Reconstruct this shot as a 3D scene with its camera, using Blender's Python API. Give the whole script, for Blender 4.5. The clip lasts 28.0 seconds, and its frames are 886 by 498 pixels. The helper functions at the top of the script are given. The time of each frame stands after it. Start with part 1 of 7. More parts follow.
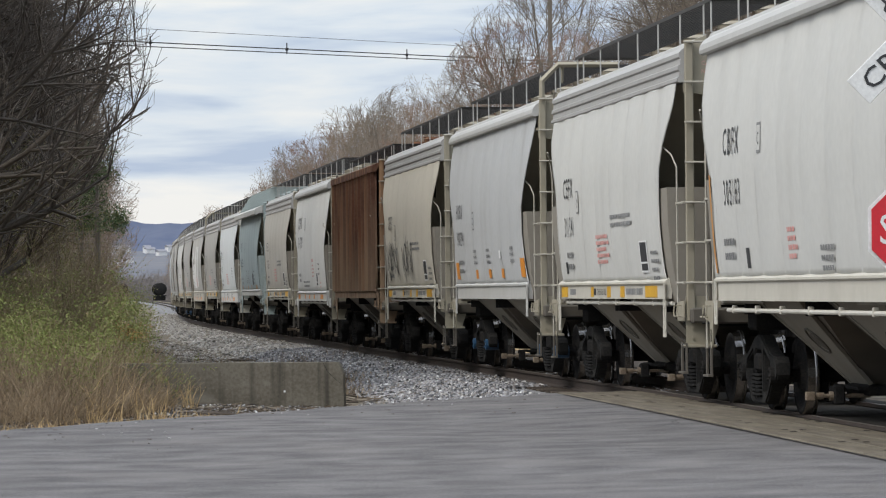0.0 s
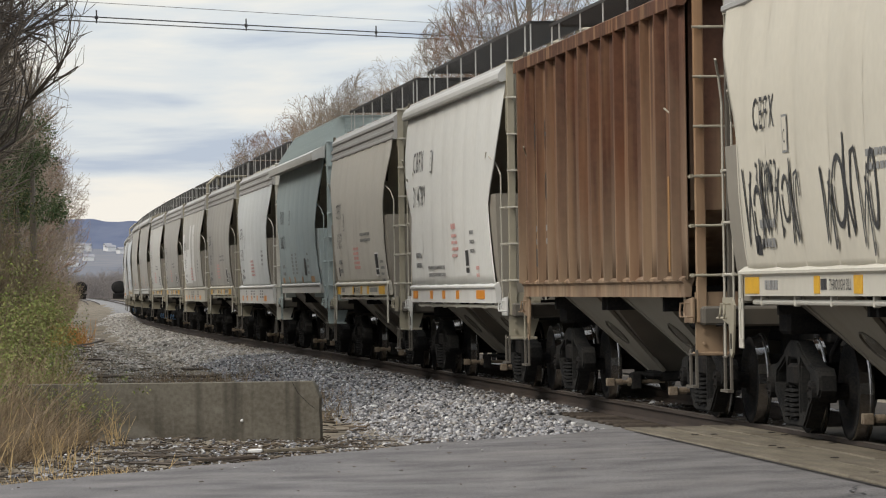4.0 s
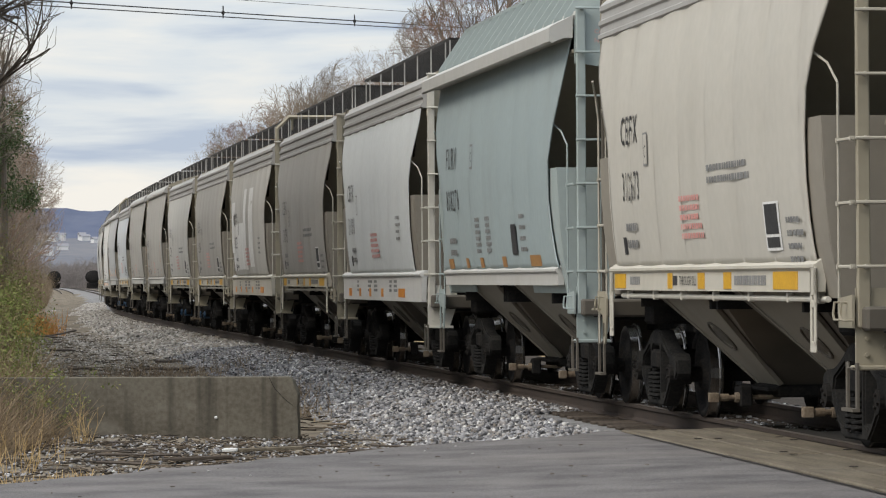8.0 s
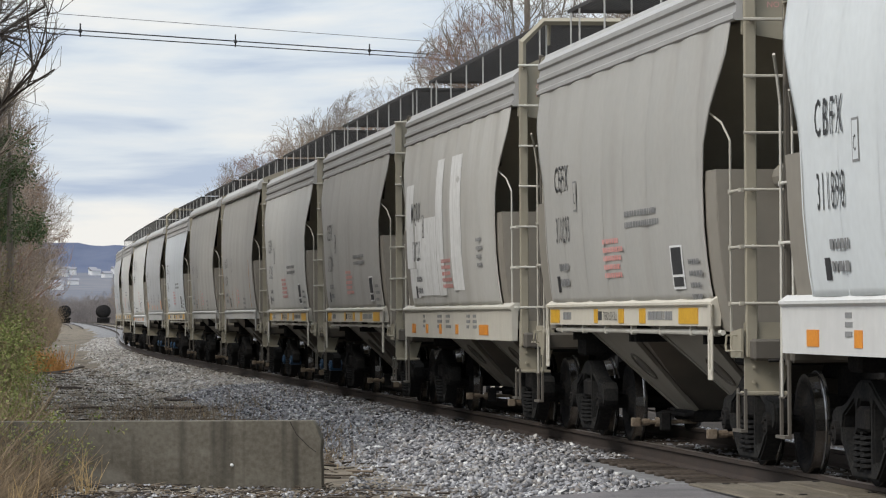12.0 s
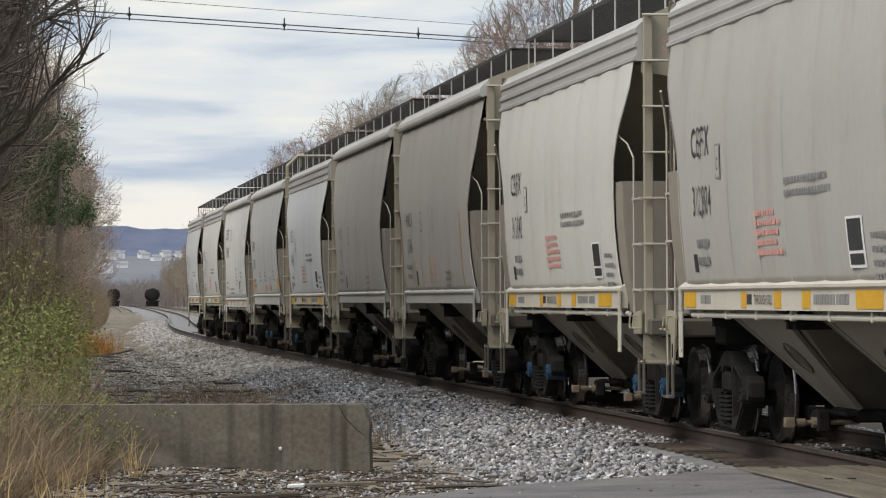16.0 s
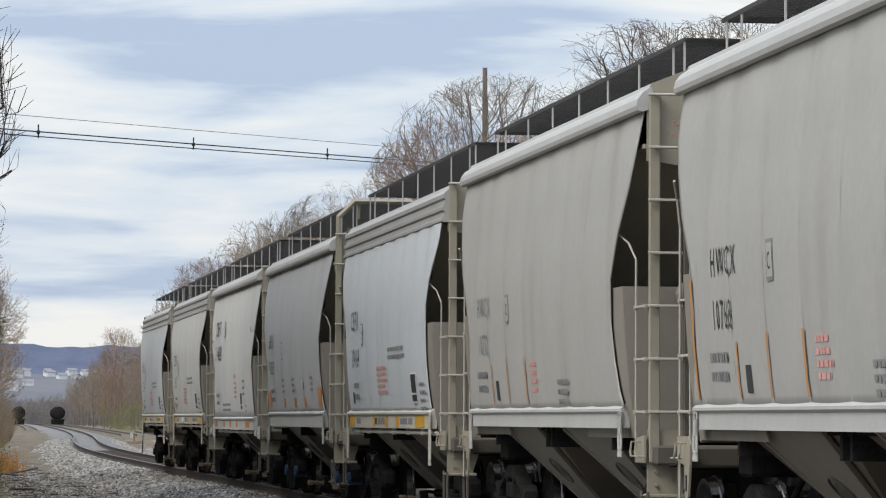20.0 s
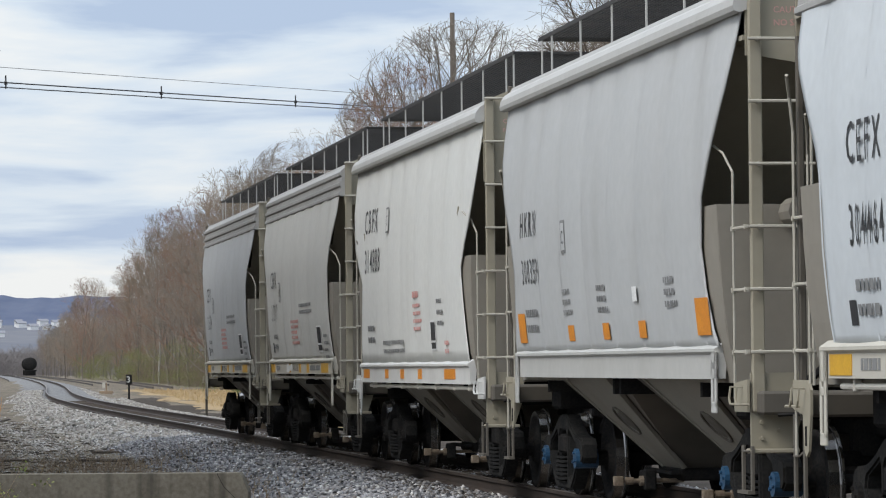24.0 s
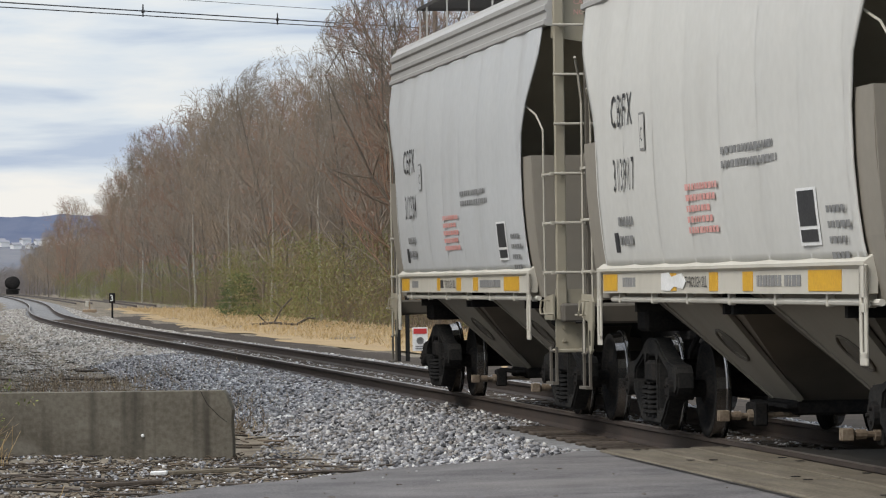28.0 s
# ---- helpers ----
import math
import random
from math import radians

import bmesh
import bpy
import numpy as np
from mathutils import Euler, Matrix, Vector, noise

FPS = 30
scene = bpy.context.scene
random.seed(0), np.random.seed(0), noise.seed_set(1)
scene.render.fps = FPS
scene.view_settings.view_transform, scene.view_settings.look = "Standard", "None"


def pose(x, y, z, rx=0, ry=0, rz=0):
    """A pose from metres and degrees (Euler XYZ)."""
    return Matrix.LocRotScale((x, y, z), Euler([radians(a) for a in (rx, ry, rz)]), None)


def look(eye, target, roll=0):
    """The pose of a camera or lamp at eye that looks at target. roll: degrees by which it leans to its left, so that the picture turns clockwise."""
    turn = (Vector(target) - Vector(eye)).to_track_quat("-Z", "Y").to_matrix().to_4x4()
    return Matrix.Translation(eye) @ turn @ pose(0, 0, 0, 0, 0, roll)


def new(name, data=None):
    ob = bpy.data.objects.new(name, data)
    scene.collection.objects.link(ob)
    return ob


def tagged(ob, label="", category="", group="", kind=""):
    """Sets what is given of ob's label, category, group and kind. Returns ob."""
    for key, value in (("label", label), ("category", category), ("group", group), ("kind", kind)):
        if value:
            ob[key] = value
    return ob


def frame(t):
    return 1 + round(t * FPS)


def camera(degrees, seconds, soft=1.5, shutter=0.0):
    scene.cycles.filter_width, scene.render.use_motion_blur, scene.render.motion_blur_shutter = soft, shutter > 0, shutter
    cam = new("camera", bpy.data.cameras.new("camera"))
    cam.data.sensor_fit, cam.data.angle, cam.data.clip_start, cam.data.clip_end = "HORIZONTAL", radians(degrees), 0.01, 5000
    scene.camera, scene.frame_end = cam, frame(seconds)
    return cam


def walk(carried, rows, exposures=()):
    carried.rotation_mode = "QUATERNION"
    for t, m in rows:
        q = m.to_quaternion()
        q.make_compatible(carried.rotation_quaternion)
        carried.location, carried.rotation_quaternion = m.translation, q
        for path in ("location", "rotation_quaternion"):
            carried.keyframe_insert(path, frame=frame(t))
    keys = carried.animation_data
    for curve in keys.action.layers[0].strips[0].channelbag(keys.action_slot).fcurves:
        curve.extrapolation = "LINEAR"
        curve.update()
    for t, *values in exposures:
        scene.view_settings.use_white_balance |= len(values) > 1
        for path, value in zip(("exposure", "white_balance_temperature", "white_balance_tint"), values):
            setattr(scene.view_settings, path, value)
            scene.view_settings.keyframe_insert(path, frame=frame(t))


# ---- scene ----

# One lens for the whole clip; the operator's slow push-in over the first ten seconds is a move of the camera along the track.
DEG = 13.755
F = 784 / math.tan(radians(DEG / 2))
EYE = 1.38
cam = camera(DEG, 28.0, soft=1.15)
# seconds, closeness, lean, aim across, aim up (thousandths of the lens)
AIM = [(0.0, .5196, .24, -83.5, 44.9), (0.5, .5912, .16, -50.7, 31.3), (1.0, .6266, 0, -27.5, 23.4), (1.5, .6863, .06, -8.0, 33.3),
       (2.0, .7338, -.07, 2.5, 34.5), (2.5, .7399, -.01, 22.7, 9.8), (3.0, .7388, -.09, 43.1, 3.7), (3.5, .7835, -.13, 59.4, 16.2),
       (4.5, .84, 0, 42, 20), (5.5, .8795, .15, 16.1, 24.7), (6.0, .8785, .11, 27.1, 12.5), (6.5, .8785, .32, 32.6, -5.7), (7.0, .8796, .4, 43.2, -14.3),
       (7.5, .8794, .45, 57.2, -3.2), (8.0, .8802, .41, 57.0, 2.6), (8.5, .8792, .4, 75.3, 7.6), (9.0, .8794, .42, 96.5, 21.7),
       (9.5, .9685, .52, 135.8, 34.1), (10.0, .989, .42, 156.1, 34.1), (10.5, 1, .3, 163.7, 31.8), (11.0, 1, .43, 148.2, 49.5),
       (11.5, 1, .49, 149.3, 55.3), (12.0, 1, .45, 159.3, 57.3), (12.5, 1, .42, 165.8, 54.6), (13.5, 1, .26, 172, 30), (14.5, 1, .09, 177.5, 7.1),
       (15.0, 1, .2, 196.2, 9.1), (15.5, 1, .43, 214.7, 18.0), (16.0, 1, .5, 245.5, 28.7), (16.5, 1, .61, 262.4, 51.2), (17.0, 1, .67, 275.1, 79.7),
       (17.5, 1, .72, 272.7, 120.0), (18.0, 1, .76, 245.6, 151.9), (18.5, 1, .84, 201.6, 194.4), (19.0, 1, .72, 165.2, 220.6),
       (19.5, 1, .81, 122.7, 226.7), (20.0, 1, 1.03, 81.7, 243.6), (20.5, 1, 1.09, 72.1, 251.9), (21.5, 1, .86, 58, 256), (22.5, 1, .63, 48.2, 250.0),
       (23.0, 1, .49, 47.5, 209.3), (23.5, 1, .41, 36.4, 171.7), (24.0, 1, .23, 28.7, 146.8), (24.5, 1, .44, 23.4, 121.6), (25.0, 1, .44, .6, 90.2),
       (25.5, 1, .25, -5.9, 56.9), (26.0, 1, .01, 5.4, 37.7), (26.5, 1, .08, -3.7, 17.1), (27.0, 1, .11, -4.5, -2.7), (27.5, 1, .07, .4, -11.4),
       (28.0, 1, 0, 0, 0)]
FOE_X, FOE_Y = -700.0, 59.0


def aim_pose(close, lean, ax, ay):
    back = (22 + (close - .52) * 15) * (1 / close - 1)
    a = math.atan(FOE_X / F)
    ax += (close - 1) * FOE_X
    ay += (close - 1) * FOE_Y
    return (pose(-back * math.sin(a) - 2.2 * (1 - close) ** 2, -back * math.cos(a), EYE, 90 + math.degrees(math.atan((FOE_Y + ay) / F)), 0, math.degrees(math.atan(ax / F)))
            @ pose(0, 0, 0, 0, 0, lean - .77))


walk(cam, [(t, aim_pose(c, l, x, y)) for t, c, l, x, y in AIM],
     [(0, 0, 6500, 10), (1, 0, 6750, 10), (3, 0, 7000, 10), (6, 0, 7000, 10), (8, 0, 6850, 10), (10, 0, 6600, 10), (12, 0, 6600, 10), (15, 0, 6800, 10),
      (17, 0, 6850, 10), (19, 0, 6550, 10), (20, 0, 6450, 10), (23, 0, 6250, 9), (25, 0, 6450, 10), (28, 0, 6650, 10)])

# ---- sky and light ----
world = bpy.data.worlds.new("world")
scene.world = world
world.use_nodes = True


def build_sky():
    nt = world.node_tree
    nt.nodes.clear()
    n, link = nt.nodes.new, nt.links.new
    out, bg = n("ShaderNodeOutputWorld"), n("ShaderNodeBackground")
    sky = n("ShaderNodeTexSky")
    sky.sky_type, sky.sun_disc = "NISHITA", False
    sky.sun_elevation, sky.sun_rotation = radians(45.9), radians(232.5)
    sky.air_density, sky.dust_density = 1.0, 2.0
    geo, sep = n("ShaderNodeTexCoord"), n("ShaderNodeSeparateXYZ")
    link(geo.outputs["Generated"], sep.inputs[0])
    mp = n("ShaderNodeMapping")
    mp.inputs["Scale"].default_value = (9, 9, 60)
    mp.inputs["Rotation"].default_value = (radians(4), radians(-6), 0)
    link(geo.outputs["Generated"], mp.inputs[0])
    big = n("ShaderNodeTexNoise")
    big.inputs["Scale"].default_value, big.inputs["Detail"].default_value, big.inputs["Roughness"].default_value = 1.0, 7, .52
    big.inputs["Distortion"].default_value = .35
    link(mp.outputs[0], big.inputs["Vector"])
    ramp = n("ShaderNodeValToRGB")
    ramp.color_ramp.elements[0].position, ramp.color_ramp.elements[0].color = .385, (.40, .48, .62, 1)
    ramp.color_ramp.elements[1].position, ramp.color_ramp.elements[1].color = .65, (.79, .785, .765, 1)
    e = ramp.color_ramp.elements.new(.5)
    e.color = (.60, .66, .73, 1)
    link(big.outputs[0], ramp.inputs[0])
    mix = n("ShaderNodeMix")
    mix.data_type = "RGBA"
    mix.inputs[0].default_value = .86
    gain = n("ShaderNodeVectorMath")
    gain.operation = "SCALE"
    gain.inputs["Scale"].default_value = .10
    link(sky.outputs[0], gain.inputs[0])
    link(gain.outputs[0], mix.inputs[6])
    link(ramp.outputs[0], mix.inputs[7])
    lum = n("ShaderNodeMapRange")  # a clouded sky is about three times as bright overhead as at the horizon
    lum.inputs[1].default_value, lum.inputs[2].default_value = .12, 1.0
    lum.inputs[3].default_value, lum.inputs[4].default_value = 1.25, 3.1
    link(sep.outputs[2], lum.inputs[0])
    link(mix.outputs[2], bg.inputs[0])
    link(lum.outputs[0], bg.inputs[1])
    link(bg.outputs[0], out.inputs[0])


build_sky()
sun = new("sun", bpy.data.lights.new("sun", "SUN"))
sun.data.energy, sun.data.angle, sun.data.color = 2.1, radians(22), (1, .95, .88)
sun.matrix_world = look((0, 0, 78), (60, 46, 0))
scene.view_settings.exposure = 0.0


# ---- materials ----
def mat(name, c1, c2=None, rough=.7, metal=0.0, scale=(3, 3, 3), fine=40.0, bump=.0, bump_scale=30.0, spec=.4, streak=None, stain=None, per_object=0.0, coarse=False):
    """A paint, stone or earth with two scales of mottling; streak and stain: (colour, amount, scale) laid over it."""
    m = bpy.data.materials.new(name)
    m.use_nodes = True
    nt = m.node_tree
    n, link = nt.nodes.new, nt.links.new
    b = nt.nodes["Principled BSDF"]
    b.inputs["Roughness"].default_value, b.inputs["Metallic"].default_value = rough, metal
    b.inputs["Specular IOR Level"].default_value = spec
    c2 = c2 or tuple(v * .8 for v in c1)
    tc = n("ShaderNodeTexCoord")
    mp = n("ShaderNodeMapping")
    mp.inputs["Scale"].default_value = scale
    link(tc.outputs["Object"], mp.inputs[0])
    n1, n2 = n("ShaderNodeTexNoise"), n("ShaderNodeTexNoise")
    n1.inputs["Scale"].default_value, n1.inputs["Detail"].default_value = 1.0, 6
    n2.inputs["Scale"].default_value, n2.inputs["Detail"].default_value = fine, 3
    link(mp.outputs[0], n1.inputs["Vector"])
    link(tc.outputs["Object"], n2.inputs["Vector"])
    add = n("ShaderNodeMath")
    add.operation = "ADD"
    link(n1.outputs[0], add.inputs[0])
    link(n2.outputs[0], add.inputs[1])
    rng = n("ShaderNodeMapRange")
    rng.inputs[1].default_value, rng.inputs[2].default_value = .75, 1.25
    link(add.outputs[0], rng.inputs[0])
    mix = n("ShaderNodeMix")
    mix.data_type = "RGBA"
    mix.inputs[6].default_value, mix.inputs[7].default_value = (*c1, 1), (*c2, 1)
    link(rng.outputs[0], mix.inputs[0])
    last = mix.outputs[2]
    for k, over in enumerate((streak, stain)):
        if not over:
            continue
        colour, amount, osc, edge = over
        m2, no, r2, mx = n("ShaderNodeMapping"), n("ShaderNodeTexNoise"), n("ShaderNodeMapRange"), n("ShaderNodeMix")
        m2.inputs["Scale"].default_value = osc
        m2.inputs["Location"].default_value = (3.1 * k, 7.7, 1.3)
        no.inputs["Scale"].default_value, no.inputs["Detail"].default_value = 1.0, 2.5 if coarse else 5
        link(tc.outputs["Object"], m2.inputs[0])
        if per_object:
            info, sc = n("ShaderNodeObjectInfo"), n("ShaderNodeMath")
            sc.operation, sc.inputs[1].default_value = "MULTIPLY", 40
            link(info.outputs["Random"], sc.inputs[0])
            no.noise_dimensions = "4D"
            link(sc.outputs[0], no.inputs["W"])
        link(m2.outputs[0], no.inputs["Vector"])
        r2.inputs[1].default_value, r2.inputs[2].default_value, r2.inputs[4].default_value = edge, edge + .22, amount
        link(no.outputs[0], r2.inputs[0])
        mx.data_type = "RGBA"
        mx.inputs[7].default_value = (*colour, 1)
        link(r2.outputs[0], mx.inputs[0])
        link(last, mx.inputs[6])
        last = mx.outputs[2]
    if per_object:
        info, hsv, r3 = n("ShaderNodeObjectInfo"), n("ShaderNodeHueSaturation"), n("ShaderNodeMapRange")
        r3.inputs[3].default_value, r3.inputs[4].default_value = 1 - per_object, 1 + per_object
        link(info.outputs["Random"], r3.inputs[0])
        link(r3.outputs[0], hsv.inputs["Value"])
        link(last, hsv.inputs["Color"])
        last = hsv.outputs[0]
    link(last, b.inputs["Base Color"])
    if bump:
        bp, n3 = n("ShaderNodeBump"), n("ShaderNodeTexNoise")
        n3.inputs["Scale"].default_value, n3.inputs["Detail"].default_value = bump_scale, 4
        link(tc.outputs["Object"], n3.inputs["Vector"])
        link(n3.outputs[0], bp.inputs["Height"])
        bp.inputs["Strength"].default_value, bp.inputs["Distance"].default_value = bump, .02
        link(bp.outputs[0], b.inputs["Normal"])
    return m


def islands(name, colours, rough=.9, bump=0.0):
    """Stones, leaves or blades: every loose piece takes its own tone."""
    m = bpy.data.materials.new(name)
    m.use_nodes = True
    nt = m.node_tree
    n, link = nt.nodes.new, nt.links.new
    b = nt.nodes["Principled BSDF"]
    b.inputs["Roughness"].default_value = rough
    b.inputs["Specular IOR Level"].default_value = .1
    geo, ramp = n("ShaderNodeNewGeometry"), n("ShaderNodeValToRGB")
    els = ramp.color_ramp.elements
    while len(els) < len(colours):
        els.new(.5)
    for i, c in enumerate(colours):
        els[i].position, els[i].color = i / max(1, len(colours) - 1), (*c, 1)
    link(geo.outputs["Random Per Island"], ramp.inputs[0])
    tc, no, mx = n("ShaderNodeTexCoord"), n("ShaderNodeTexNoise"), n("ShaderNodeMix")
    no.inputs["Scale"].default_value = 1.3
    link(tc.outputs["Object"], no.inputs["Vector"])
    mx.data_type, mx.blend_type = "RGBA", "MULTIPLY"
    mx.inputs[0].default_value = .6
    gr = n("ShaderNodeValToRGB")
    gr.color_ramp.elements[0].position, gr.color_ramp.elements[0].color = .3, (.55, .53, .5, 1)
    gr.color_ramp.elements[1].position = .7
    link(no.outputs[0], gr.inputs[0])
    link(ramp.outputs[0], mx.inputs[6])
    link(gr.outputs[0], mx.inputs[7])
    link(mx.outputs[2], b.inputs["Base Color"])
    return m


def paint(name, c, dirt=(.16, .13, .10), amount=.45, stain=None, rough=.6):
    return mat(name, c, tuple(v * .92 for v in c), rough=rough, scale=(.6, .8, .5), fine=9, spec=.25,
               streak=(dirt, amount, (1.0, 1.3, .22), .5), stain=stain, coarse=True)


M_GREY = paint("pale_grey_paint", (.505, .50, .468), amount=.10)
M_COOL = paint("cool_grey_paint", (.445, .455, .455), amount=.10)
M_PALEBLUE = paint("pale_bluish_grey_paint", (.51, .535, .545), amount=.08)
M_DULL = paint("dull_road_grey_paint", (.42, .425, .42), amount=.15)
M_TANGREY = paint("dusty_greige_paint", (.455, .435, .385), amount=.12)
M_TAN = paint("dusty_tan_paint", (.51, .475, .395), amount=.15)
M_DUST = paint("weathered_grey_paint", (.36, .35, .322), amount=.2)
M_WHITE = paint("chalky_white_paint", (.61, .61, .58), amount=.08)
M_BRIGHT = paint("bright_white_paint", (.57, .595, .59), amount=.06)
M_TEAL = paint("faded_teal_paint", (.29, .345, .35), amount=.1)
M_TEALPOST = paint("teal_end_paint", (.31, .36, .35), amount=.2)
M_PATCH = paint("patched_white_paint", (.455, .445, .41), amount=.3, stain=((.36, .34, .30), .8, (1, .5, .35), .5))
M_RUST = mat("rusted_brown_paint", (.105, .052, .034), (.07, .036, .025), rough=.85, scale=(.8, 1.2, .5), fine=14, spec=.15,
             streak=((.33, .20, .11), .8, (3, 5.5, .16), .50), stain=((.16, .066, .032), .6, (1.2, 1.6, .5), .50))


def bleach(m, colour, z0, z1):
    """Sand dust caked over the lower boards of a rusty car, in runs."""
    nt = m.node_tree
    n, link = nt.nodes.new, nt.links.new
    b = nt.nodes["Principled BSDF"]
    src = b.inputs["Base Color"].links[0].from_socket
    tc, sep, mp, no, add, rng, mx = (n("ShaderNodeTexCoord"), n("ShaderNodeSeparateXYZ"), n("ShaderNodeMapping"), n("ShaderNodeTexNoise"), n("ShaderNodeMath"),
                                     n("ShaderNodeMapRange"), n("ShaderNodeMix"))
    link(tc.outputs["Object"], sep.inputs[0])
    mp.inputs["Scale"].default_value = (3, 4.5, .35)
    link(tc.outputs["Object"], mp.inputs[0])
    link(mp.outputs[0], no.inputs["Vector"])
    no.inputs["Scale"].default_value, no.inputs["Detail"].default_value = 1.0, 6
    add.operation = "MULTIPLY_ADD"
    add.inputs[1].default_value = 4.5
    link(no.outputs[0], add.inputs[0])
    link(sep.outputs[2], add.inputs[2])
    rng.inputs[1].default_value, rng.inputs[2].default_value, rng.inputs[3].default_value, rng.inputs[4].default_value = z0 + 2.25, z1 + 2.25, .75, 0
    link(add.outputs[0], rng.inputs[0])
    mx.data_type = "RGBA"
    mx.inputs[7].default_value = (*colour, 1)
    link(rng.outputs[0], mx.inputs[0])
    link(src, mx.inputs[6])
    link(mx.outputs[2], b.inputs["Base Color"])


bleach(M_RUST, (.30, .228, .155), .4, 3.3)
M_ENDTAN = paint("tan_end_paint", (.29, .263, .20), amount=.3)
M_LADDER = paint("dusty_cream_ladder_paint", (.40, .375, .315), amount=.3)
M_CREAM = paint("cream_sill_paint", (.47, .445, .38), amount=.2)
# Dust and grime, plus the shade inside the funnels, put into one brown.
M_SLOPE = paint("grimy_shade_dark_steel", (.098, .088, .073), amount=.5, rough=.8)
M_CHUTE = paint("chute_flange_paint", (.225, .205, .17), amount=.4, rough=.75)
M_RUSTYTAN = mat("rusty_tan_steel", (.21, .17, .125), (.12, .088, .06), rough=.8, scale=(9, 9, 9))
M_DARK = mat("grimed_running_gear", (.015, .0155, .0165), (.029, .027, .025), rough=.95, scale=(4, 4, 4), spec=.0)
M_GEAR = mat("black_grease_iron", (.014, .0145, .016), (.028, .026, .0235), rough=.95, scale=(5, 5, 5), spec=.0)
M_SHINE = mat("polished_tread_steel", (.28, .275, .27), (.2, .19, .18), rough=.24, metal=1.0, scale=(9, 9, 9))
M_MESH = mat("dark_grating_steel", (.035, .036, .038), (.06, .055, .05), rough=.7, scale=(5, 5, 5))
M_PIPE = paint("white_pipe_paint", (.52, .50, .44), amount=.3)
M_YELLOW = mat("amber_reflector_sheeting", (.62, .36, .03), (.5, .27, .03), rough=.45, scale=(4, 4, 4))
M_ORANGE = mat("orange_reflector_sheeting", (.70, .27, .03), (.55, .2, .03), rough=.45, scale=(4, 4, 4))
M_DULLORANGE = mat("dull_brown_orange_reflector", (.36, .19, .07), (.28, .15, .06), rough=.5, scale=(4, 4, 4))
M_INK = mat("black_stencil_paint", (.02, .02, .022), (.05, .05, .05), rough=.6)
M_GREYINK = mat("faded_grey_stencil", (.16, .16, .16), (.22, .22, .21), rough=.7)
M_REDINK = mat("faded_red_stencil", (.55, .25, .22), (.55, .32, .29), rough=.7)
M_FASCIA = paint("ribbed_fascia_grey", (.34, .335, .32), amount=.1)
M_PATCHWHITE = mat("overpainted_white", (.68, .68, .655), (.60, .595, .57), rough=.7, scale=(1.5, 3, .6), fine=11, spec=.2, streak=((.50, .49, .46), .7, (2.5, 5, .5), .54), stain=((.45, .44, .41), .6, (3, 3, 3), .58))
# Darker than the bodies: shade on gutters and roofs is put into this grey.
M_GUTTER = paint("shade_grey_roof_gutter", (.40, .395, .375), amount=.1)
M_SILLWHITE = paint("white_sill_paint", (.55, .545, .52), amount=.12)
M_SILLGREY = paint("grey_sill_paint", (.42, .415, .39), amount=.12)
M_WHITEINK = mat("white_stencil_paint", (.7, .7, .68), rough=.6)
M_RUSTSTREAK = mat("orange_rust_streak", (.45, .22, .06), (.36, .16, .05), rough=.8)
M_BLUE = mat("blue_bearing_cap_paint", (.02, .075, .15), (.015, .04, .08), rough=.5)
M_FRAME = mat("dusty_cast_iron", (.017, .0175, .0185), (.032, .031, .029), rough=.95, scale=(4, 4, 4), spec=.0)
M_RAIL = mat("rusty_rail_web", (.05, .036, .028), (.034, .026, .022), rough=.8, scale=(2, 2, 2), bump=.2)
M_RAILTOP = mat("worn_rail_head", (.20, .175, .15), (.13, .11, .095), rough=.5, metal=.5, scale=(3, .3, 3))
M_TIE = mat("weathered_creosote_timber", (.05, .041, .034), (.088, .073, .06), rough=.9, scale=(.8, 6, 6), bump=.4, per_object=.25, spec=.05)
M_PLANK = mat("dusty_crossing_timber", (.165, .142, .108), (.09, .077, .058), rough=.9, scale=(6, .7, 6), bump=.4, stain=((.08, .07, .06), .7, (1.5, .6, 1), .5), spec=.08)
M_ASPHALT = mat("worn_asphalt", (.162, .152, .149), (.066, .063, .063), rough=.9, scale=(1.4, 1.4, 1.4), fine=60, bump=.7, bump_scale=38,
                streak=((.185, .168, .16), .35, (.6, .8, 1), .5), stain=((.08, .075, .073), .35, (.5, .3, 1), .56), spec=.12)
M_EARTH = mat("trackside_dirt", (.13, .108, .083), (.222, .194, .152), rough=.95, scale=(.9, .9, .9), fine=14, bump=.8, bump_scale=9,
              stain=((.05, .042, .034), .85, (1.6, 1.6, 1.6), .48), streak=((.17, .15, .12), .5, (.35, .35, .35), .54), spec=.03)
M_GRAVEL = islands("crushed_ballast_stone", [(.045, .045, .047), (.129, .129, .136), (.214, .214, .223), (.291, .293, .303), (.399, .399, .407), (.180, .157, .136), (.709, .709, .696)])
M_OLDSTONE = islands("dusty_old_ballast", [(.107, .101, .09), (.193, .181, .162), (.28, .26, .232), (.352, .33, .30), (.446, .425, .392), (.236, .205, .162), (.575, .56, .53)])
M_BED = mat("ballast_bed", (.24, .238, .236), (.13, .127, .122), rough=.95, scale=(2, 2, 2), fine=22, bump=1.0, bump_scale=16, spec=.03)
M_CONCRETE = mat("stained_concrete", (.143, .13, .105), (.09, .08, .063), rough=.9, scale=(.8, .8, 2), fine=25, bump=.3, bump_scale=20,
                 streak=((.04, .036, .03), .85, (5.5, 1.0, .22), .52), stain=((.30, .28, .24), .6, (1.2, 1.2, 1.2), .58), spec=.1)
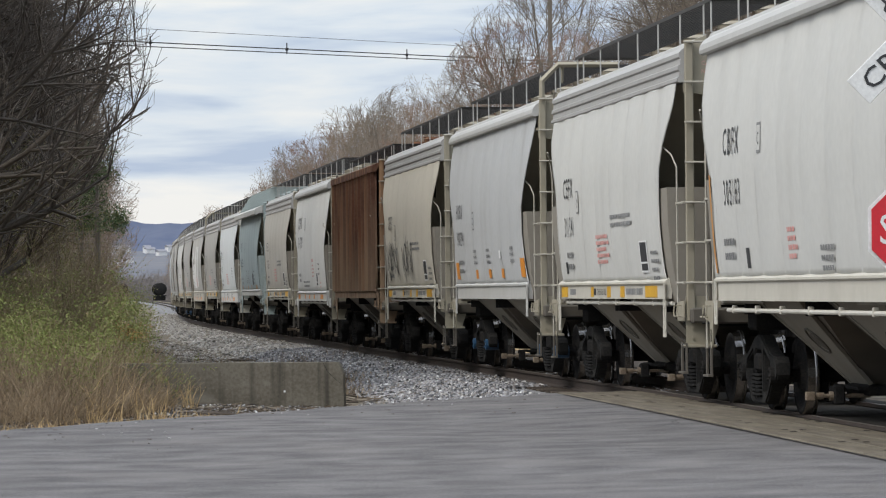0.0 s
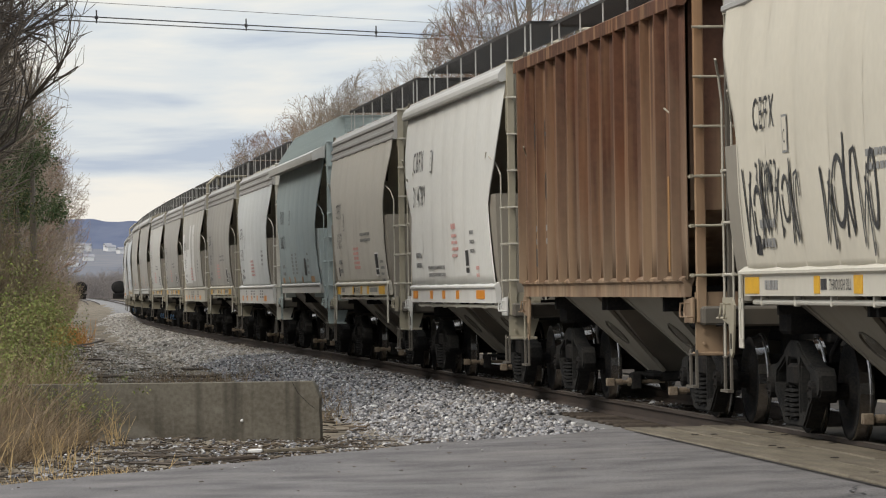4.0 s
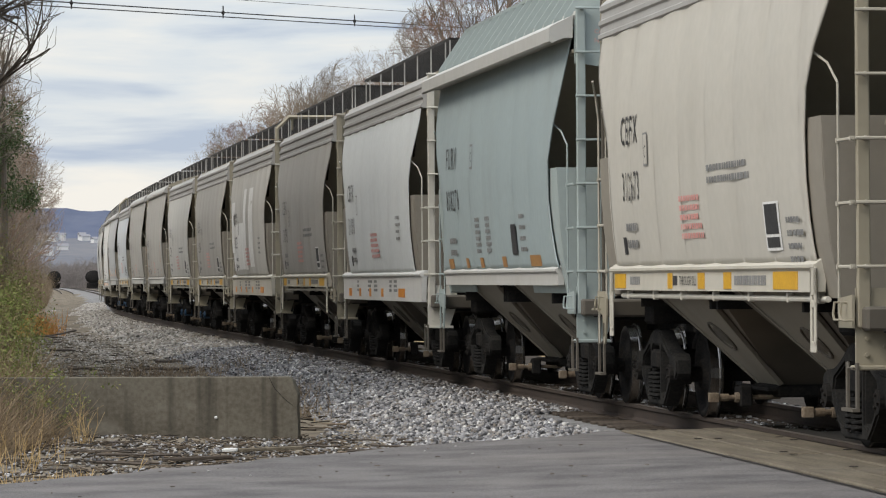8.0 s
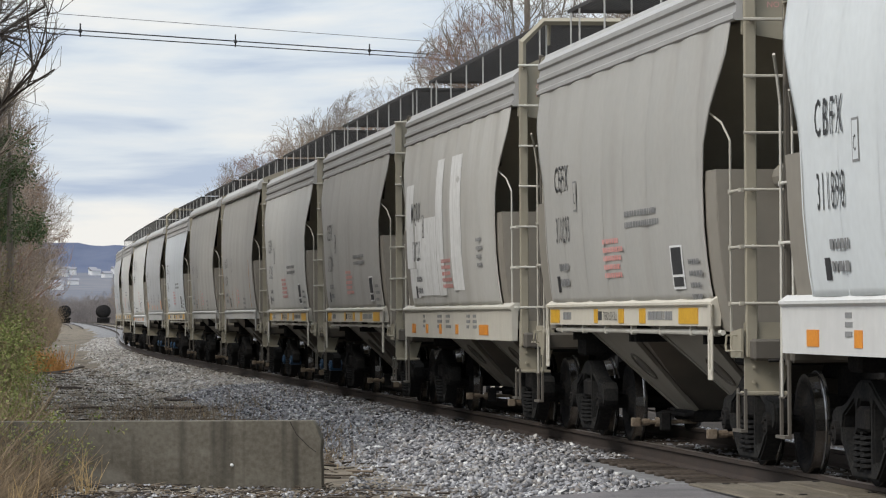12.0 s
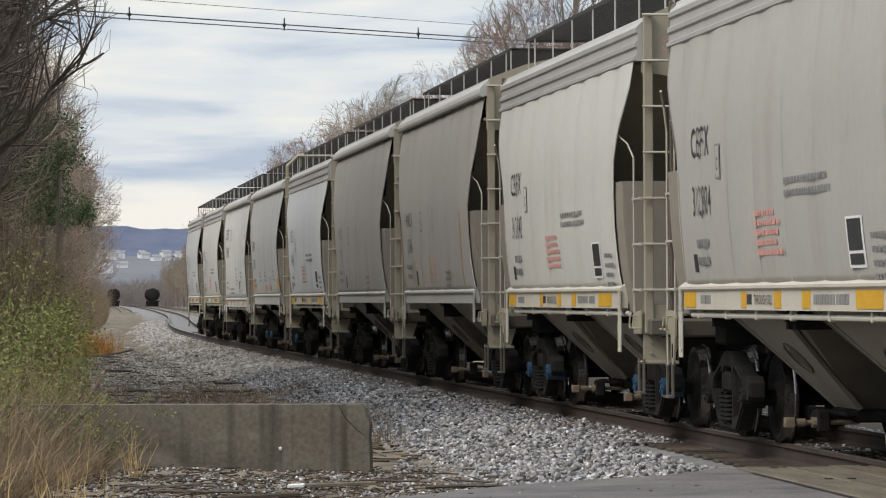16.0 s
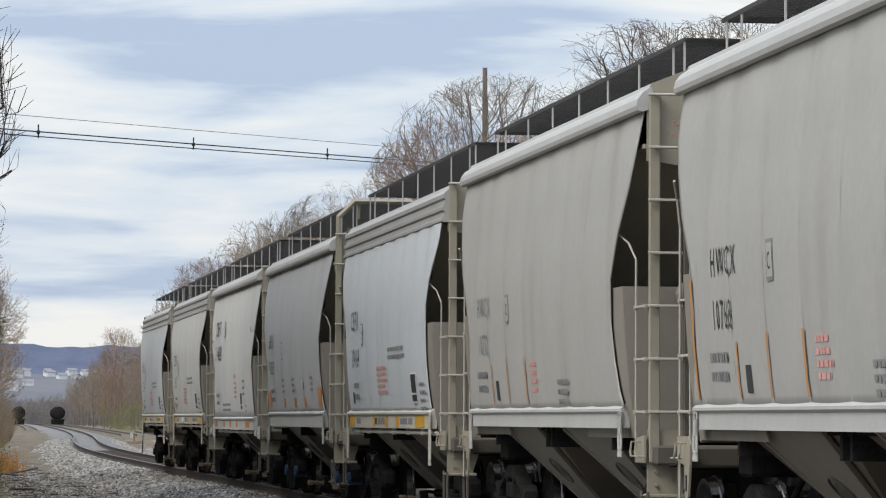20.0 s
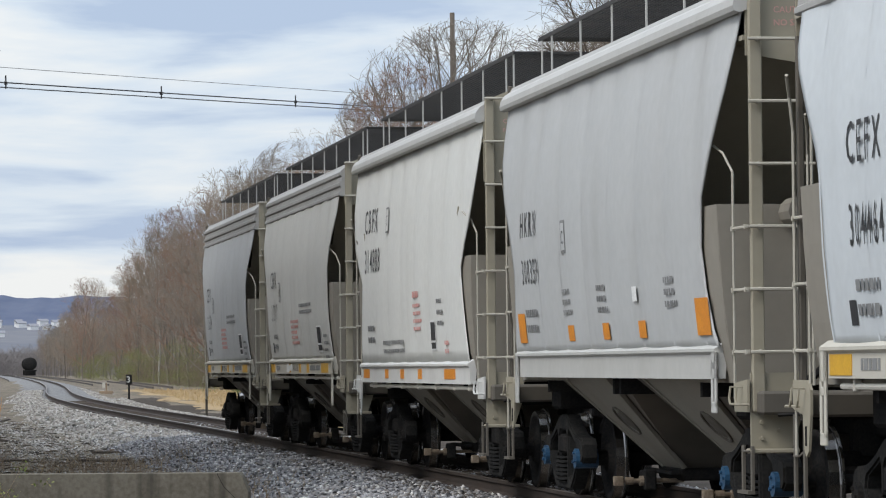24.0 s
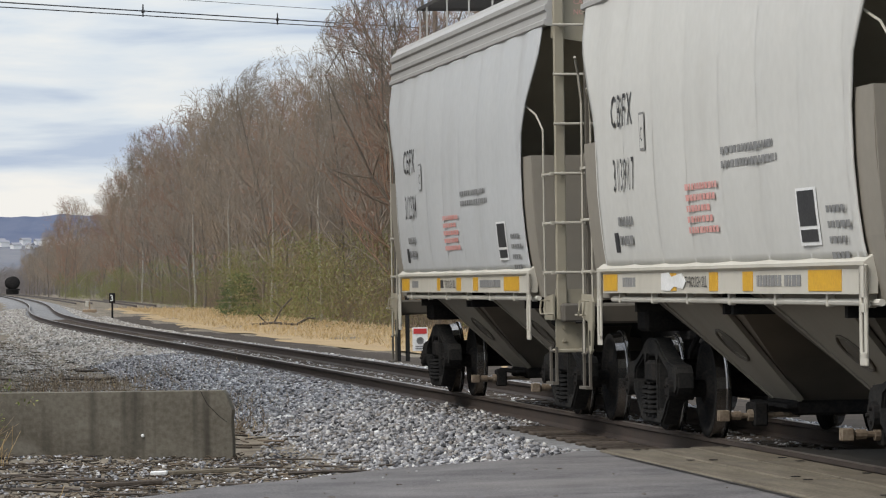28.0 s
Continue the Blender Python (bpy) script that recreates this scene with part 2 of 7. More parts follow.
M_BARK = mat("grey_brown_bark", (.10, .082, .066), (.165, .14, .115), rough=.95, scale=(2, 2, 1), per_object=.25)
M_REDTWIG = mat("reddish_budding_twig", (.19, .115, .08), (.25, .16, .115), rough=.95, per_object=.2)
M_TWIG = mat("grey_twig", (.12, .095, .075), (.19, .155, .118), rough=.95, per_object=.3)
M_TANTWIG = mat("tan_budding_twig", (.20, .155, .115), (.26, .21, .155), rough=.95, per_object=.2)
M_FARTWIG = mat("pale_grey_brown_twig", (.165, .138, .112), (.235, .20, .16), rough=.95, per_object=.25)
M_UNDER = islands("tan_undergrowth_stem", [(.13, .105, .078), (.185, .15, .11), (.25, .205, .15), (.17, .125, .085)])
# Train shade and grease are both put into this paving colour.
M_SHADEPAVE = mat("greasy_shade_dark_paving", (.04, .037, .034), (.06, .056, .05), rough=.85, scale=(.8, .5, 1), bump=.4, spec=.06)
M_PALEBARK = mat("pale_birch_bark", (.30, .28, .245), (.2, .18, .15), rough=.9, scale=(2, 2, 6))
M_LIMB = mat("dark_wet_bark", (.06, .05, .042), (.10, .083, .068), rough=.95, per_object=.2)
M_WOODLEAF = islands("young_woodland_leaf", [(.15, .145, .065), (.17, .19, .07), (.22, .23, .09), (.19, .165, .085), (.13, .155, .055)])
M_BUD = islands("olive_budding_leaf", [(.20, .175, .08), (.24, .235, .09), (.17, .185, .065), (.28, .22, .12), (.22, .155, .09)])
M_BRAMBLE = islands("brown_bramble_stem", [(.16, .118, .08), (.25, .187, .122), (.34, .26, .17), (.125, .1, .073)])
M_LITTER = islands("black_leaf_litter", [(.03, .026, .022), (.07, .058, .046), (.13, .105, .08), (.22, .175, .13)])
M_LEAF = islands("fresh_spring_leaf", [(.14, .178, .05), (.20, .24, .076), (.235, .255, .09), (.18, .17, .075), (.23, .175, .095)])
M_PINE = islands("dark_conifer_needle", [(.06, .095, .045), (.09, .13, .06), (.13, .165, .075)])
M_STRAW = islands("dead_straw_grass", [(.40, .28, .13), (.53, .375, .18), (.62, .47, .26), (.31, .22, .115)])
M_BRUSH = islands("dry_brush_stem", [(.17, .125, .09), (.26, .20, .135), (.34, .265, .18), (.12, .095, .072)])


# ---- mesh tools ----
def put_mat(ob, material):
    if len(ob.data.materials) == 0:
        ob.data.materials.append(None)
    ob.material_slots[0].link = "OBJECT"
    ob.material_slots[0].material = material


def part(name, bm, material, parent=None, label="", m=None):
    """Link a bmesh (or a mesh already made) as one mesh object under a thing or a part."""
    if isinstance(bm, bmesh.types.BMesh):
        me = bpy.data.meshes.new(name)
        bm.to_mesh(me)
        bm.free()
    else:
        me = bm
    ob = new(name, me)
    put_mat(ob, material)
    if parent is not None:
        ob.parent = parent
    if m is not None:
        ob.matrix_basis = m
    if label:
        ob["label"] = label
    return ob


def box(bm, x0, x1, y0, y1, z0, z1, bevel=0.0, m=None):
    r = bmesh.ops.create_cube(bm, size=1)
    vs = r["verts"]
    for v in vs:
        v.co = Vector(((x0 + x1) / 2 + v.co.x * (x1 - x0), (y0 + y1) / 2 + v.co.y * (y1 - y0), (z0 + z1) / 2 + v.co.z * (z1 - z0)))
    if bevel:
        es = list({e for v in vs for e in v.link_edges})
        vs = list({v for f in bmesh.ops.bevel(bm, geom=es, offset=bevel, segments=1, affect="EDGES")["faces"] for v in f.verts} | {v for v in vs if v.is_valid})
    if m is not None:
        bmesh.ops.transform(bm, matrix=m, verts=vs)
    return vs


def tube(bm, a, b, r, r2=None, n=8, caps=True):
    a, b = Vector(a), Vector(b)
    d = b - a
    q = d.to_track_quat("Z", "Y").to_matrix().to_4x4()
    bmesh.ops.create_cone(bm, cap_ends=caps, segments=n, radius1=r, radius2=r if r2 is None else r2, depth=d.length,
                          matrix=Matrix.Translation((a + b) / 2) @ q)


def pipe(bm, pts, r, n=6):
    """One continuous bent tube."""
    pts = [Vector(p) for p in pts]
    rings = []
    side = None
    for i, p in enumerate(pts):
        d = (pts[min(i + 1, len(pts) - 1)] - pts[max(i - 1, 0)]).normalized()
        if side is None:
            side = d.cross(Vector((0, 0, 1)) if abs(d.z) < .9 else Vector((1, 0, 0))).normalized()
        side = (side - d * side.dot(d)).normalized()
        up = d.cross(side)
        rings.append([bm.verts.new(p + (side * math.cos(2 * math.pi * k / n) + up * math.sin(2 * math.pi * k / n)) * r) for k in range(n)])
    for a, b in zip(rings, rings[1:]):
        for k in range(n):
            j = (k + 1) % n
            bm.faces.new((a[k], a[j], b[j], b[k]))
    bm.faces.new(rings[0][::-1])
    bm.faces.new(rings[-1])


def prism(bm, pts, axis, a, b):
    """A flat outline pushed through from a to b along an axis; pts run in the two other axes, in order."""
    def co(p, w):
        c = list(p)
        c.insert(axis, w)
        return c
    lo, hi = [bm.verts.new(co(p, a)) for p in pts], [bm.verts.new(co(p, b)) for p in pts]
    bm.faces.new(lo[::-1])
    bm.faces.new(hi)
    for i in range(len(pts)):
        j = (i + 1) % len(pts)
        bm.faces.new((lo[i], lo[j], hi[j], hi[i]))


def tidy(bm):
    bmesh.ops.recalc_face_normals(bm, faces=bm.faces)
    return bm


def as_mesh(name, bm, smooth=False):
    tidy(bm)
    me = bpy.data.meshes.new(name)
    bm.to_mesh(me)
    bm.free()
    if smooth:
        for p in me.polygons:
            p.use_smooth = True
    return me


def raw_mesh(name, verts, faces):
    me = bpy.data.meshes.new(name)
    me.from_pydata([tuple(v) for v in verts], [], [tuple(f) for f in faces])
    me.update()
    return me


# ---- the track's line ----
STEP = 1.0
KS = np.arange(0, 1060, STEP)
KAPPA = np.interp(KS, [0, 30, 60, 100, 150, 260, 420, 1060], [.00145, -.000126, .000192, -.000181, -.000554, .000127, .00003, .00001])
PSI = .1328 + np.concatenate([[0], np.cumsum(KAPPA[:-1]) * STEP])
LX = 5.529 + np.concatenate([[0], np.cumsum(-np.sin(PSI[:-1])) * STEP])
LY = 15 + np.concatenate([[0], np.cumsum(np.cos(PSI[:-1])) * STEP])


def line(s):
    """The centre line at s metres past the crossing's near end: x, y, heading. Straight on before it."""
    if s < 0:
        return 5.529 - s * math.sin(.1328), 15 + s * math.cos(.1328), .1328
    return float(np.interp(s, KS, LX)), float(np.interp(s, KS, LY)), float(np.interp(s, KS, PSI))


def beside(s, d, z=0.0):
    """A point d metres to the left of the line."""
    x, y, p = line(s)
    return (x - d * math.cos(p), y - d * math.sin(p), z)


ALL_S = np.concatenate([np.arange(-260, 0, STEP), KS])
ALL_X = np.array([line(s)[0] for s in ALL_S])
ALL_Y = np.array([line(s)[1] for s in ALL_S])


def off_line(x, y):
    """Distance to the left of the line, for arrays."""
    return np.interp(y, ALL_Y, ALL_X) - x


# ---- ground ----
CROSS_S = 15.8
EDGE_Y = [-400, 12, 22, 23.5, 25.6, 27.1, 28.5, 29.3, 30.6]
EDGE_X = [-200, -9, -4.05, -3.4, -2.47, -1.54, -.5, .45, 1.25]


def ground_z(x, y):
    d = off_line(x, y) * .99
    left = np.interp(d, [1.75, 2.2, 3.4, 5.5, 9, 30], [-.24, -.27, -.50, -.47, -.42, -.1])
    right = np.interp(-d, [1.75, 2.2, 3.2, 6, 14, 40], [-.24, -.27, -.52, -.60, -.75, -.5])
    z = np.where(d > 0, left, right)
    road = np.interp(np.abs(d), [0, 2.2, 4.5, 9, 30], [-.035, -.035, -.085, -.12, -.1])
    k = np.clip((31.2 - y + .0 * x) / 1.6, 0, 1) * np.clip((x - np.interp(y, EDGE_Y, EDGE_X) + .9) / .9, 0, 1)
    bump = .035 * np.sin(x * 1.7 + 2 * np.sin(y * .9)) * np.sin(y * 1.3 + x * .4)
    far = np.clip((np.abs(d) - 3.4) / 3, 0, 1)
    return z * (1 - k) + road * k - .02 * k + bump * far * (1 - k)


def build_ground():
    xs = np.concatenate([[-4500, -2500, -1200, -600, -300, -150, -100], np.arange(-70, -20, 5), np.arange(-20, 14, .4), np.arange(14, 50, 3), [60, 90, 150, 300, 700, 1500, 3000, 4500]])
    ys = np.concatenate([[-4500, -2000, -700, -300, -150], np.arange(-100, 10, 6), np.arange(10, 62, .4), np.arange(62, 130, 2), np.arange(130, 420, 12), [450, 520, 620, 760, 1000, 1500, 2500, 4500]])
    gx, gy = np.meshgrid(xs, ys)
    gz = ground_z(gx, gy)
    v = np.stack([gx, gy, gz], -1).reshape(-1, 3)
    nx = len(xs)
    f = [(j * nx + i, j * nx + i + 1, (j + 1) * nx + i + 1, (j + 1) * nx + i) for j in range(len(ys) - 1) for i in range(nx - 1)]
    ob = part("ground", raw_mesh("ground", v, f), M_EARTH)
    for p in ob.data.polygons:
        p.use_smooth = True
    tagged(ob, "brown trackside dirt with dead grass and litter", "ground", kind="structure")


build_ground()


def strip(name, s_list, d0, d1, z, material, thick=.0, edge=None):
    v, f = [], []
    for s in s_list:
        v += [beside(s, d0, z), beside(s, d1, z), beside(s, d0, z - .3), beside(s, d1, z - .3)]
    for i in range(len(s_list) - 1):
        a = 4 * i
        f += [(a, a + 1, a + 5, a + 4), (a, a + 4, a + 6, a + 2), (a + 1, a + 3, a + 7, a + 5)]
    return part(name, raw_mesh(name, v, f), material)


def build_road():
    """The paved yard before the crossing, and the strip of it between and beyond the rails."""
    ys = list(np.arange(-200, 8, 8)) + list(np.arange(8, 30.4, .4)) + [30.5]
    v, f = [], []
    cols = 14
    for y in ys:
        xl, xr = float(np.interp(y, EDGE_Y, EDGE_X)), float(np.interp(y, ALL_Y, ALL_X)) - 2.05
        jit = .06 * math.sin(y * 5.1) + .05 * math.sin(y * 11.7)
        for i in range(cols + 1):
            x = xl + jit + (xr - xl - jit) * i / cols
            d = abs(float(off_line(np.array(x), np.array(y))))
            v.append((x, y, float(np.interp(d, [0, 2.2, 4.5, 9, 30], [-.035, -.035, -.085, -.12, -.1])) + .012 * math.sin(x * .8 + y * .5) * min(1, max(0, d - 2.2))))
    for j in range(len(ys) - 1):
        for i in range(cols):
            a = j * (cols + 1) + i
            f.append((a, a + 1, a + cols + 2, a + cols + 1))
    ob = part("road", raw_mesh("road", v, f), M_ASPHALT)
    tagged(ob, "worn grey asphalt road with faint cracks and patches", "road", kind="structure")
    # Strips under and behind the cars, coloured dark in place of their shade.
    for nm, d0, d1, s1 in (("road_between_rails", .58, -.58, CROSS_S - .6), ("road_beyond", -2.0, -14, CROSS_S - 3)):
        tagged(strip(nm, list(np.arange(-60, s1, 1.5)) + [s1], d0, d1, -.03, M_SHADEPAVE), "paving at the crossing, darkened for train shade and grease", "road", kind="structure")


build_road()


# ---- track ----
def build_track():
    head = [(-.037, 0), (.037, 0), (.037, -.035), (.01, -.05), (.01, -.14), (.07, -.165), (.07, -.18), (-.07, -.18), (-.07, -.165), (-.01, -.14), (-.01, -.05), (-.037, -.035)]
    ss = list(np.arange(-240, 0, 8)) + list(np.arange(0, 160, 2)) + list(np.arange(160, 1040, 10))
    for d in (.7525, -.7525):
        v, f = [], []
        n = len(head)
        for s in ss:
            v += [beside(s, d + a, b) for a, b in head]
        for i in range(len(ss) - 1):
            for j in range(1, n):
                k = (j + 1) % n
                f.append((i * n + j, i * n + k, (i + 1) * n + k, (i + 1) * n + j))
        rail = part("rail", raw_mesh("rail", v, f), M_RAIL)
        tagged(rail, "rusty steel running rail with a worn bright head", "rail", "running rails", "structure")
        v, f = [], []
        for s in ss:
            v += [beside(s, d + .036, .001), beside(s, d - .036, .001)]
        for i in range(len(ss) - 1):
            a = 2 * i
            f.append((a, a + 1, a + 3, a + 2))
        part("rail_head", raw_mesh("rail_head", v, f), M_RAILTOP, rail)
    bed = part("ballast_bed", raw_mesh("ballast_bed", *bed_mesh()), M_BED)
    tagged(bed, "grey crushed-stone ballast bed under the track", "ballast", kind="structure")


def bed_mesh():
    prof = [(3.5, -.56), (2.3, -.24), (1.5, -.205), (-1.5, -.205), (-2.3, -.25), (-3.6, -.6)]
    ss = list(np.arange(CROSS_S - .4, 100, 2)) + list(np.arange(100, 1040, 10))
    v, f = [], []
    for s in ss:
        v += [beside(s, a, b) for a, b in prof]
    n = len(prof)
    for i in range(len(ss) - 1):
        for j in range(n - 1):
            f.append((i * n + j, i * n + j + 1, (i + 1) * n + j + 1, (i + 1) * n + j))
    return v, f


build_track()


# ---- the train ----
# Local frame of a car: y along it (towards its tail), x across, z up from the rail heads. Its seen side faces -x.
MESHES = {}


def shared(key, make, smooth=False):
    if key not in MESHES:
        bm = bmesh.new()
        make(bm)
        MESHES[key] = as_mesh(key, bm, smooth)
    return MESHES[key]


PROFILES = {  # height above the rail, half width, and how far the sheet's end is cut back
    "A": [(1.50, 1.50, .98), (1.62, 1.522, 1.0), (1.85, 1.55, 1.02), (2.15, 1.577, 1.02), (2.5, 1.59, 1.0), (2.85, 1.60, .88), (3.15, 1.59, .62), (3.45, 1.56, .30), (3.6, 1.54, .2), (3.80, 1.51, .18), (3.88, 1.50, .18)],
    "D": [(1.42, 1.50, .78), (1.7, 1.52, .88), (2.1, 1.54, 1.02), (2.4, 1.55, 1.12), (2.5, 1.55, 1.12), (3.0, 1.545, .44), (3.5, 1.52, .10), (3.9, 1.475, .0), (4.13, 1.44, .0)],
    "B": [(1.50, 1.50, .75), (1.65, 1.525, .85), (1.95, 1.555, .98), (2.3, 1.58, 1.06), (2.7, 1.60, .92), (3.1, 1.59, .55), (3.5, 1.555, .24), (3.8, 1.51, .12), (4.0, 1.475, .08), (4.15, 1.45, .06)],
    "H": [(1.50, 1.50, .75), (1.65, 1.525, .85), (1.95, 1.555, .98), (2.3, 1.58, 1.06), (2.7, 1.60, .96), (3.1, 1.59, .62), (3.5, 1.555, .28), (3.8, 1.53, .12), (4.0, 1.50, .08), (4.27, 1.45, .06)],
    "C": [(1.42, 1.50, .05), (2.2, 1.50, .05), (3.2, 1.50, .05), (4.1, 1.50, .05)],
}
HALF = 5.55


def half_width(kind, z):
    p = PROFILES[kind]
    return float(np.interp(z, [a for a, _, _ in p], [b for _, b, _ in p]))


def side_sheet(kind, sign):
    def make(bm):
        prof = PROFILES[kind]
        zs = []
        for (a, b, c), (a2, b2, c2) in zip(prof, prof[1:]):
            for k in range(2):
                w = k / 2
                zs.append((a + (a2 - a) * w, b + (b2 - b) * w, c + (c2 - c) * w))
        zs.append(prof[-1])
        ny = 109
        far = .24 if kind == "A" else 0
        rows = []
        for z, x, cut in zs:
            row = []
            for j in range(ny):
                y = -(HALF - cut) + (2 * (HALF - cut) - far) * j / (ny - 1)
                seam = abs(math.sin(math.pi * (y - .62) / 1.24)) ** .85
                row.append(bm.verts.new((sign * (x - .018 * (1 - seam)), y, z)))
            rows.append(row)
        for a, b in zip(rows, rows[1:]):
            for j in range(ny - 1):
                bm.faces.new((a[j], a[j + 1], b[j + 1], b[j]))
        inner = [[bm.verts.new((v.co.x - sign * .012, v.co.y, v.co.z)) for v in row] for row in rows]
        for a, b in zip(inner, inner[1:]):
            for j in range(ny - 1):
                bm.faces.new((a[j + 1], a[j], b[j], b[j + 1]))
        for j in range(ny - 1):
            for o, i in ((rows[0], inner[0]), (rows[-1], inner[-1])):
                bm.faces.new((o[j], o[j + 1], i[j + 1], i[j]))
        for (a, b), (c, d) in zip(zip(rows, rows[1:]), zip(inner, inner[1:])):
            for j in (0, ny - 1):
                bm.faces.new((a[j], b[j], d[j], c[j]))
    return shared("side_sheet_%s%d" % (kind, sign), make, True)


def fascia(kind, sign):
    def make(bm):
        if kind == "A":
            pts = [(a - .085, b + .03) for a, b in ((1.578, 3.83), (1.598, 3.845), (1.598, 3.885), (1.574, 3.90), (1.568, 3.965), (1.590, 3.985), (1.590, 4.03), (1.564, 4.045), (1.556, 4.115), (1.578, 4.135), (1.578, 4.185), (1.54, 4.225), (1.49, 4.265), (1.46, 4.25), (1.5, 3.83))]
        elif kind == "E":
            pts = [(1.555, 4.02), (1.69, 3.965), (1.72, 3.985), (1.72, 4.13), (1.69, 4.155), (1.46, 4.27), (1.46, 4.02)]
        elif kind == "C":
            pts = [(1.50, 4.08), (1.58, 4.08), (1.58, 4.22), (1.5, 4.26), (1.4, 4.26)]
        else:
            pts = [(1.43, 4.09), (1.485, 4.07), (1.53, 4.085), (1.54, 4.125), (1.525, 4.19), (1.48, 4.25), (1.40, 4.30), (1.36, 4.09)]
            pts = [(a, b + (.12 if kind == "H" else 0)) for a, b in pts]
        prism(bm, [(sign * a, b) for a, b in pts], 1, -HALF - .05, HALF - (.24 if kind == "A" else .02))
    return shared("fascia_%s%d" % (kind, sign), make)


ARCH = [(sx * x, z) for sx, row in ((-1, ((1.42, 4.28), (1.40, 4.33), (1.15, 4.43), (.9, 4.52), (.55, 4.60))), (1, ((0, 4.64), (.55, 4.60), (.9, 4.52), (1.15, 4.43), (1.40, 4.33), (1.42, 4.28)))) for x, z in row]


def roof(kind):
    def make(bm):
        if kind == "C":
            pts = [(1.5 * math.sin(a), 4.25 + .13 * math.cos(a)) for a in np.linspace(-math.pi / 2, math.pi / 2, 13)] + [(1.4, 4.2), (-1.4, 4.2)]
        else:
            pts = [(a, b + (.12 if kind == "H" else 0)) for a, b in ARCH] + [(1.38, 4.2), (-1.38, 4.2)]
        prism(bm, pts, 1, -HALF, HALF - (.22 if kind == "A" else .02))
    return shared("roof_%s" % kind, make)


def end_sheet(kind, e):
    def make(bm):
        w = 1.42
        if kind == "C":
            box(bm, -w, w, min(e * 5.3, e * 5.36), max(e * 5.3, e * 5.36), 2.1, 4.2)
            prism(bm, [(e * 5.33, 2.1), (e * 4.0, 1.36), (e * 3.9, 1.36), (e * 5.3, 2.16)], 0, -w, w)
        else:
            prism(bm, [(e * 5.55, 3.86), (e * 4.96, 3.86), (e * 3.31, 2.20), (e * 3.23, 2.20), (e * 4.92, 3.90), (e * 5.55, 3.90)], 0, -1.455, 1.455)
            for sx in (-1, 1):
                prism(bm, [(e * 4.3, 3.2), (e * 3.31, 2.20), (e * 3.23, 2.20), (e * 4.22, 3.2)], 0, *sorted((sx * 1.455, sx * 1.53)))
            prism(bm, [(e * 3.31, 2.20), (e * 2.62, 1.50), (e * 2.54, 1.50), (e * 3.23, 2.20)], 0, -1.44, 1.44)
    return shared("end_sheet_%s%d" % (kind, e), make)


def side_sill(z0, z1, sign, hl):
    def make(bm):
        pts = [(1.43, z0), (1.50, z0), (1.50, z1 - .035), (1.53, z1 - .012), (1.53, z1 + .012), (1.46, z1 + .06), (1.40, z1 + .06), (1.40, z1), (1.43, z1 - .05)]
        prism(bm, [(sign * a, b) for a, b in pts], 1, -hl, hl)
        bmesh.ops.bevel(bm, geom=[e for e in bm.edges if abs(e.verts[0].co.y - e.verts[1].co.y) < 1e-5], offset=.006, segments=1, affect="EDGES")
    return shared("side_sill_%.2f%.2f%d" % (z0, z1, sign), make)


def tow_plate(bm, y, zlo, zhi, sign):
    """A thin plate with a long slot that hangs from the sill's end."""
    w, t = .085, .02
    x0, x1 = sorted((sign * 1.505, sign * (1.505 + t)))
    box(bm, x0, x1, y - w, y - w + .05, zlo, zhi, .006)
    box(bm, x0, x1, y + w - .05, y + w, zlo, zhi, .006)
    box(bm, x0, x1, y - w, y + w, zhi - .22, zhi + .002, .006)
    box(bm, x0, x1, y - w, y + w, zlo - .05, zlo + .04, .006)
    box(bm, x0, x1, y - w, y + w, zlo + .3, zlo + .36, .004)


def bay(e):
    """One funnel under the car."""
    def make(bm):
        c = e * 1.98
        top, bot = [(-1.38, -1.75), (1.38, -1.75), (1.38, 1.75), (-1.38, 1.75)], [(-.40, -.42), (.40, -.42), (.40, .42), (-.40, .42)]
        a = [bm.verts.new((x, c + y, 1.36)) for x, y in top]
        b = [bm.verts.new((x, c + y, .34)) for x, y in bot]
        for i in range(4):
            bm.faces.new((a[i], a[(i + 1) % 4], b[(i + 1) % 4], b[i]))
        bm.faces.new(b)
    return shared("bay%d" % e, make)


def chute_plate(e, sx, k):
    """The broad side plate of a funnel (k = 0) and its two edge flanges."""
    def make(bm):
        c = e * 1.98
        ta, tb, ba, bb, lift = ((-1.30, 1.05, -.56, .36, .03), (-1.34, -1.26, -.60, -.53, .05), (1.02, 1.10, .33, .40, .05))[k]
        top = [(sx * (1.40 + lift), c + ta, 1.35), (sx * (1.40 + lift), c + tb, 1.35)]
        bot = [(sx * (.425 + lift), c + bb, .365), (sx * (.425 + lift), c + ba, .365)]
        f0 = [bm.verts.new(v) for v in top + bot]
        f1 = [bm.verts.new((v[0] - sx * .03, v[1], v[2] + .02)) for v in top + bot]
        bm.faces.new(f0)
        bm.faces.new(f1[::-1])
        for i in range(4):
            j = (i + 1) % 4
            bm.faces.new((f0[i], f0[j], f1[j], f1[i]))
    return shared("chute%d%d%d" % (e, sx, k), make)


def caked_dirt(e):
    def make(bm):
        c = e * 1.98
        bmesh.ops.create_icosphere(bm, subdivisions=3, radius=1)
        for v in bm.verts:
            k = 1 + .45 * noise.noise(v.co * 2.3 + Vector((e, 0, 0)))
            u, w = v.co.y * k * .22, .47 + v.co.z * k * .11
            v.co = Vector((-(.425 + .975 * w + .022 + .022 * v.co.x * -k), c - .1 + u, .365 + .985 * w))
    return shared("dirt%d" % e, make)


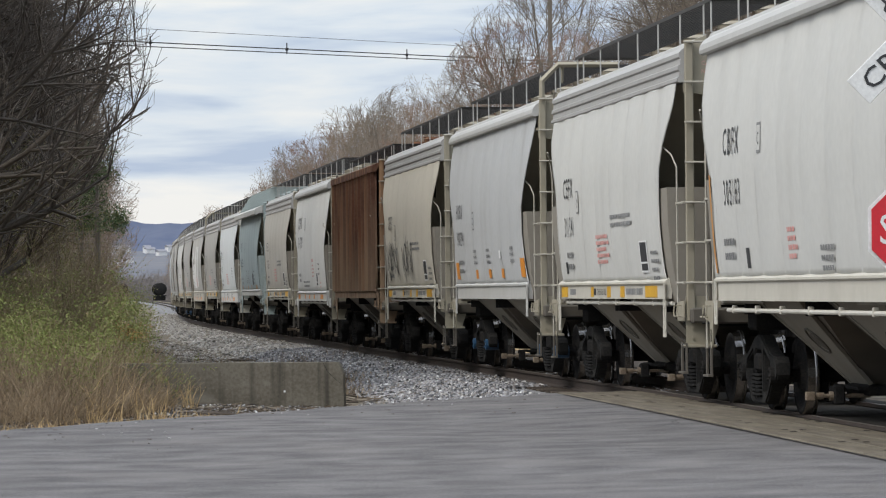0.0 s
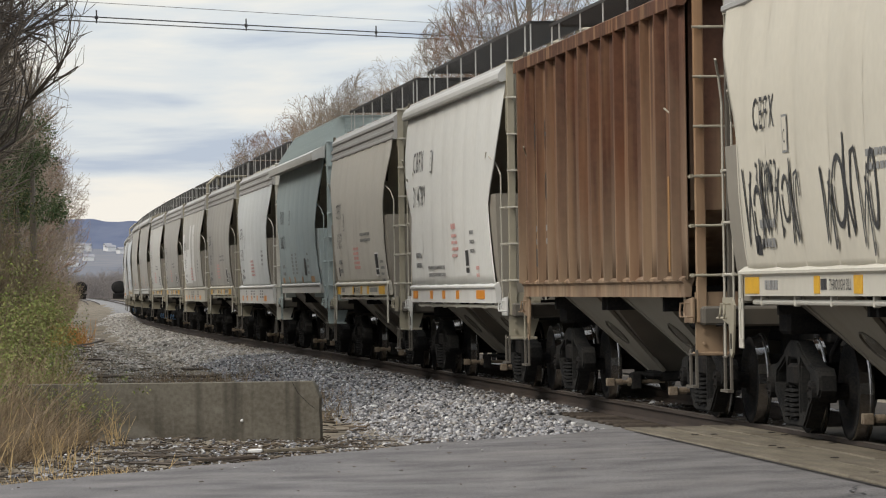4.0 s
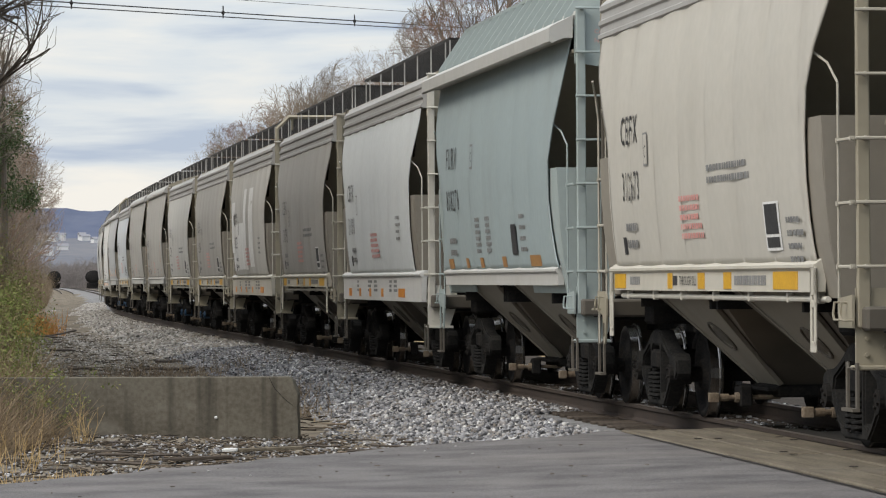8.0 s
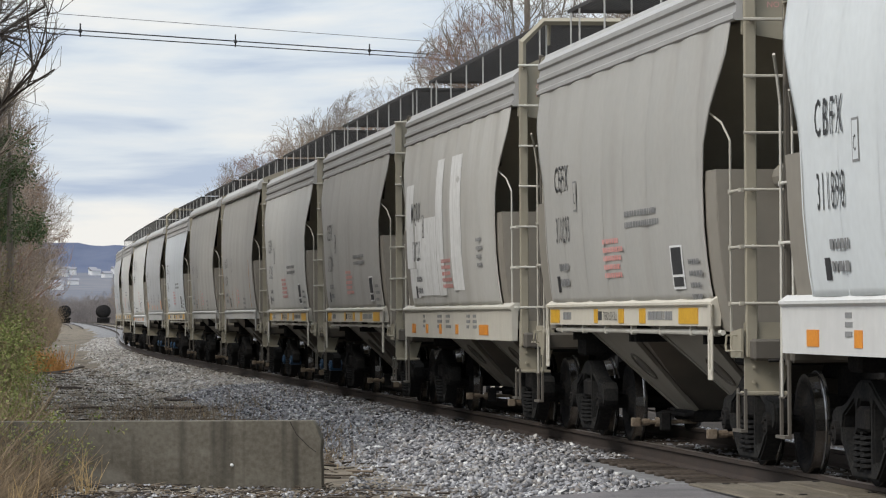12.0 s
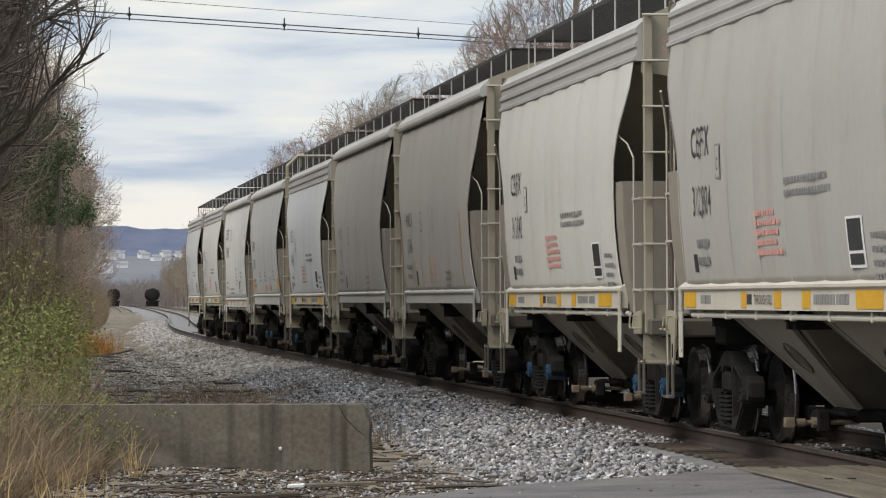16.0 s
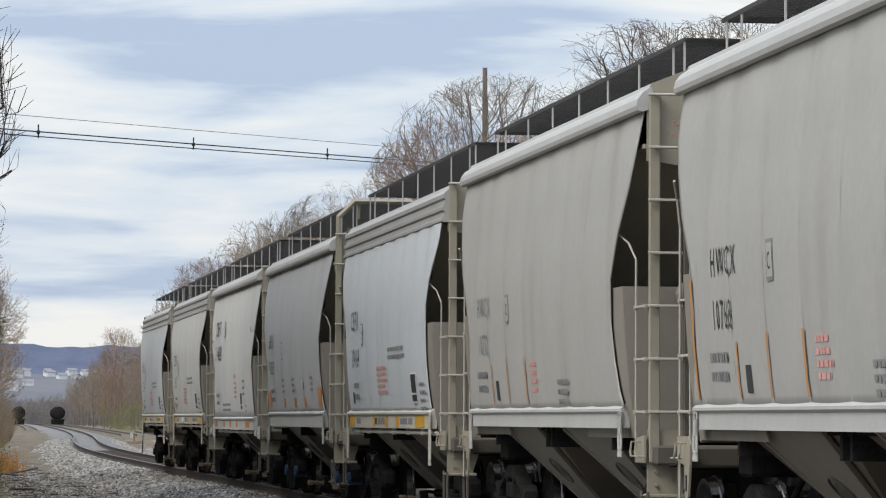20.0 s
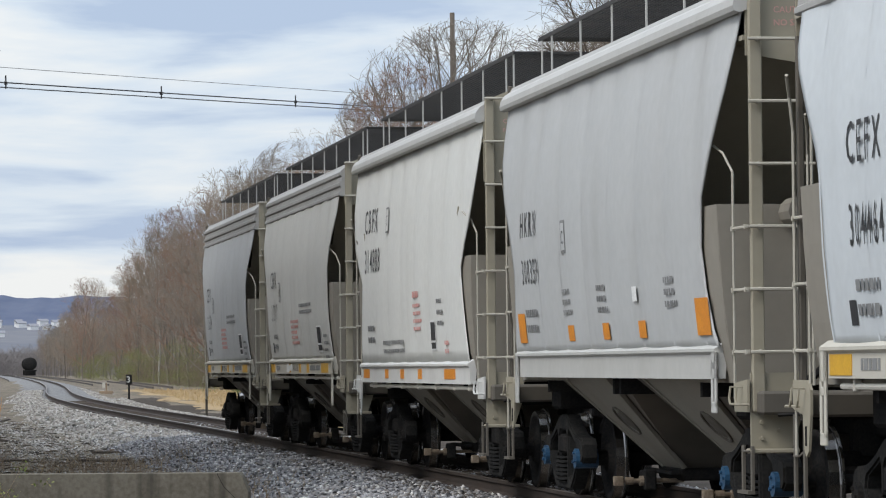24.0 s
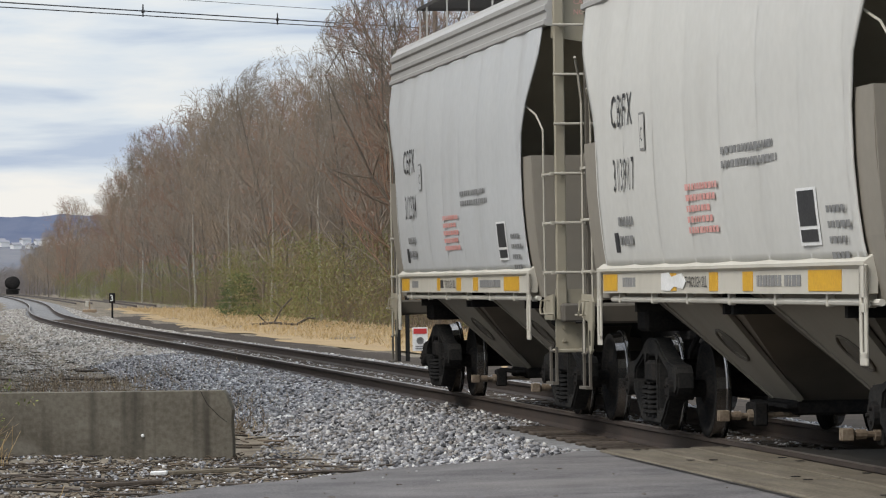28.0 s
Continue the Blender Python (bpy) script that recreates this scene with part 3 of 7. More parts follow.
def gate(bm, e):
    c = e * 1.98
    box(bm, -.48, .48, c - .52, c + .52, .25, .37, .02)
    for x in (-.56, .56):
        box(bm, x - .05, x + .05, c - .66, c + .62, .31, .35, .01)
    box(bm, -.80, -.68, c - .36, c - .24, .16, .36, .015)
    box(bm, -.72, -.66, c + .1, c + .3, .20, .34, .015)


def capstan(bm, e, sx):
    """The gate's opening shaft with its square socket head and bearing."""
    c = e * 1.98 - .3
    tube(bm, (sx * .4, c, .25), (sx * 1.02, c, .25), .022)
    tube(bm, (sx * .80, c, .25), (sx * .84, c, .25), .048, n=10)
    tube(bm, (sx * .90, c, .25), (sx * .98, c, .25), .036, n=10)
    for k in (-1, 1):
        box(bm, min(sx * 1.00, sx * 1.09), max(sx * 1.00, sx * 1.09), c + k * .035 - .012, c + k * .035 + .012, .205, .295, .006)
    box(bm, min(sx * 1.00, sx * 1.02), max(sx * 1.00, sx * 1.02), c - .045, c + .045, .205, .295, .006)


def hatch_frame(e, sx):
    """A caked inspection cover on the funnel's plate: a raised rim."""
    def make(bm):
        c = e * 1.98 - .12

        def at(u, w, lift):
            return Vector((sx * (.425 + .975 * w + .03 + lift), c + u, .365 + .985 * w))
        pipe(bm, [at(.24 * math.cos(a), .47 + .13 * math.sin(a), .008) for a in np.linspace(0, 2 * math.pi, 15)], .013, 5)
    return shared("hatch_frame%d%d" % (e, sx), make)


def corner_post(sx, e, kind):
    """At the head end a broad flat post over a tapered web plate, at the tail end a slim angle."""
    def make(bm):
        w = .10 if e < 0 else .05
        x0, x1 = sorted((sx * (1.43 - w), sx * 1.43))
        y0, y1 = sorted((e * 5.60, e * 5.66))
        box(bm, x0, x1, y0, y1, .95 if e > 0 else 1.0, 4.36, .01)
        if e < 0:
            prism(bm, [(sx * 1.44, 1.30), (sx * 1.02, 1.30), (sx * 1.02, 1.02), (sx * 1.12, .72), (sx * 1.44, .72)], 1, -5.63, -5.60)
            box(bm, min(sx * 1.08, sx * 1.46), max(sx * 1.08, sx * 1.46), -5.72, -5.52, .685, .72, .008)
            for x, z in ((1.36, .80), (1.36, .92), (1.22, .86), (1.39, 1.2), (1.10, 1.2)):
                tube(bm, (sx * x, -5.655, z), (sx * x, -5.63, z), .017, n=6)
    return shared("post%d%d" % (sx, e), make)


RUNGS = (1.46, 1.94, 2.42)


def ladder(sx, e, which):
    def make(bm):
        if which == "side":  # rungs along the car
            x, ya, yb = sx * 1.46, e * 5.18, e * 5.62
            tube(bm, (x, ya, 1.10), (x, ya, 2.86), .011, n=6)
            pipe(bm, [(x, ya, 2.86), (sx * 1.50, e * 5.02, 3.02), (sx * 1.565, e * 4.80, 3.12)], .010, 6)
            if e > 0:
                pipe(bm, [(x, yb, .70), (x, yb, 3.05), (sx * 1.50, e * 5.56, 3.30), (sx * 1.565, e * 5.36, 3.44)], .013, 6)
            for z in RUNGS:
                tube(bm, (x, ya - e * .05, z), (x, yb + e * .04, z), .013, n=6)
                for y in (ya, yb):
                    box(bm, x - .018, x + .018, y - .022, y + .022, z - .018, z + .018)
        else:  # rungs across the end, from the post inwards
            y, xa, xb = e * 5.70, sx * 1.45, sx * .96
            tube(bm, (xb, y, 1.2), (xb, y, 4.2), .012, n=6)
            for i in range(7):
                z = RUNGS[0] + i * .48
                tube(bm, (xa, y, z), (xb - sx * .03, y, z), .013, n=6)
                tube(bm, (sx * 1.37, y, z), (sx * 1.37, e * 5.62, z), .02, n=6)
    return shared("ladder%d%d%s" % (sx, e, which), make)


def gantry(bm):
    """The head-end posts carried up and bent in to hold the end of the roof walkway."""
    for sx in (-1, 1):
        pipe(bm, [(sx * 1.385, -5.63, 4.30), (sx * 1.385, -5.63, 4.62), (sx * 1.13, -5.63, 4.87), (sx * .2, -5.63, 4.87)], .045, 4)
        pipe(bm, [(sx * 1.05, -5.50, 4.85), (sx * 1.05, -5.45, 4.6)], .03, 4)


def end_panel(kind, e):
    """The upright sheet under the arch of the roof."""
    def make(bm):
        w, low = 1.44, 3.42 if kind == "D" else 3.74
        pts = [(a, b + (.12 if kind == "H" else 0)) for a, b in ARCH] + [(w, 4.20), (w, low), (1.36, low), (1.0, low - .06), (.6, low + .1), (-.6, low + .1), (-1.0, low - .06), (-1.36, low), (-w, low), (-w, 4.20)]
        prism(bm, pts, 1, *sorted((e * 5.56, e * 5.585)))
    return shared("end_panel%s%d" % (kind, e), make)


def shear_plate(bm, sx, e, kind):
    """The plates that close the lower half of the recess at the car's end: one across, one along the side that meets the bulged sheet."""
    a, b = sorted((e * 5.00, e * 5.02))
    wid = {z: half_width(kind, z) - .04 for z in (1.5, 1.65, 1.9, 2.2, 2.62)}
    prism(bm, [(0, 1.2), (sx * 1.40, 1.2), (sx * wid[1.5], 1.5), (sx * wid[1.9], 1.9), (sx * wid[2.62], 2.62), (0, 2.62)], 1, a, b)
    rows = []
    for y0, y1, z, x in [(2.4, 5.0, 1.22, 1.40)] + [(2.5 + .1 * k, 5.0, z, wid[z]) for k, z in enumerate(wid)]:
        rows.append([bm.verts.new((sx * xx, e * yy, z)) for xx, yy in ((x, y0), (x, y1), (x - .014, y1), (x - .014, y0))])
    for p, q in zip(rows, rows[1:]):
        for k in range(4):
            bm.faces.new((p[k], p[(k + 1) % 4], q[(k + 1) % 4], q[k]))
    bm.faces.new(rows[-1])
    bm.faces.new(rows[0][::-1])


def end_sill(e):
    def make(bm):
        y0, y1 = sorted((e * 5.5, e * 5.82))
        box(bm, -1.4, 1.4, y0, y1, .98, 1.16, .02)
    return shared("end_sill%d" % e, make)


def step_plate(sx, e):
    """Small plate at the sill's end with two bent hand-holds; at the tail end it runs down into a tongue with a slot."""
    def make(bm):
        x0, x1 = sorted((sx * 1.455, sx * 1.475))
        if e < 0:
            prism(bm, [(-5.66, 1.00), (-5.22, 1.00), (-5.20, 1.22), (-5.66, 1.25)], 0, x0, x1)
        else:
            prism(bm, [(5.66, 1.04), (5.66, 1.25), (5.20, 1.25), (5.12, 1.18), (5.13, 1.00), (5.20, .74), (5.26, .70), (5.32, .74), (5.36, 1.00)], 0, x0, x1)
        for yy in (5.28, 5.50):
            pipe(bm, [(sx * 1.47, e * yy, 1.19), (sx * 1.52, e * yy, 1.19), (sx * 1.53, e * yy, 1.10), (sx * 1.53, e * (yy + .03), 1.06), (sx * 1.53, e * (yy + .17), 1.06), (sx * 1.47, e * (yy + .19), 1.06)], .010, 5)
    return shared("step_plate%d%d" % (sx, e), make)


def tongue_slot(bm):
    box(bm, -1.479, -1.476, 5.235, 5.285, .78, .92)


def stirrup(e, k):
    """A flat bar bent into a step below the corner."""
    def make(bm):
        x = -1.45
        ya, yb = ((4.95, 5.35), (5.40, 5.70))[k]
        for y in (ya, yb):
            box(bm, x - .010, x + .010, e * y - .028, e * y + .028, .40, 1.0 if e > 0 else .74)
        lo, hi = sorted((e * ya, e * yb))
        box(bm, x - .045, x + .012, lo - .028, hi + .028, .375, .40)
        pipe(bm, [(x, e * ya, .74), (x - .02, e * ya + .1 * e, .70), (x - .02, e * yb - .02 * e, .70)], .009, 5)
    return shared("stirrup%d%d" % (e, k), make)


def centre_sill(bm):
    box(bm, -.17, .17, -5.8, 5.8, .78, 1.05, .02)
    for y in (-4.25, 4.25):
        box(bm, -1.2, 1.2, y - .2, y + .2, .92, 1.3, .03)
    box(bm, -1.35, 1.35, -4.6, 4.6, 1.28, 1.36)
    for y in (-3.6, -.15, .15, 3.6):
        box(bm, -1.38, 1.38, y - .04, y + .04, 1.1, 1.36)


def coupler(e):
    def make(bm):
        lo, hi = sorted((e * 5.8, e * 6.28))
        box(bm, -.075, .075, lo, hi, .80, .95, .02)
        lo, hi = sorted((e * 6.2, e * 6.46))
        box(bm, -.16, .14, lo, hi, .73, 1.0, .04)
        pipe(bm, [(-.3, e * 5.85, .9), (-.36, e * 6.05, .7), (-.33, e * 6.25, .5), (-.3, e * 6.4, .48)], .03, 6)
        pipe(bm, [(-1.3, e * 5.92, .98), (-.2, e * 5.95, 1.02), (-.1, e * 6.2, 1.03)], .015, 5)
    return shared("coupler%d" % e, make)


def reservoir(bm):
    tube(bm, (-.9, -4.75, 1.6), (.2, -4.75, 1.6), .25, n=14)


def brake_valve(bm):
    box(bm, -.45, .2, -5.16, -4.98, 1.35, 1.7, .03)


def brake_wheel(bm):
    tube(bm, (-.55, 5.55, 2.6), (-.55, 5.62, 2.6), .26, n=14)


def brake_hose(bm):
    pipe(bm, [(-.75, -5.35, 2.45), (-.7, -5.4, 2.3), (-.75, -5.25, 1.9), (-.6, -5.15, 1.45), (-.9, -5.1, 1.2)], .035, 6)


def brake_cylinder(bm):
    tube(bm, (-.95, -5.40, 2.55), (-.95, -5.06, 2.55), .12, n=12)
    tube(bm, (-.95, -5.48, 2.55), (-.95, -5.40, 2.55), .07, n=12)


def side_pipe(bm):
    """The long white pipe under the sill."""
    pipe(bm, [(-1.44, 4.3, 1.115), (-1.44, -4.75, 1.115)], .024, 8)


def pipe_clip(bm):
    box(bm, -1.47, -1.41, -.02, .02, 1.08, 1.17, .008)


def board_mesh(kind):
    def make(bm):
        z = 4.70 if kind == "C" else 4.87
        for sx in (-1, 1):
            for k in range(17):
                x = sx * (.26 + k * .051)
                box(bm, x - .004, x + .004, -5.6, 5.6, z - .03, z)
            for k in range(93):
                y = -5.6 + k * .1217
                box(bm, min(sx * .24, sx * 1.09), max(sx * .24, sx * 1.09), y - .012, y + .012, z - .03, z - .004)
            a, b = sorted((sx * 1.085, sx * 1.10))
            box(bm, a, b, -5.6, 5.6, z - .035, z + .005)
        for e in (-1, 1):
            for k in range(7):
                y = e * (5.15 + k * .075)
                box(bm, -1.1, 1.1, y - .012, y + .012, z - .03, z)
    return shared("board_%s" % kind, make)


def board_leg(bm):
    box(bm, -.009, .009, -.014, .014, 0, .385, .003)
    box(bm, -.009, .06, -.014, .014, -.012, .002)


def hatch(bm):
    tube(bm, (0, 0, 4.36), (0, 0, 4.86), .22, n=16)
    tube(bm, (0, 0, 4.86), (0, 0, 4.90), .235, .18, n=16)
    box(bm, -.23, .23, -.03, .03, 4.89, 4.92)


def side_frame(sx):
    """Cast side frame with three windows."""
    def make(bm):
        half = [(.0, .86), (.17, .86), (.27, .82), (.42, .75), (.62, .68), (.78, .645), (1.02, .63), (1.09, .57), (1.09, .44), (1.02, .38), (.84, .385), (.72, .33), (.56, .20), (.40, .10), (.0, .10)]
        outer = half + [(-y, z) for y, z in half[-2:0:-1]]
        win = [(.30, .24), (.29, .64), (.33, .70), (.52, .63), (.70, .57), (.74, .48), (.66, .37), (.50, .245), (.40, .19)]
        holes = [[(-.22, .17), (-.22, .64), (-.17, .70), (.17, .70), (.22, .64), (.22, .17)], win, [(-y, z) for y, z in win]]
        edges = []
        for loop in [outer] + holes:
            vs = [bm.verts.new((sx * 1.12, y, z)) for y, z in loop]
            edges += [bm.edges.new((vs[i], vs[(i + 1) % len(vs)])) for i in range(len(vs))]
        faces = [g for g in bmesh.ops.triangle_fill(bm, edges=edges, use_beauty=True)["geom"] if isinstance(g, bmesh.types.BMFace)]
        ext = bmesh.ops.extrude_face_region(bm, geom=faces)
        for v in [g for g in ext["geom"] if isinstance(g, bmesh.types.BMVert)]:
            v.co.x = sx * .97
        tidy(bm)
        rim = [ed for ed in bm.edges if len(ed.link_faces) == 2 and ed.calc_face_angle(0) > .7 and abs(ed.verts[0].co.x - ed.verts[1].co.x) < .01 and abs(ed.verts[0].co.x) > 1.1]
        bmesh.ops.bevel(bm, geom=rim, offset=.018, segments=2, affect="EDGES")
    return shared("side_frame%d" % sx, make)


def bogie_bolster(bm):
    box(bm, -1.14, 1.14, -.17, .17, .46, .66, .03)
    tube(bm, (0, 0, .62), (0, 0, .92), .3, n=14)
    for e in (-1, 1):
        box(bm, -.95, .95, e * .30 - .14, e * .30 + .10, .46, .54, .02)


def coil(bm):
    """One spring wound as a helix."""
    n, turns, r = 60, 6.5, .075
    pipe(bm, [(r * math.cos(k * turns * 2 * math.pi / n), r * math.sin(k * turns * 2 * math.pi / n), .285 * k / n) for k in range(n + 1)], .0145, 5)


def lathe(bm, prof, n=28):
    """Turn (x, r) pairs round the x axis."""
    rings = [[bm.verts.new((x, r * math.cos(2 * math.pi * k / n), r * math.sin(2 * math.pi * k / n))) for k in range(n)] for x, r in prof]
    for a, b in zip(rings, rings[1:]):
        for k in range(n):
            j = (k + 1) % n
            bm.faces.new((a[k], a[j], b[j], b[k]))
    bm.faces.new(rings[0])
    bm.faces.new(rings[-1][::-1])


def ring(bm, prof, n=28):
    """An open band round the x axis."""
    rings = [[bm.verts.new((x, r * math.cos(2 * math.pi * k / n), r * math.sin(2 * math.pi * k / n))) for k in range(n)] for x, r in prof]
    for a, b in zip(rings, rings[1:]):
        for k in range(n):
            j = (k + 1) % n
            bm.faces.new((a[k], a[j], b[j], b[k]))


def wheel(bm, sx):
    lathe(bm, [(sx * .67, .12), (sx * .67, .34), (sx * .70, .36), (sx * .685, .455), (sx * .715, .455), (sx * .728, .432), (sx * .815, .424), (sx * .815, .36), (sx * .775, .33), (sx * .775, .17), (sx * .83, .14), (sx * .83, .09)])


def tread(bm, sx):
    ring(bm, [(sx * .690, .4565), (sx * .712, .4565), (sx * .730, .4335), (sx * .812, .4260)])


def axle(bm):
    tube(bm, (-.97, 0, 0), (.97, 0, 0), .075, n=14)


def bearing(bm, sx):
    tube(bm, (sx * .93, 0, 0), (sx * 1.16, 0, 0), .10, n=14)
    for k in range(3):
        a = k * 2.094
        tube(bm, (sx * 1.16, .055 * math.cos(a), .055 * math.sin(a)), (sx * 1.18, .055 * math.cos(a), .055 * math.sin(a)), .016, n=6)


AXLES = []  # wheelset, its place in the bogie, its car


def letters(text, size, gap=1.0):
    key = "letters_%s_%.2f_%.2f" % (text, size, gap)
    if key not in MESHES:
        cu = bpy.data.curves.new(key, "FONT")
        cu.body, cu.size, cu.resolution_u, cu.space_character = text, size, 2, gap
        cu.offset = .004 * size
        ob = new("letters_tmp", cu)
        dg = bpy.context.evaluated_depsgraph_get()
        me = bpy.data.meshes.new_from_object(ob.evaluated_get(dg))
        bpy.data.objects.remove(ob)
        bm = bmesh.new()  # cut across, so that the strokes follow a bulged sheet
        bm.from_mesh(me)
        for k in range(1, 15):
            bmesh.ops.bisect_plane(bm, geom=bm.verts[:] + bm.edges[:] + bm.faces[:], plane_co=(0, size * .05 * k, 0), plane_no=(0, 1, 0))
        bm.to_mesh(me)
        bm.free()
        MESHES[key] = me
    return MESHES[key]


def stencil(car, name, text, size, kind, y, z, material, narrow=1.0, label="", lift=.0028):
    """Writing that lies on the bulged side sheet; y, z: its lower left corner."""
    src = letters(text, size, 1.38)
    me = src.copy()
    for v in me.vertices:
        u, w = v.co.x * narrow * .76, v.co.y
        zz = z + w
        v.co = Vector((-(half_width(kind, zz) + lift), y - u, zz))
    return part(name, me, material, car, label)


def patch(car, name, kind, y, z, wid, hei, material, lift=.004, label="", slant=0.0, parent=None):
    """A painted or stuck-on field, thin, following the side sheet."""
    bm = bmesh.new()
    n = 8
    lo = []
    for k in range(n + 1):
        zz = z + hei * k / n
        x = -(half_width(kind, zz) + lift)
        sl = slant * k / n
        lo.append((bm.verts.new((x, y - sl, zz)), bm.verts.new((x, y - wid - sl, zz))))
    for (a, b), (c, d) in zip(lo, lo[1:]):
        bm.faces.new((a, b, d, c))
    return part(name, bm, material, parent or car, label)


def bars(car, name, kind, y, z, rows, wid, hei, gap, material, seed=0, label=""):
    """Small writing that cannot be read: broken bars in lines, one mesh."""
    rnd = random.Random(seed)
    bm = bmesh.new()
    for r in range(rows):
        zz = z - r * (hei + gap)
        u, end = 0.0, wid * rnd.uniform(.72, 1)
        while u < end:
            w = min(rnd.uniform(.05, .13), end - u + .02)
            x0, x1 = -(half_width(kind, zz) + .0045), -(half_width(kind, zz + hei) + .0045)
            bm.faces.new([bm.verts.new(c) for c in ((x0, y - u, zz), (x0, y - u - w, zz), (x1, y - u - w, zz + hei), (x1, y - u, zz + hei))])
            u += w + rnd.uniform(.018, .035)
    return tagged(part(name, bm, material, car, label), kind="stuff")


def seam_strip(car, kind, y, top, body):
    bm = bmesh.new()
    row = []
    for k in range(15):
        z = 1.50 + (top - 1.50) * k / 14
        x = -(half_width(kind, z) - .0145)
        row.append((bm.verts.new((x, y + .022, z)), bm.verts.new((x, y, z)), bm.verts.new((x, y - .022, z))))
    for a, b in zip(row, row[1:]):
        for j in (0, 1):
            bm.faces.new((a[j], a[j + 1], b[j + 1], b[j]))
    part("weld_seam", bm, body, car)


def scrawl(car, kind, rnd):
    """Loose looping spray strokes, no letters; each word-like group is one part."""
    for y0, n in ((4.0, 6), (.85, 5)):
        bm = bmesh.new()
        y = y0
        for k in range(n):
            z, h, w = 2.02 + rnd.uniform(-.08, .08), rnd.uniform(.22, .36), rnd.uniform(.12, .2)
            lines = []
            if k % 3 == 1:
                lines.append([(y - w + w * math.cos(a), z + h * .8 * math.sin(a)) for a in np.linspace(.4, 6.5, 18)])
            elif k % 3 == 2:
                lines.append([(y - w * 2 * q / 8 + .07 * math.sin(q * 1.4), z + h * math.cos(q * .95)) for q in range(9)])
                lines.append([(y + .04, z - h), (y - .02, z), (y + .01, z + h * 1.3)])
            else:
                lines.append([(y + .05, z + h), (y - .03, z + .1), (y - .05, z - h), (y - w, z - h * .2), (y - 2 * w, z + h * .9)])
                lines.append([(y - 1.5 * w, z + h * .6), (y - 1.9 * w, z - h * 1.2), (y - 2.3 * w, z - h * .9)])
            r = rnd.uniform(.018, .03)
            for pts in lines:
                row = []
                for q, (yy, zz) in enumerate(pts):
                    ya, za = pts[max(q - 1, 0)]
                    yb, zb = pts[min(q + 1, len(pts) - 1)]
                    d = Vector((yb - ya, zb - za))
                    nrm = Vector((-d.y, d.x)).normalized() * r
                    row.append([bm.verts.new((-(half_width(kind, zz + sg * nrm.y) + .008), yy + sg * nrm.x, zz + sg * nrm.y)) for sg in (1, -1)])
                for a, b in zip(row, row[1:]):
                    bm.faces.new((a[0], a[1], b[1], b[0]))
            y -= 2 * w + rnd.uniform(.02, .08)
        tagged(part("graffiti", bm, M_INK, car, "black sprayed scrawl"), kind="stuff")


def sill_patch(car, y, wid, z0, z1, material, name="reflector"):
    bm = bmesh.new()
    box(bm, -1.506, -1.498, y - wid, y, z0, z1)
    return part(name, bm, material, car)


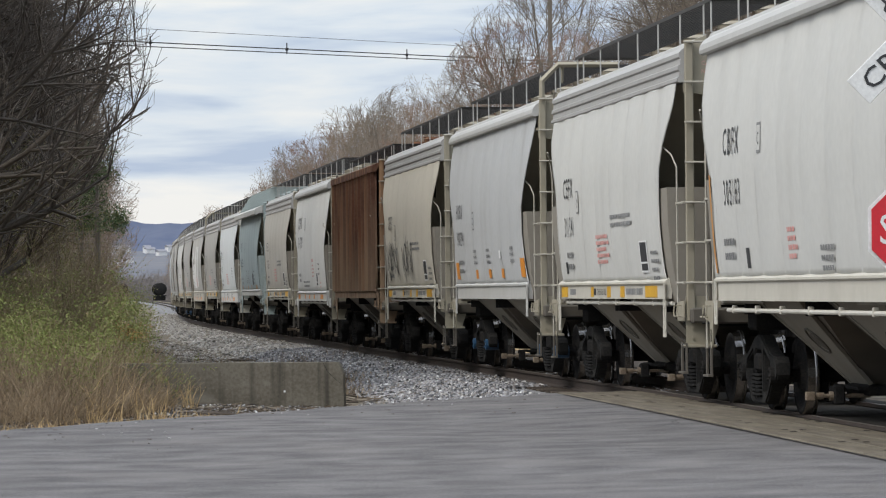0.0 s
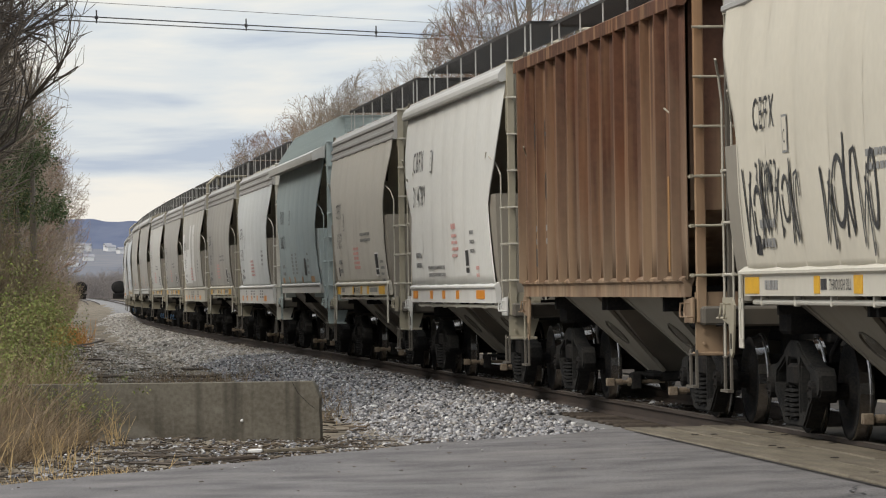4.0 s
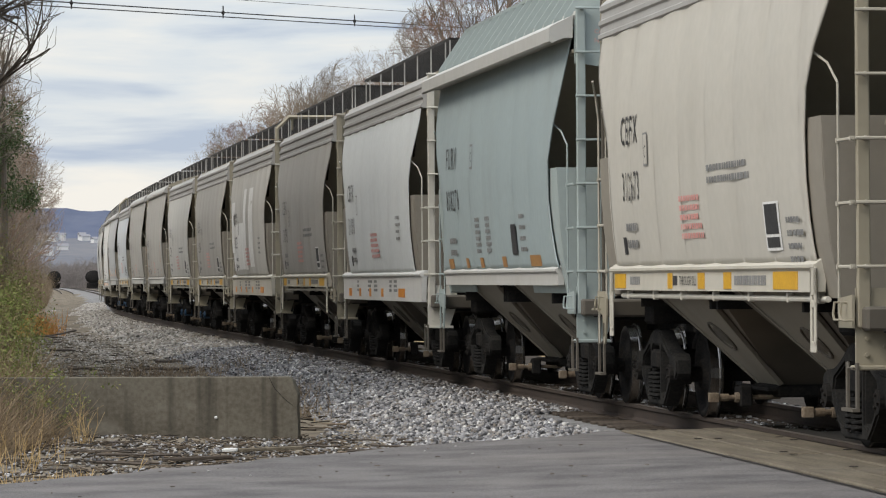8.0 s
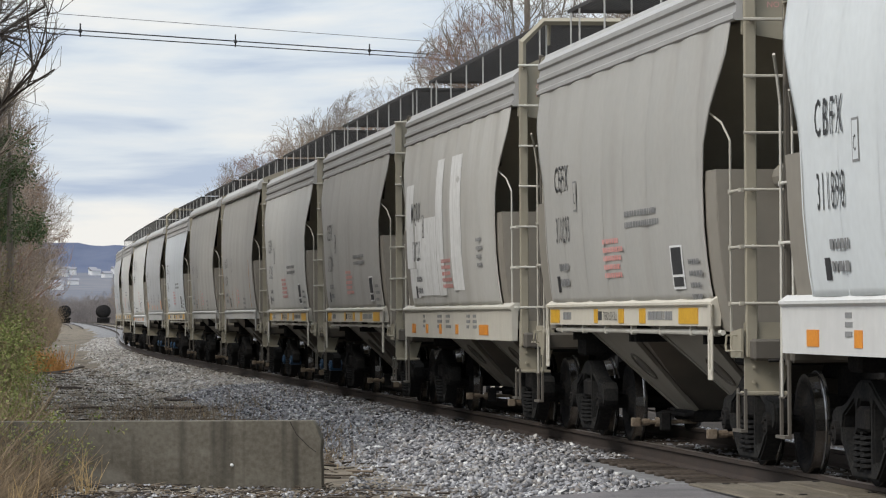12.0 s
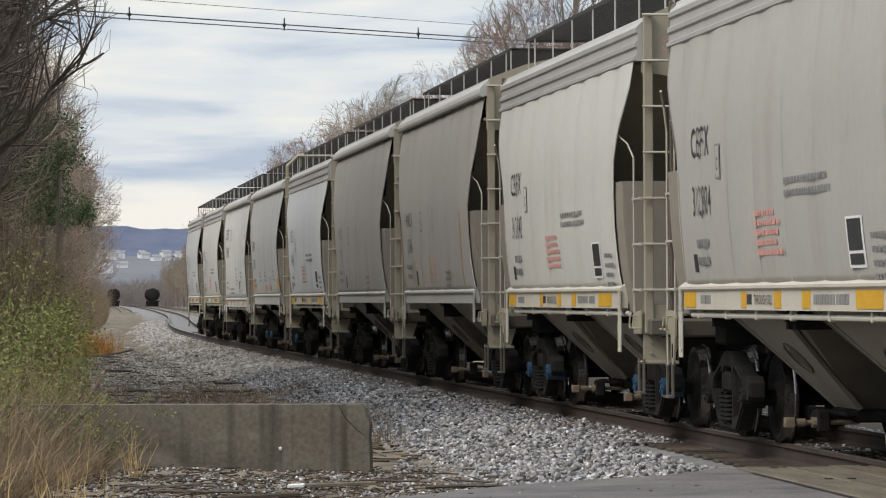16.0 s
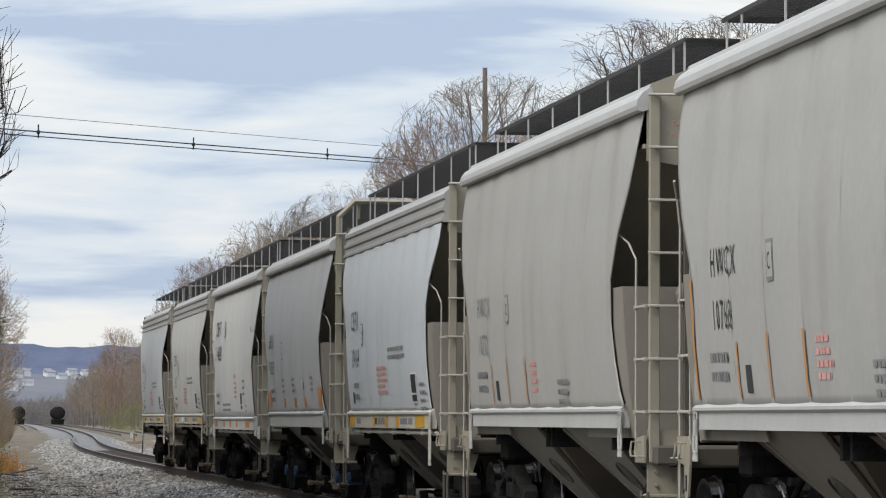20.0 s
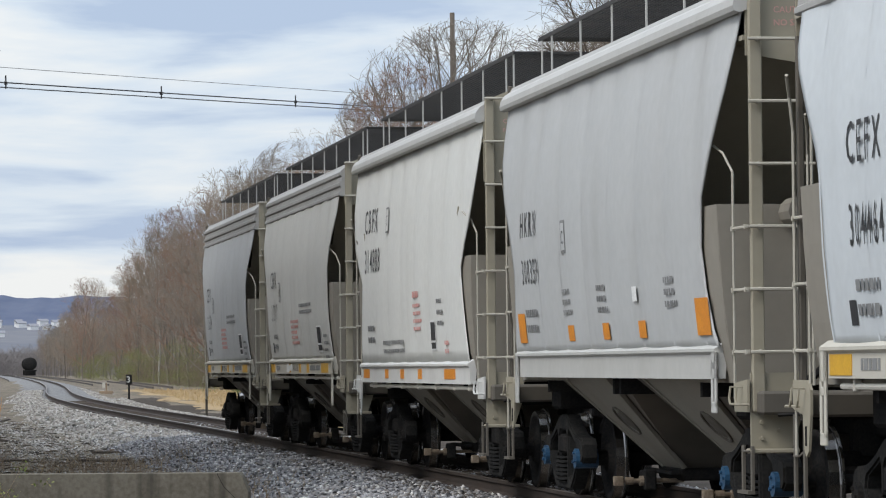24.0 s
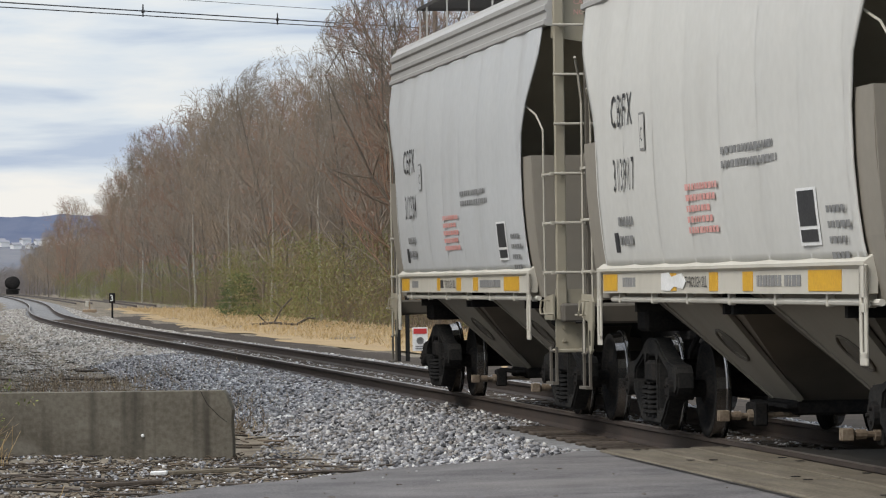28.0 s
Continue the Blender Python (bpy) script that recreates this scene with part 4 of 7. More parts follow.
def build_car(spec):
    kind, body, sillm, post = spec["kind"], spec["body"], spec["sill"], spec["post"]
    shape = {"A": "A", "F": "A", "B": "B", "E": "B", "D": "D", "C": "C"}[kind] if not spec.get("thin") else "H"
    car = new("hopper_car")
    thin = spec.get("thin", False)
    tagged(car, spec["label"], "freight car", "cars of the freight train")
    for sx in (-1, 1):
        part("side_sheet", side_sheet(shape, sx), body, car)
        part("roof_fascia", fascia("E" if kind == "E" else shape, sx), spec.get("fascia", {"A": M_FASCIA, "C": body}.get(shape, M_GUTTER)), car)
        if kind == "D":
            z0, z1, hl = 1.16, 1.385, 4.85
        elif kind == "F":
            z0, z1, hl = 1.06, 1.46, 5.42
        elif kind == "C":
            z0, z1, hl = 1.25, 1.42, 5.4
        elif kind in "BE":
            z0, z1, hl = (1.31 if thin else 1.25 if kind == "B" else 1.31), 1.48, 4.75
        else:
            z0, z1, hl = 1.265, 1.47, 4.62
        sill = part("side_sill", side_sill(z0, z1, sx, hl), sillm, car, spec.get("sill_label", ""))
        if kind == "C":
            for k in range(14):
                y = -5.2 + k * .8
                bm = bmesh.new()
                prism(bm, [(sx * 1.49, y - .05), (sx * 1.585, y - .03), (sx * 1.585, y + .03), (sx * 1.49, y + .05)], 2, 1.42, 4.1)
                part("side_rib", tidy(bm), body, car)
        elif kind in "AB":
            for e in (-1, 1):
                part("tow_plate", shared("tow%s%d%d%.2f" % (kind, sx, e, z0), lambda bm, sx=sx, e=e: tow_plate(bm, e * (hl - .06), z0 - (.42 if kind in "AF" else .22), z1 - .01, sx)), sillm, sill)
        for e in (-1, 1):
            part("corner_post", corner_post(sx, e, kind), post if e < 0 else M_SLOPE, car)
            part("side_ladder", ladder(sx, e, "side"), spec.get("ladder", {"E": M_TEALPOST, "C": M_ENDTAN, "F": M_PIPE}.get(kind, M_LADDER)), car)
            if e < 0:
                part("end_ladder", ladder(sx, e, "end"), spec.get("ladder", {"E": M_TEALPOST, "C": M_ENDTAN, "F": M_PIPE}.get(kind, M_LADDER)), car)
            if shape != "C":
                part("shear_plate", shared("shear%s%d%d" % (shape, sx, e), lambda bm, sx=sx, e=e: shear_plate(bm, sx, e, shape)), spec.get("end", M_CHUTE), car)
            plate = part("step_plate", step_plate(sx, e), sillm if kind == "D" else post, car) if kind != "F" else None
            if plate and e > 0 and sx < 0:
                part("slot", shared("tongue_slot", tongue_slot), M_DARK, plate)
            part("stirrup_step", stirrup(e * (1 if sx < 0 else -1), 1), M_SLOPE, car, m=pose(0, 0, 0, 0, 0, 0 if sx < 0 else 180))
    part("roof", roof(shape), spec.get("fascia", M_RUST if kind == "C" else M_GUTTER), car)
    for e in (-1, 1):
        part("end_sheet", end_sheet(shape, e), M_RUST if kind == "C" else M_ENDTAN, car, "dusty sloping end sheet")
        if kind != "C":
            panel = part("end_panel", end_panel(shape, e), spec.get("end", M_ENDTAN), car)
            if e < 0:
                for word, z in (("CAUTION", 4.07), ("NO SIDE", 3.97)):
                    src = letters(word, .07).copy()
                    for v in src.vertices:
                        v.co = Vector((-1.22 + v.co.x, -5.589, z + v.co.y))
                    part("caution_text", src, M_REDINK, panel)
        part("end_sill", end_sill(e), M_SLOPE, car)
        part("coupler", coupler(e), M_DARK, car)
        # Funnel sheets take the dark brown that carries the shade between plates.
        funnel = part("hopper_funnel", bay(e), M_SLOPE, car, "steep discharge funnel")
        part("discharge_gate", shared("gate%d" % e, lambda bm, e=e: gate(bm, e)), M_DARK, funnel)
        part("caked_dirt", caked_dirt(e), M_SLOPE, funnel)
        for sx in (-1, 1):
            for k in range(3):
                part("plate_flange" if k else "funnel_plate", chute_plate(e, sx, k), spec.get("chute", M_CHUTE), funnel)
            part("inspection_cover", hatch_frame(e, sx), M_SLOPE, funnel, "caked oval inspection cover")
            part("gate_capstan", shared("capstan%d%d" % (e, sx), lambda bm, e=e, sx=sx: capstan(bm, e, sx)), M_RUSTYTAN, funnel)
    if spec.get("hk") or spec.get("patches") or spec.get("gantry"):
        part("walkway_gantry", shared("gantry", gantry), post, car, "bent posts that hold the walkway's end")
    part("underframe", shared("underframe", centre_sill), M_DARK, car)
    for nm, fn, mm in (("air_reservoir", reservoir, M_SLOPE), ("brake_valve", brake_valve, M_CHUTE), ("brake_wheel", brake_wheel, post), ("brake_hose", brake_hose, M_DARK), ("brake_cylinder", brake_cylinder, M_CHUTE)):
        part(nm, shared(nm, fn), mm, car)
    if kind in "ADB" and not thin and not spec.get("hk"):
        drop = {"A": .095, "B": .03, "D": 0}[kind]
        bar = part("side_pipe", shared("side_pipe", side_pipe), M_PIPE, car, "white painted pipe under the sill", m=pose(0, 0, drop))
        for y in (3.9, 2.5, 1.1, -.4, -1.9, -3.4, -4.5):
            part("pipe_clip", shared("pipe_clip", pipe_clip), M_PIPE, bar, m=pose(0, y, 0))
    board = part("running_board", board_mesh(shape), M_MESH if kind != "E" else M_TEALPOST, car, "dark grating walkway on the roof")
    for sx in (-1, 1):
        for y in () if kind == "E" else (-5.55, -5.05, -3.4, -1.75, -.1, 1.55, 3.2, 4.85, 5.45):
            part("board_leg", shared("board_leg", board_leg), M_GUTTER, board, m=pose(sx * 1.085, y, 4.30 if kind == "C" else 4.47, 0, 0, 0 if sx < 0 else 180))
    if kind == "E":
        for sx in (-1, 1):
            for k in range(16):
                part("roof_bracket", shared("roof_bracket%d" % sx, lambda bm, sx=sx: prism(bm, [(sx * 1.52, 4.20), (sx * 1.50, 4.30), (sx * 1.14, 4.835), (sx * 1.02, 4.835), (sx * 1.02, 4.40)], 1, -.018, .018)), M_TEALPOST, car, m=pose(0, -5.3 + k * .707, 0))
    for k in range(4):
        part("roof_hatch", shared("hatch", hatch), post, car, m=pose(0, -3.9 + k * 2.6, 0))
    for e in (-1, 1):
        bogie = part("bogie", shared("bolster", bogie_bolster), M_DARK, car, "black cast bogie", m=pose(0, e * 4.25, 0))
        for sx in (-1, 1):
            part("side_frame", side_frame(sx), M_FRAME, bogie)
            for y in (-.115, .115):
                part("coil_spring", shared("coil", coil), M_FRAME, bogie, m=pose(sx * 1.09, y, .175))
        for a in (-.875, .875):
            ws = part("wheelset", shared("axle", axle), M_GEAR, car, m=pose(0, e * 4.25 + a, .428))
            AXLES.append((ws, e * 4.25 + a, car))
    # markings on the seen side
    if kind != "C":
        top = PROFILES[shape][-1][0] - (.14 if shape == "A" else .03)
        for k in range(-4, 4):
            y = k * 1.24 + .62
            cut = float(np.interp(2.5, [a for a, _, _ in PROFILES[shape]], [c for _, _, c in PROFILES[shape]]))
            if abs(y) < HALF - cut - .1:
                seam_strip(car, shape, y, top, body)
    rnd = random.Random(spec["seed"])
    sk = shape
    mark, num = spec.get("mark"), spec.get("number")
    dk = spec.get("ink", M_INK)
    if kind == "A" or kind == "F":
        if mark:
            dy, dz = (.25, -.1) if kind == "F" else (0, -.1)
            stencil(car, "reporting_mark", mark, .40, sk, 3.5 + dy, 2.80 + dz, dk, lift=.0048)
            stencil(car, "car_number", num, .40, sk, 3.5 + dy, 2.25 + dz, dk, .76, lift=.0048)
            fr = patch(car, "class_box", sk, 2.30 + dy, 2.46, .22, .32, M_GREYINK, .0025)
            patch(car, "class_field", sk, 2.275 + dy, 2.48, .17, .28, body, .0045, parent=fr)
            stencil(car, "class_letter", "C", .17, sk, 2.25 + dy, 2.54, M_INK, lift=.0065)
        bars(car, "load_limit_text", sk, 3.45, 1.85, 2, .8, .075, .09, M_GREYINK, 1)
        if not spec.get("graffiti"):
            bars(car, "warning_text", sk, .62, 2.08, 5, 1.15, .05, .035, M_REDINK, rnd.randint(0, 99), "faded red warning lettering")
        if kind == "A":
            bars(car, "notice_text", sk, -.72, 2.32, 2, 1.85, .055, .05, M_GREYINK, 5)
        patch(car, "small_panel", sk, 3.68, 1.62, .18, .17, M_INK)
        if kind == "A":
            pl = patch(car, "placard", sk, -2.95, 1.60, .58, .40, M_WHITEINK, label="black and white stencilled placard")
            patch(car, "placard_field", sk, -3.0, 1.735, .47, .245, M_INK, .007, parent=pl)
            patch(car, "placard_field", sk, -3.0, 1.625, .47, .085, M_INK, .007, parent=pl)
        bars(car, "data_text", sk, -3.75 if kind == "A" else -2.9, 1.82 if kind == "A" else 2.3, 4, .6, .045, .06, M_GREYINK, 7)
        if kind == "A":
            for y, w in ((4.42, .62), (1.55, .22), (.1, .30), (-1.05, .32), (-3.05, .9)):
                sill_patch(car, y, w, 1.285, 1.43, M_YELLOW)
            for y, w in ((3.55, .5), (-1.5, .75), (-2.35, .4)):
                bm = bmesh.new()
                u = 0.0
                while u < w:
                    k = rnd.uniform(.05, .12)
                    box(bm, -1.505, -1.499, y - u - k, y - u, 1.32, 1.40)
                    u += k + .03
                part("sill_text", bm, M_GREYINK, car)
            src = letters("THROUGH SILL", .125).copy()
            for v in src.vertices:
                v.co = Vector((-1.5055, .98 - v.co.x * .93, 1.315 + v.co.y))
            part("sill_word", src, M_INK, car)
            bm = bmesh.new()
            for k in range(3):
                box(bm, -1.505, -1.499, 1.24 - k * .075, 1.295 - k * .075, 1.315, 1.405)
            tagged(part("maker_mark", bm, M_INK, car), kind="stuff")
        else:
            for y, w in ((4.5, .42), (2.9, .25), (1.4, .25), (-.3, .28), (-2.6, .8)):
                sill_patch(car, y, w, 1.12, 1.25, M_ORANGE)
            for y, w in ((3.2, .3), (1.6, .6), (.7, .55), (-1.4, .35), (-2.0, .45)):
                bm = bmesh.new()
                for r in range(3):
                    box(bm, -1.505, -1.499, y - w * rnd.uniform(.6, 1), y, 1.20 + r * .07, 1.24 + r * .07)
                part("sill_text", bm, M_GREYINK, car)
    elif kind == "D":
        if mark:
            stencil(car, "reporting_mark", mark, .46, sk, 4.12, 3.18, dk, 1.25)
            stencil(car, "car_number", num, .46, sk, 4.05, 2.64, dk, 1.12)
            fr = patch(car, "class_box", sk, 1.95, 3.12, .26, .34, M_GREYINK, .0025)
            patch(car, "class_field", sk, 1.92, 3.15, .20, .28, body, .0045, parent=fr)
            stencil(car, "class_letter", "C", .2, sk, 1.90, 3.22, M_GREYINK, lift=.0065)
        bars(car, "load_limit_text", sk, 3.9, 1.85, 2, .9, .075, .08, M_GREYINK, 1)
        bars(car, "warning_heading", sk, -.55, 2.22, 1, .5, .08, .05, M_REDINK, 2)
        bars(car, "warning_text", sk, -.55, 2.10, 4, .75, .045, .05, M_REDINK, 3, "faded red warning lettering")
        pl = patch(car, "placard", sk, -1.98, 1.56, .42, .36, M_WHITEINK, label="black and white stencilled placard")
        patch(car, "placard_field", sk, -2.02, 1.68, .34, .22, M_INK, .007, parent=pl)
        patch(car, "placard_field", sk, -2.02, 1.58, .34, .075, M_INK, .007, parent=pl)
        bars(car, "data_text", sk, -2.55, 2.12, 3, .5, .05, .08, M_GREYINK, 8)
        bars(car, "data_text", sk, -3.05, 1.62, 2, .35, .05, .05, M_REDINK, 9)
        bars(car, "notice_text", sk, 2.4, 1.66, 2, 2.2, .05, .06, M_GREYINK, 5)
        for y, w in ((4.6, .6), (2.4, .32), (.9, .32), (-.7, .32), (-2.9, .85)):
            sill_patch(car, y, w, 1.215, 1.335, M_ORANGE)
    elif kind in "BE":
        if mark:
            dy = .35 if spec.get("hk") or kind == "E" else .1
            hk = -.18 if spec.get("hk") else -.3 if thin else 0
            stencil(car, "reporting_mark", mark, .42 + hk * .3, sk, 3.6 + dy, 2.85 + hk, dk)
            stencil(car, "car_number", num, .40 + hk * .2, sk, 3.6 + dy, 2.30 + hk * .6, dk, 1.0 if kind == "E" else .84)
            zc = 2.80 + (hk * 1.2 if thin else hk * 2)
            fr = patch(car, "class_box", sk, 1.65, zc, .24, .32, M_GREYINK, .0025)
            patch(car, "class_field", sk, 1.625, zc + .03, .19, .26, body, .0045, parent=fr)
            stencil(car, "class_letter", "C", .19, sk, 1.60, zc + .09, M_INK, lift=.0065)
        bars(car, "load_limit_text", sk, 3.9, 1.86, 2, .85, .075, .08, M_GREYINK, 1)
        if spec.get("hk"):
            for y, w in ((4.4, .42), (1.6, .31), (-.15, .31), (-1.8, .31), (-4.15, .5)):
                patch(car, "reflector", sk, y, 1.60, w, .15 if w < .4 else .30, M_ORANGE)
            for y in (1.75, 0.0, -3.0):
                bars(car, "data_text", sk, y, 2.05, 3, .5, .05, .05, M_GREYINK, 4)
            patch(car, "inspection_sticker", sk, -1.65, 1.92, .2, .13, M_WHITEINK)
        elif kind == "E":
            for y, w in ((4.2, .5), (2.5, .26), (1.2, .3), (-.7, .34), (-2.9, .8)):
                patch(car, "reflector", sk, y, 1.53, w, .13, M_DULLORANGE)
            for y in (1.4, .5):
                bars(car, "warning_text", sk, y, 2.12, 6, .45, .05, .03, M_GREYINK, 4)
            patch(car, "placard", sk, -1.6, 1.68, .4, .36, M_INK)
            bars(car, "data_text", sk, -2.3, 2.1, 4, .5, .05, .08, M_GREYINK, 8)
        if spec.get("streaks"):
            for y, h, w in spec["streaks"]:
                patch(car, "rust_streak", sk, y, 1.56, w, h, M_RUSTSTREAK, slant=0)
            bars(car, "warning_text", sk, .2, 1.95, 4, .5, .05, .04, M_REDINK, 4)
            bars(car, "data_text", sk, -1.4, 1.75, 3, .7, .05, .05, M_GREYINK, 6)
            patch(car, "placard_field", sk, 2.6, 1.6, .2, .22, M_INK)
    if spec.get("graffiti"):
        scrawl(car, sk, rnd)
    if spec.get("torn"):
        bm = bmesh.new()
        prism(bm, [(1.9, 1.29), (1.9, 1.43), (1.62, 1.44), (1.5, 1.40), (1.1, 1.43), (.95, 1.36), (1.05, 1.30), (1.4, 1.32), (1.55, 1.285)], 0, -1.509, -1.505)
        part("torn_sticker", tidy(bm), M_WHITEINK, car, "torn white sticker on the sill")
    if spec.get("patches"):
        for y, z, w, h in ((4.42, 2.05, .85, 1.2), (4.2, 1.62, .95, .42), (3.4, 1.65, 2.3, 1.08), (1.05, 1.64, .72, 1.85), (-.45, 1.70, 1.05, 1.78)):
            patch(car, "paint_patch", sk, y, z, w, h, M_PATCHWHITE, .0022, label="brushed white paint patch", slant=.05)
    if kind == "C":
        for word, y, z in (("N", 4.33, 3.05), ("A", 3.83, 3.05), ("HX", 3.50, 3.05), ("2", 4.0, 2.42), ("007", 3.50, 2.42)):
            stencil(car, "reporting_mark", word, .50, sk, y, z, M_INK, .8)
        bars(car, "load_limit_text", sk, 4.25, 2.05, 2, .4, .07, .09, M_GREYINK, 1)
        bars(car, "load_limit_text", sk, 3.45, 2.05, 2, .5, .07, .09, M_GREYINK, 2)
        patch(car, "small_panel", sk, 4.28, 1.62, .26, .22, M_INK)
        for y in (4.72, 2.95, 1.35, -.25, -1.85, -3.45, -4.6):
            patch(car, "reflector", sk, y, 1.50, .09, .95, M_DULLORANGE)
    return car


STREAKS = [(4.55, 1.0, .07), (2.9, .45, .05), (1.8, .5, .05), (.6, .5, .06), (-3.6, 1.1, .08)]
FLEET = [
    dict(kind="B", body=M_GREY, sill=M_CREAM, post=M_ENDTAN, mark="CBFX", number="305183", label="pale grey covered hopper car with beige sill and rust runs", streaks=[(4.6, 1.1, .09)]),
    dict(kind="A", body=M_GREY, sill=M_CREAM, post=M_ENDTAN, mark="CEFX", number="311541", label="pale grey round-sided covered hopper car with amber sill reflectors"),
    dict(kind="B", body=M_DULL, sill=M_SILLGREY, post=M_ENDTAN, mark="HKRX", number="300294", hk=True, label="cool grey covered hopper car with orange squares along the bottom"),
    dict(kind="A", body=M_TAN, sill=M_CREAM, post=M_ENDTAN, mark="CEFX", number="310052", graffiti=True, label="tan covered hopper car with black scrawled graffiti"),
    dict(kind="C", body=M_RUST, sill=M_RUST, post=M_RUST, label="rusty brown ribbed open-top style hopper car", end=M_RUST),
    dict(kind="D", body=M_WHITE, sill=M_SILLWHITE, post=M_ENDTAN, mark="CBFX", number="314789", label="chalky white covered hopper car with deep sill and orange squares"),
    dict(kind="A", body=M_TANGREY, sill=M_CREAM, post=M_ENDTAN, mark="CEFX", number="312673", label="dusty tan-grey covered hopper car with red warning lettering"),
    dict(kind="E", body=M_TEAL, sill=M_SILLGREY, fascia=M_SILLGREY, post=M_TEALPOST, mark="FURX", number="808276", end=M_TEALPOST, label="faded teal-blue covered hopper car with teal end posts"),
    dict(kind="F", body=M_BRIGHT, sill=M_SILLWHITE, post=M_PIPE, mark="CBFX", number="311898", label="bright white covered hopper car with deep white sill"),
    dict(kind="A", body=M_DUST, sill=M_TAN, post=M_ENDTAN, mark="CEFX", number="310293", label="weathered grey covered hopper car with amber sill reflectors"),
    dict(kind="F", patches=True, body=M_PATCH, sill=M_CREAM, post=M_ENDTAN, mark="MQRX", number="130223", label="covered hopper car with large white paint patches"),
    dict(kind="A", body=M_DUST, sill=M_CREAM, post=M_ENDTAN, mark="CEFX", number="312804", label="weathered grey-tan covered hopper car with amber sill reflectors"),
    dict(kind="A", body=M_GREY, sill=M_CREAM, post=M_ENDTAN, mark="CBFX", number="313842", label="dusty pale grey covered hopper car with faded red lettering"),
    dict(kind="B", body=M_DUST, sill=M_SILLGREY, post=M_ENDTAN, mark="HWCX", number="10768", thin=True, streaks=STREAKS, label="pale grey smooth covered hopper car with orange rust runs"),
    dict(kind="B", body=M_DUST, sill=M_SILLGREY, post=M_ENDTAN, mark="HWCX", number="10772", thin=True, ink=M_GREYINK, streaks=STREAKS[1:4], label="weathered grey covered hopper car with ridged side and rust runs"),
    dict(kind="A", body=M_PALEBLUE, sill=M_CREAM, post=M_ENDTAN, mark="CEFX", number="304464", label="bluish grey covered hopper car with red warning lettering"),
    dict(kind="B", body=M_DULL, sill=M_SILLGREY, post=M_ENDTAN, mark="HKRX", number="300359", hk=True, label="dull grey covered hopper car with orange squares along the bottom"),
    dict(kind="D", body=M_WHITE, sill=M_SILLWHITE, post=M_ENDTAN, mark="CBFX", number="314888", label="white flat-sided covered hopper car with orange sill squares"),
    dict(kind="A", body=M_GREY, sill=M_CREAM, post=M_ENDTAN, mark="CBFX", number="313917", torn=True, label="pale grey covered hopper car with a torn sill sticker"),
    dict(kind="A", body=M_COOL, sill=M_CREAM, post=M_ENDTAN, mark="CEFX", number="312584", label="grey covered hopper car, the last of the train"),
]
CARS = []
for index, spec in enumerate(FLEET):
    spec["seed"] = index
    CARS.append(build_car(spec))
for ws, a, car in AXLES:
    for sx in (-1, 1):
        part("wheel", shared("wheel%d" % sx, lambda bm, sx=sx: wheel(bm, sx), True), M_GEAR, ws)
        part("tread", shared("tread%d" % sx, lambda bm, sx=sx: tread(bm, sx)), M_SHINE, ws, "polished running tread")
        part("bearing_cap", shared("bearing%d" % sx, lambda bm, sx=sx: bearing(bm, sx)), M_BLUE if CARS.index(car) in (2, 12, 16) else M_DARK, ws)

SPEED, START, PITCH = 7.7345, 6.008, 12.8


def car_pose(index, t):
    """Bogie centres ride on the line."""
    s = START + PITCH * (index - .5) - SPEED * t + .00057 * t * t + 2.3 * max(0, 1 - t / 11) ** 2
    xa, ya, _ = line(s - 4.25)
    xb, yb, _ = line(s + 4.25)
    return pose((xa + xb) / 2, (ya + yb) / 2, 0, 0, 0, math.degrees(math.atan2(-(xb - xa), yb - ya)))


def motions():
    for index, car in enumerate(CARS):
        walk(car, [(t, car_pose(index, t)) for t in range(0, 29, 2)])
    turn = SPEED / .428  # radians a second
    for ws, y, car in AXLES:
        walk(ws, [(k / 15, pose(0, y, .428, math.degrees(turn * k / 15 + y), 0, 0)) for k in range(421)])




# ---- trees ----
def tubes(name, segs, sides=3):
    """One mesh of tapered sticks; segs: rows of x y z r x y z r."""
    a = np.asarray(segs, float)
    n = len(a)
    p, q, r0, r1 = a[:, 0:3], a[:, 4:7], a[:, 3], a[:, 7]
    d = q - p
    d /= np.maximum(np.linalg.norm(d, axis=1, keepdims=True), 1e-6)
    up = np.where(np.abs(d[:, 2:3]) < .9, np.array([[0, 0, 1.0]]), np.array([[1.0, 0, 0]]))
    u = np.cross(d, up)
    u /= np.linalg.norm(u, axis=1, keepdims=True)
    w = np.cross(d, u)
    v = np.zeros((n, 2 * sides, 3))
    for k in range(sides):
        c, s = math.cos(2 * math.pi * k / sides), math.sin(2 * math.pi * k / sides)
        o = u * c + w * s
        v[:, k] = p + o * r0[:, None]
        v[:, sides + k] = q + o * r1[:, None]
    base = (np.arange(n) * 2 * sides)[:, None]
    f = np.concatenate([base + np.array([[k, (k + 1) % sides, sides + (k + 1) % sides, sides + k]]) for k in range(sides)], 0)
    return quad_mesh(name, v.reshape(-1, 3), f)


def quad_mesh(name, v, f):
    me = bpy.data.meshes.new(name)
    f = np.asarray(f, np.int32)
    k = f.shape[1]
    me.vertices.add(len(v))
    me.vertices.foreach_set("co", np.asarray(v, np.float32).ravel())
    me.loops.add(f.size)
    me.loops.foreach_set("vertex_index", f.ravel())
    me.polygons.add(len(f))
    me.polygons.foreach_set("loop_start", np.arange(0, f.size, k, dtype=np.int32))
    me.polygons.foreach_set("loop_total", np.full(len(f), k, np.int32))
    me.update(calc_edges=True)
    me.validate()
    return me


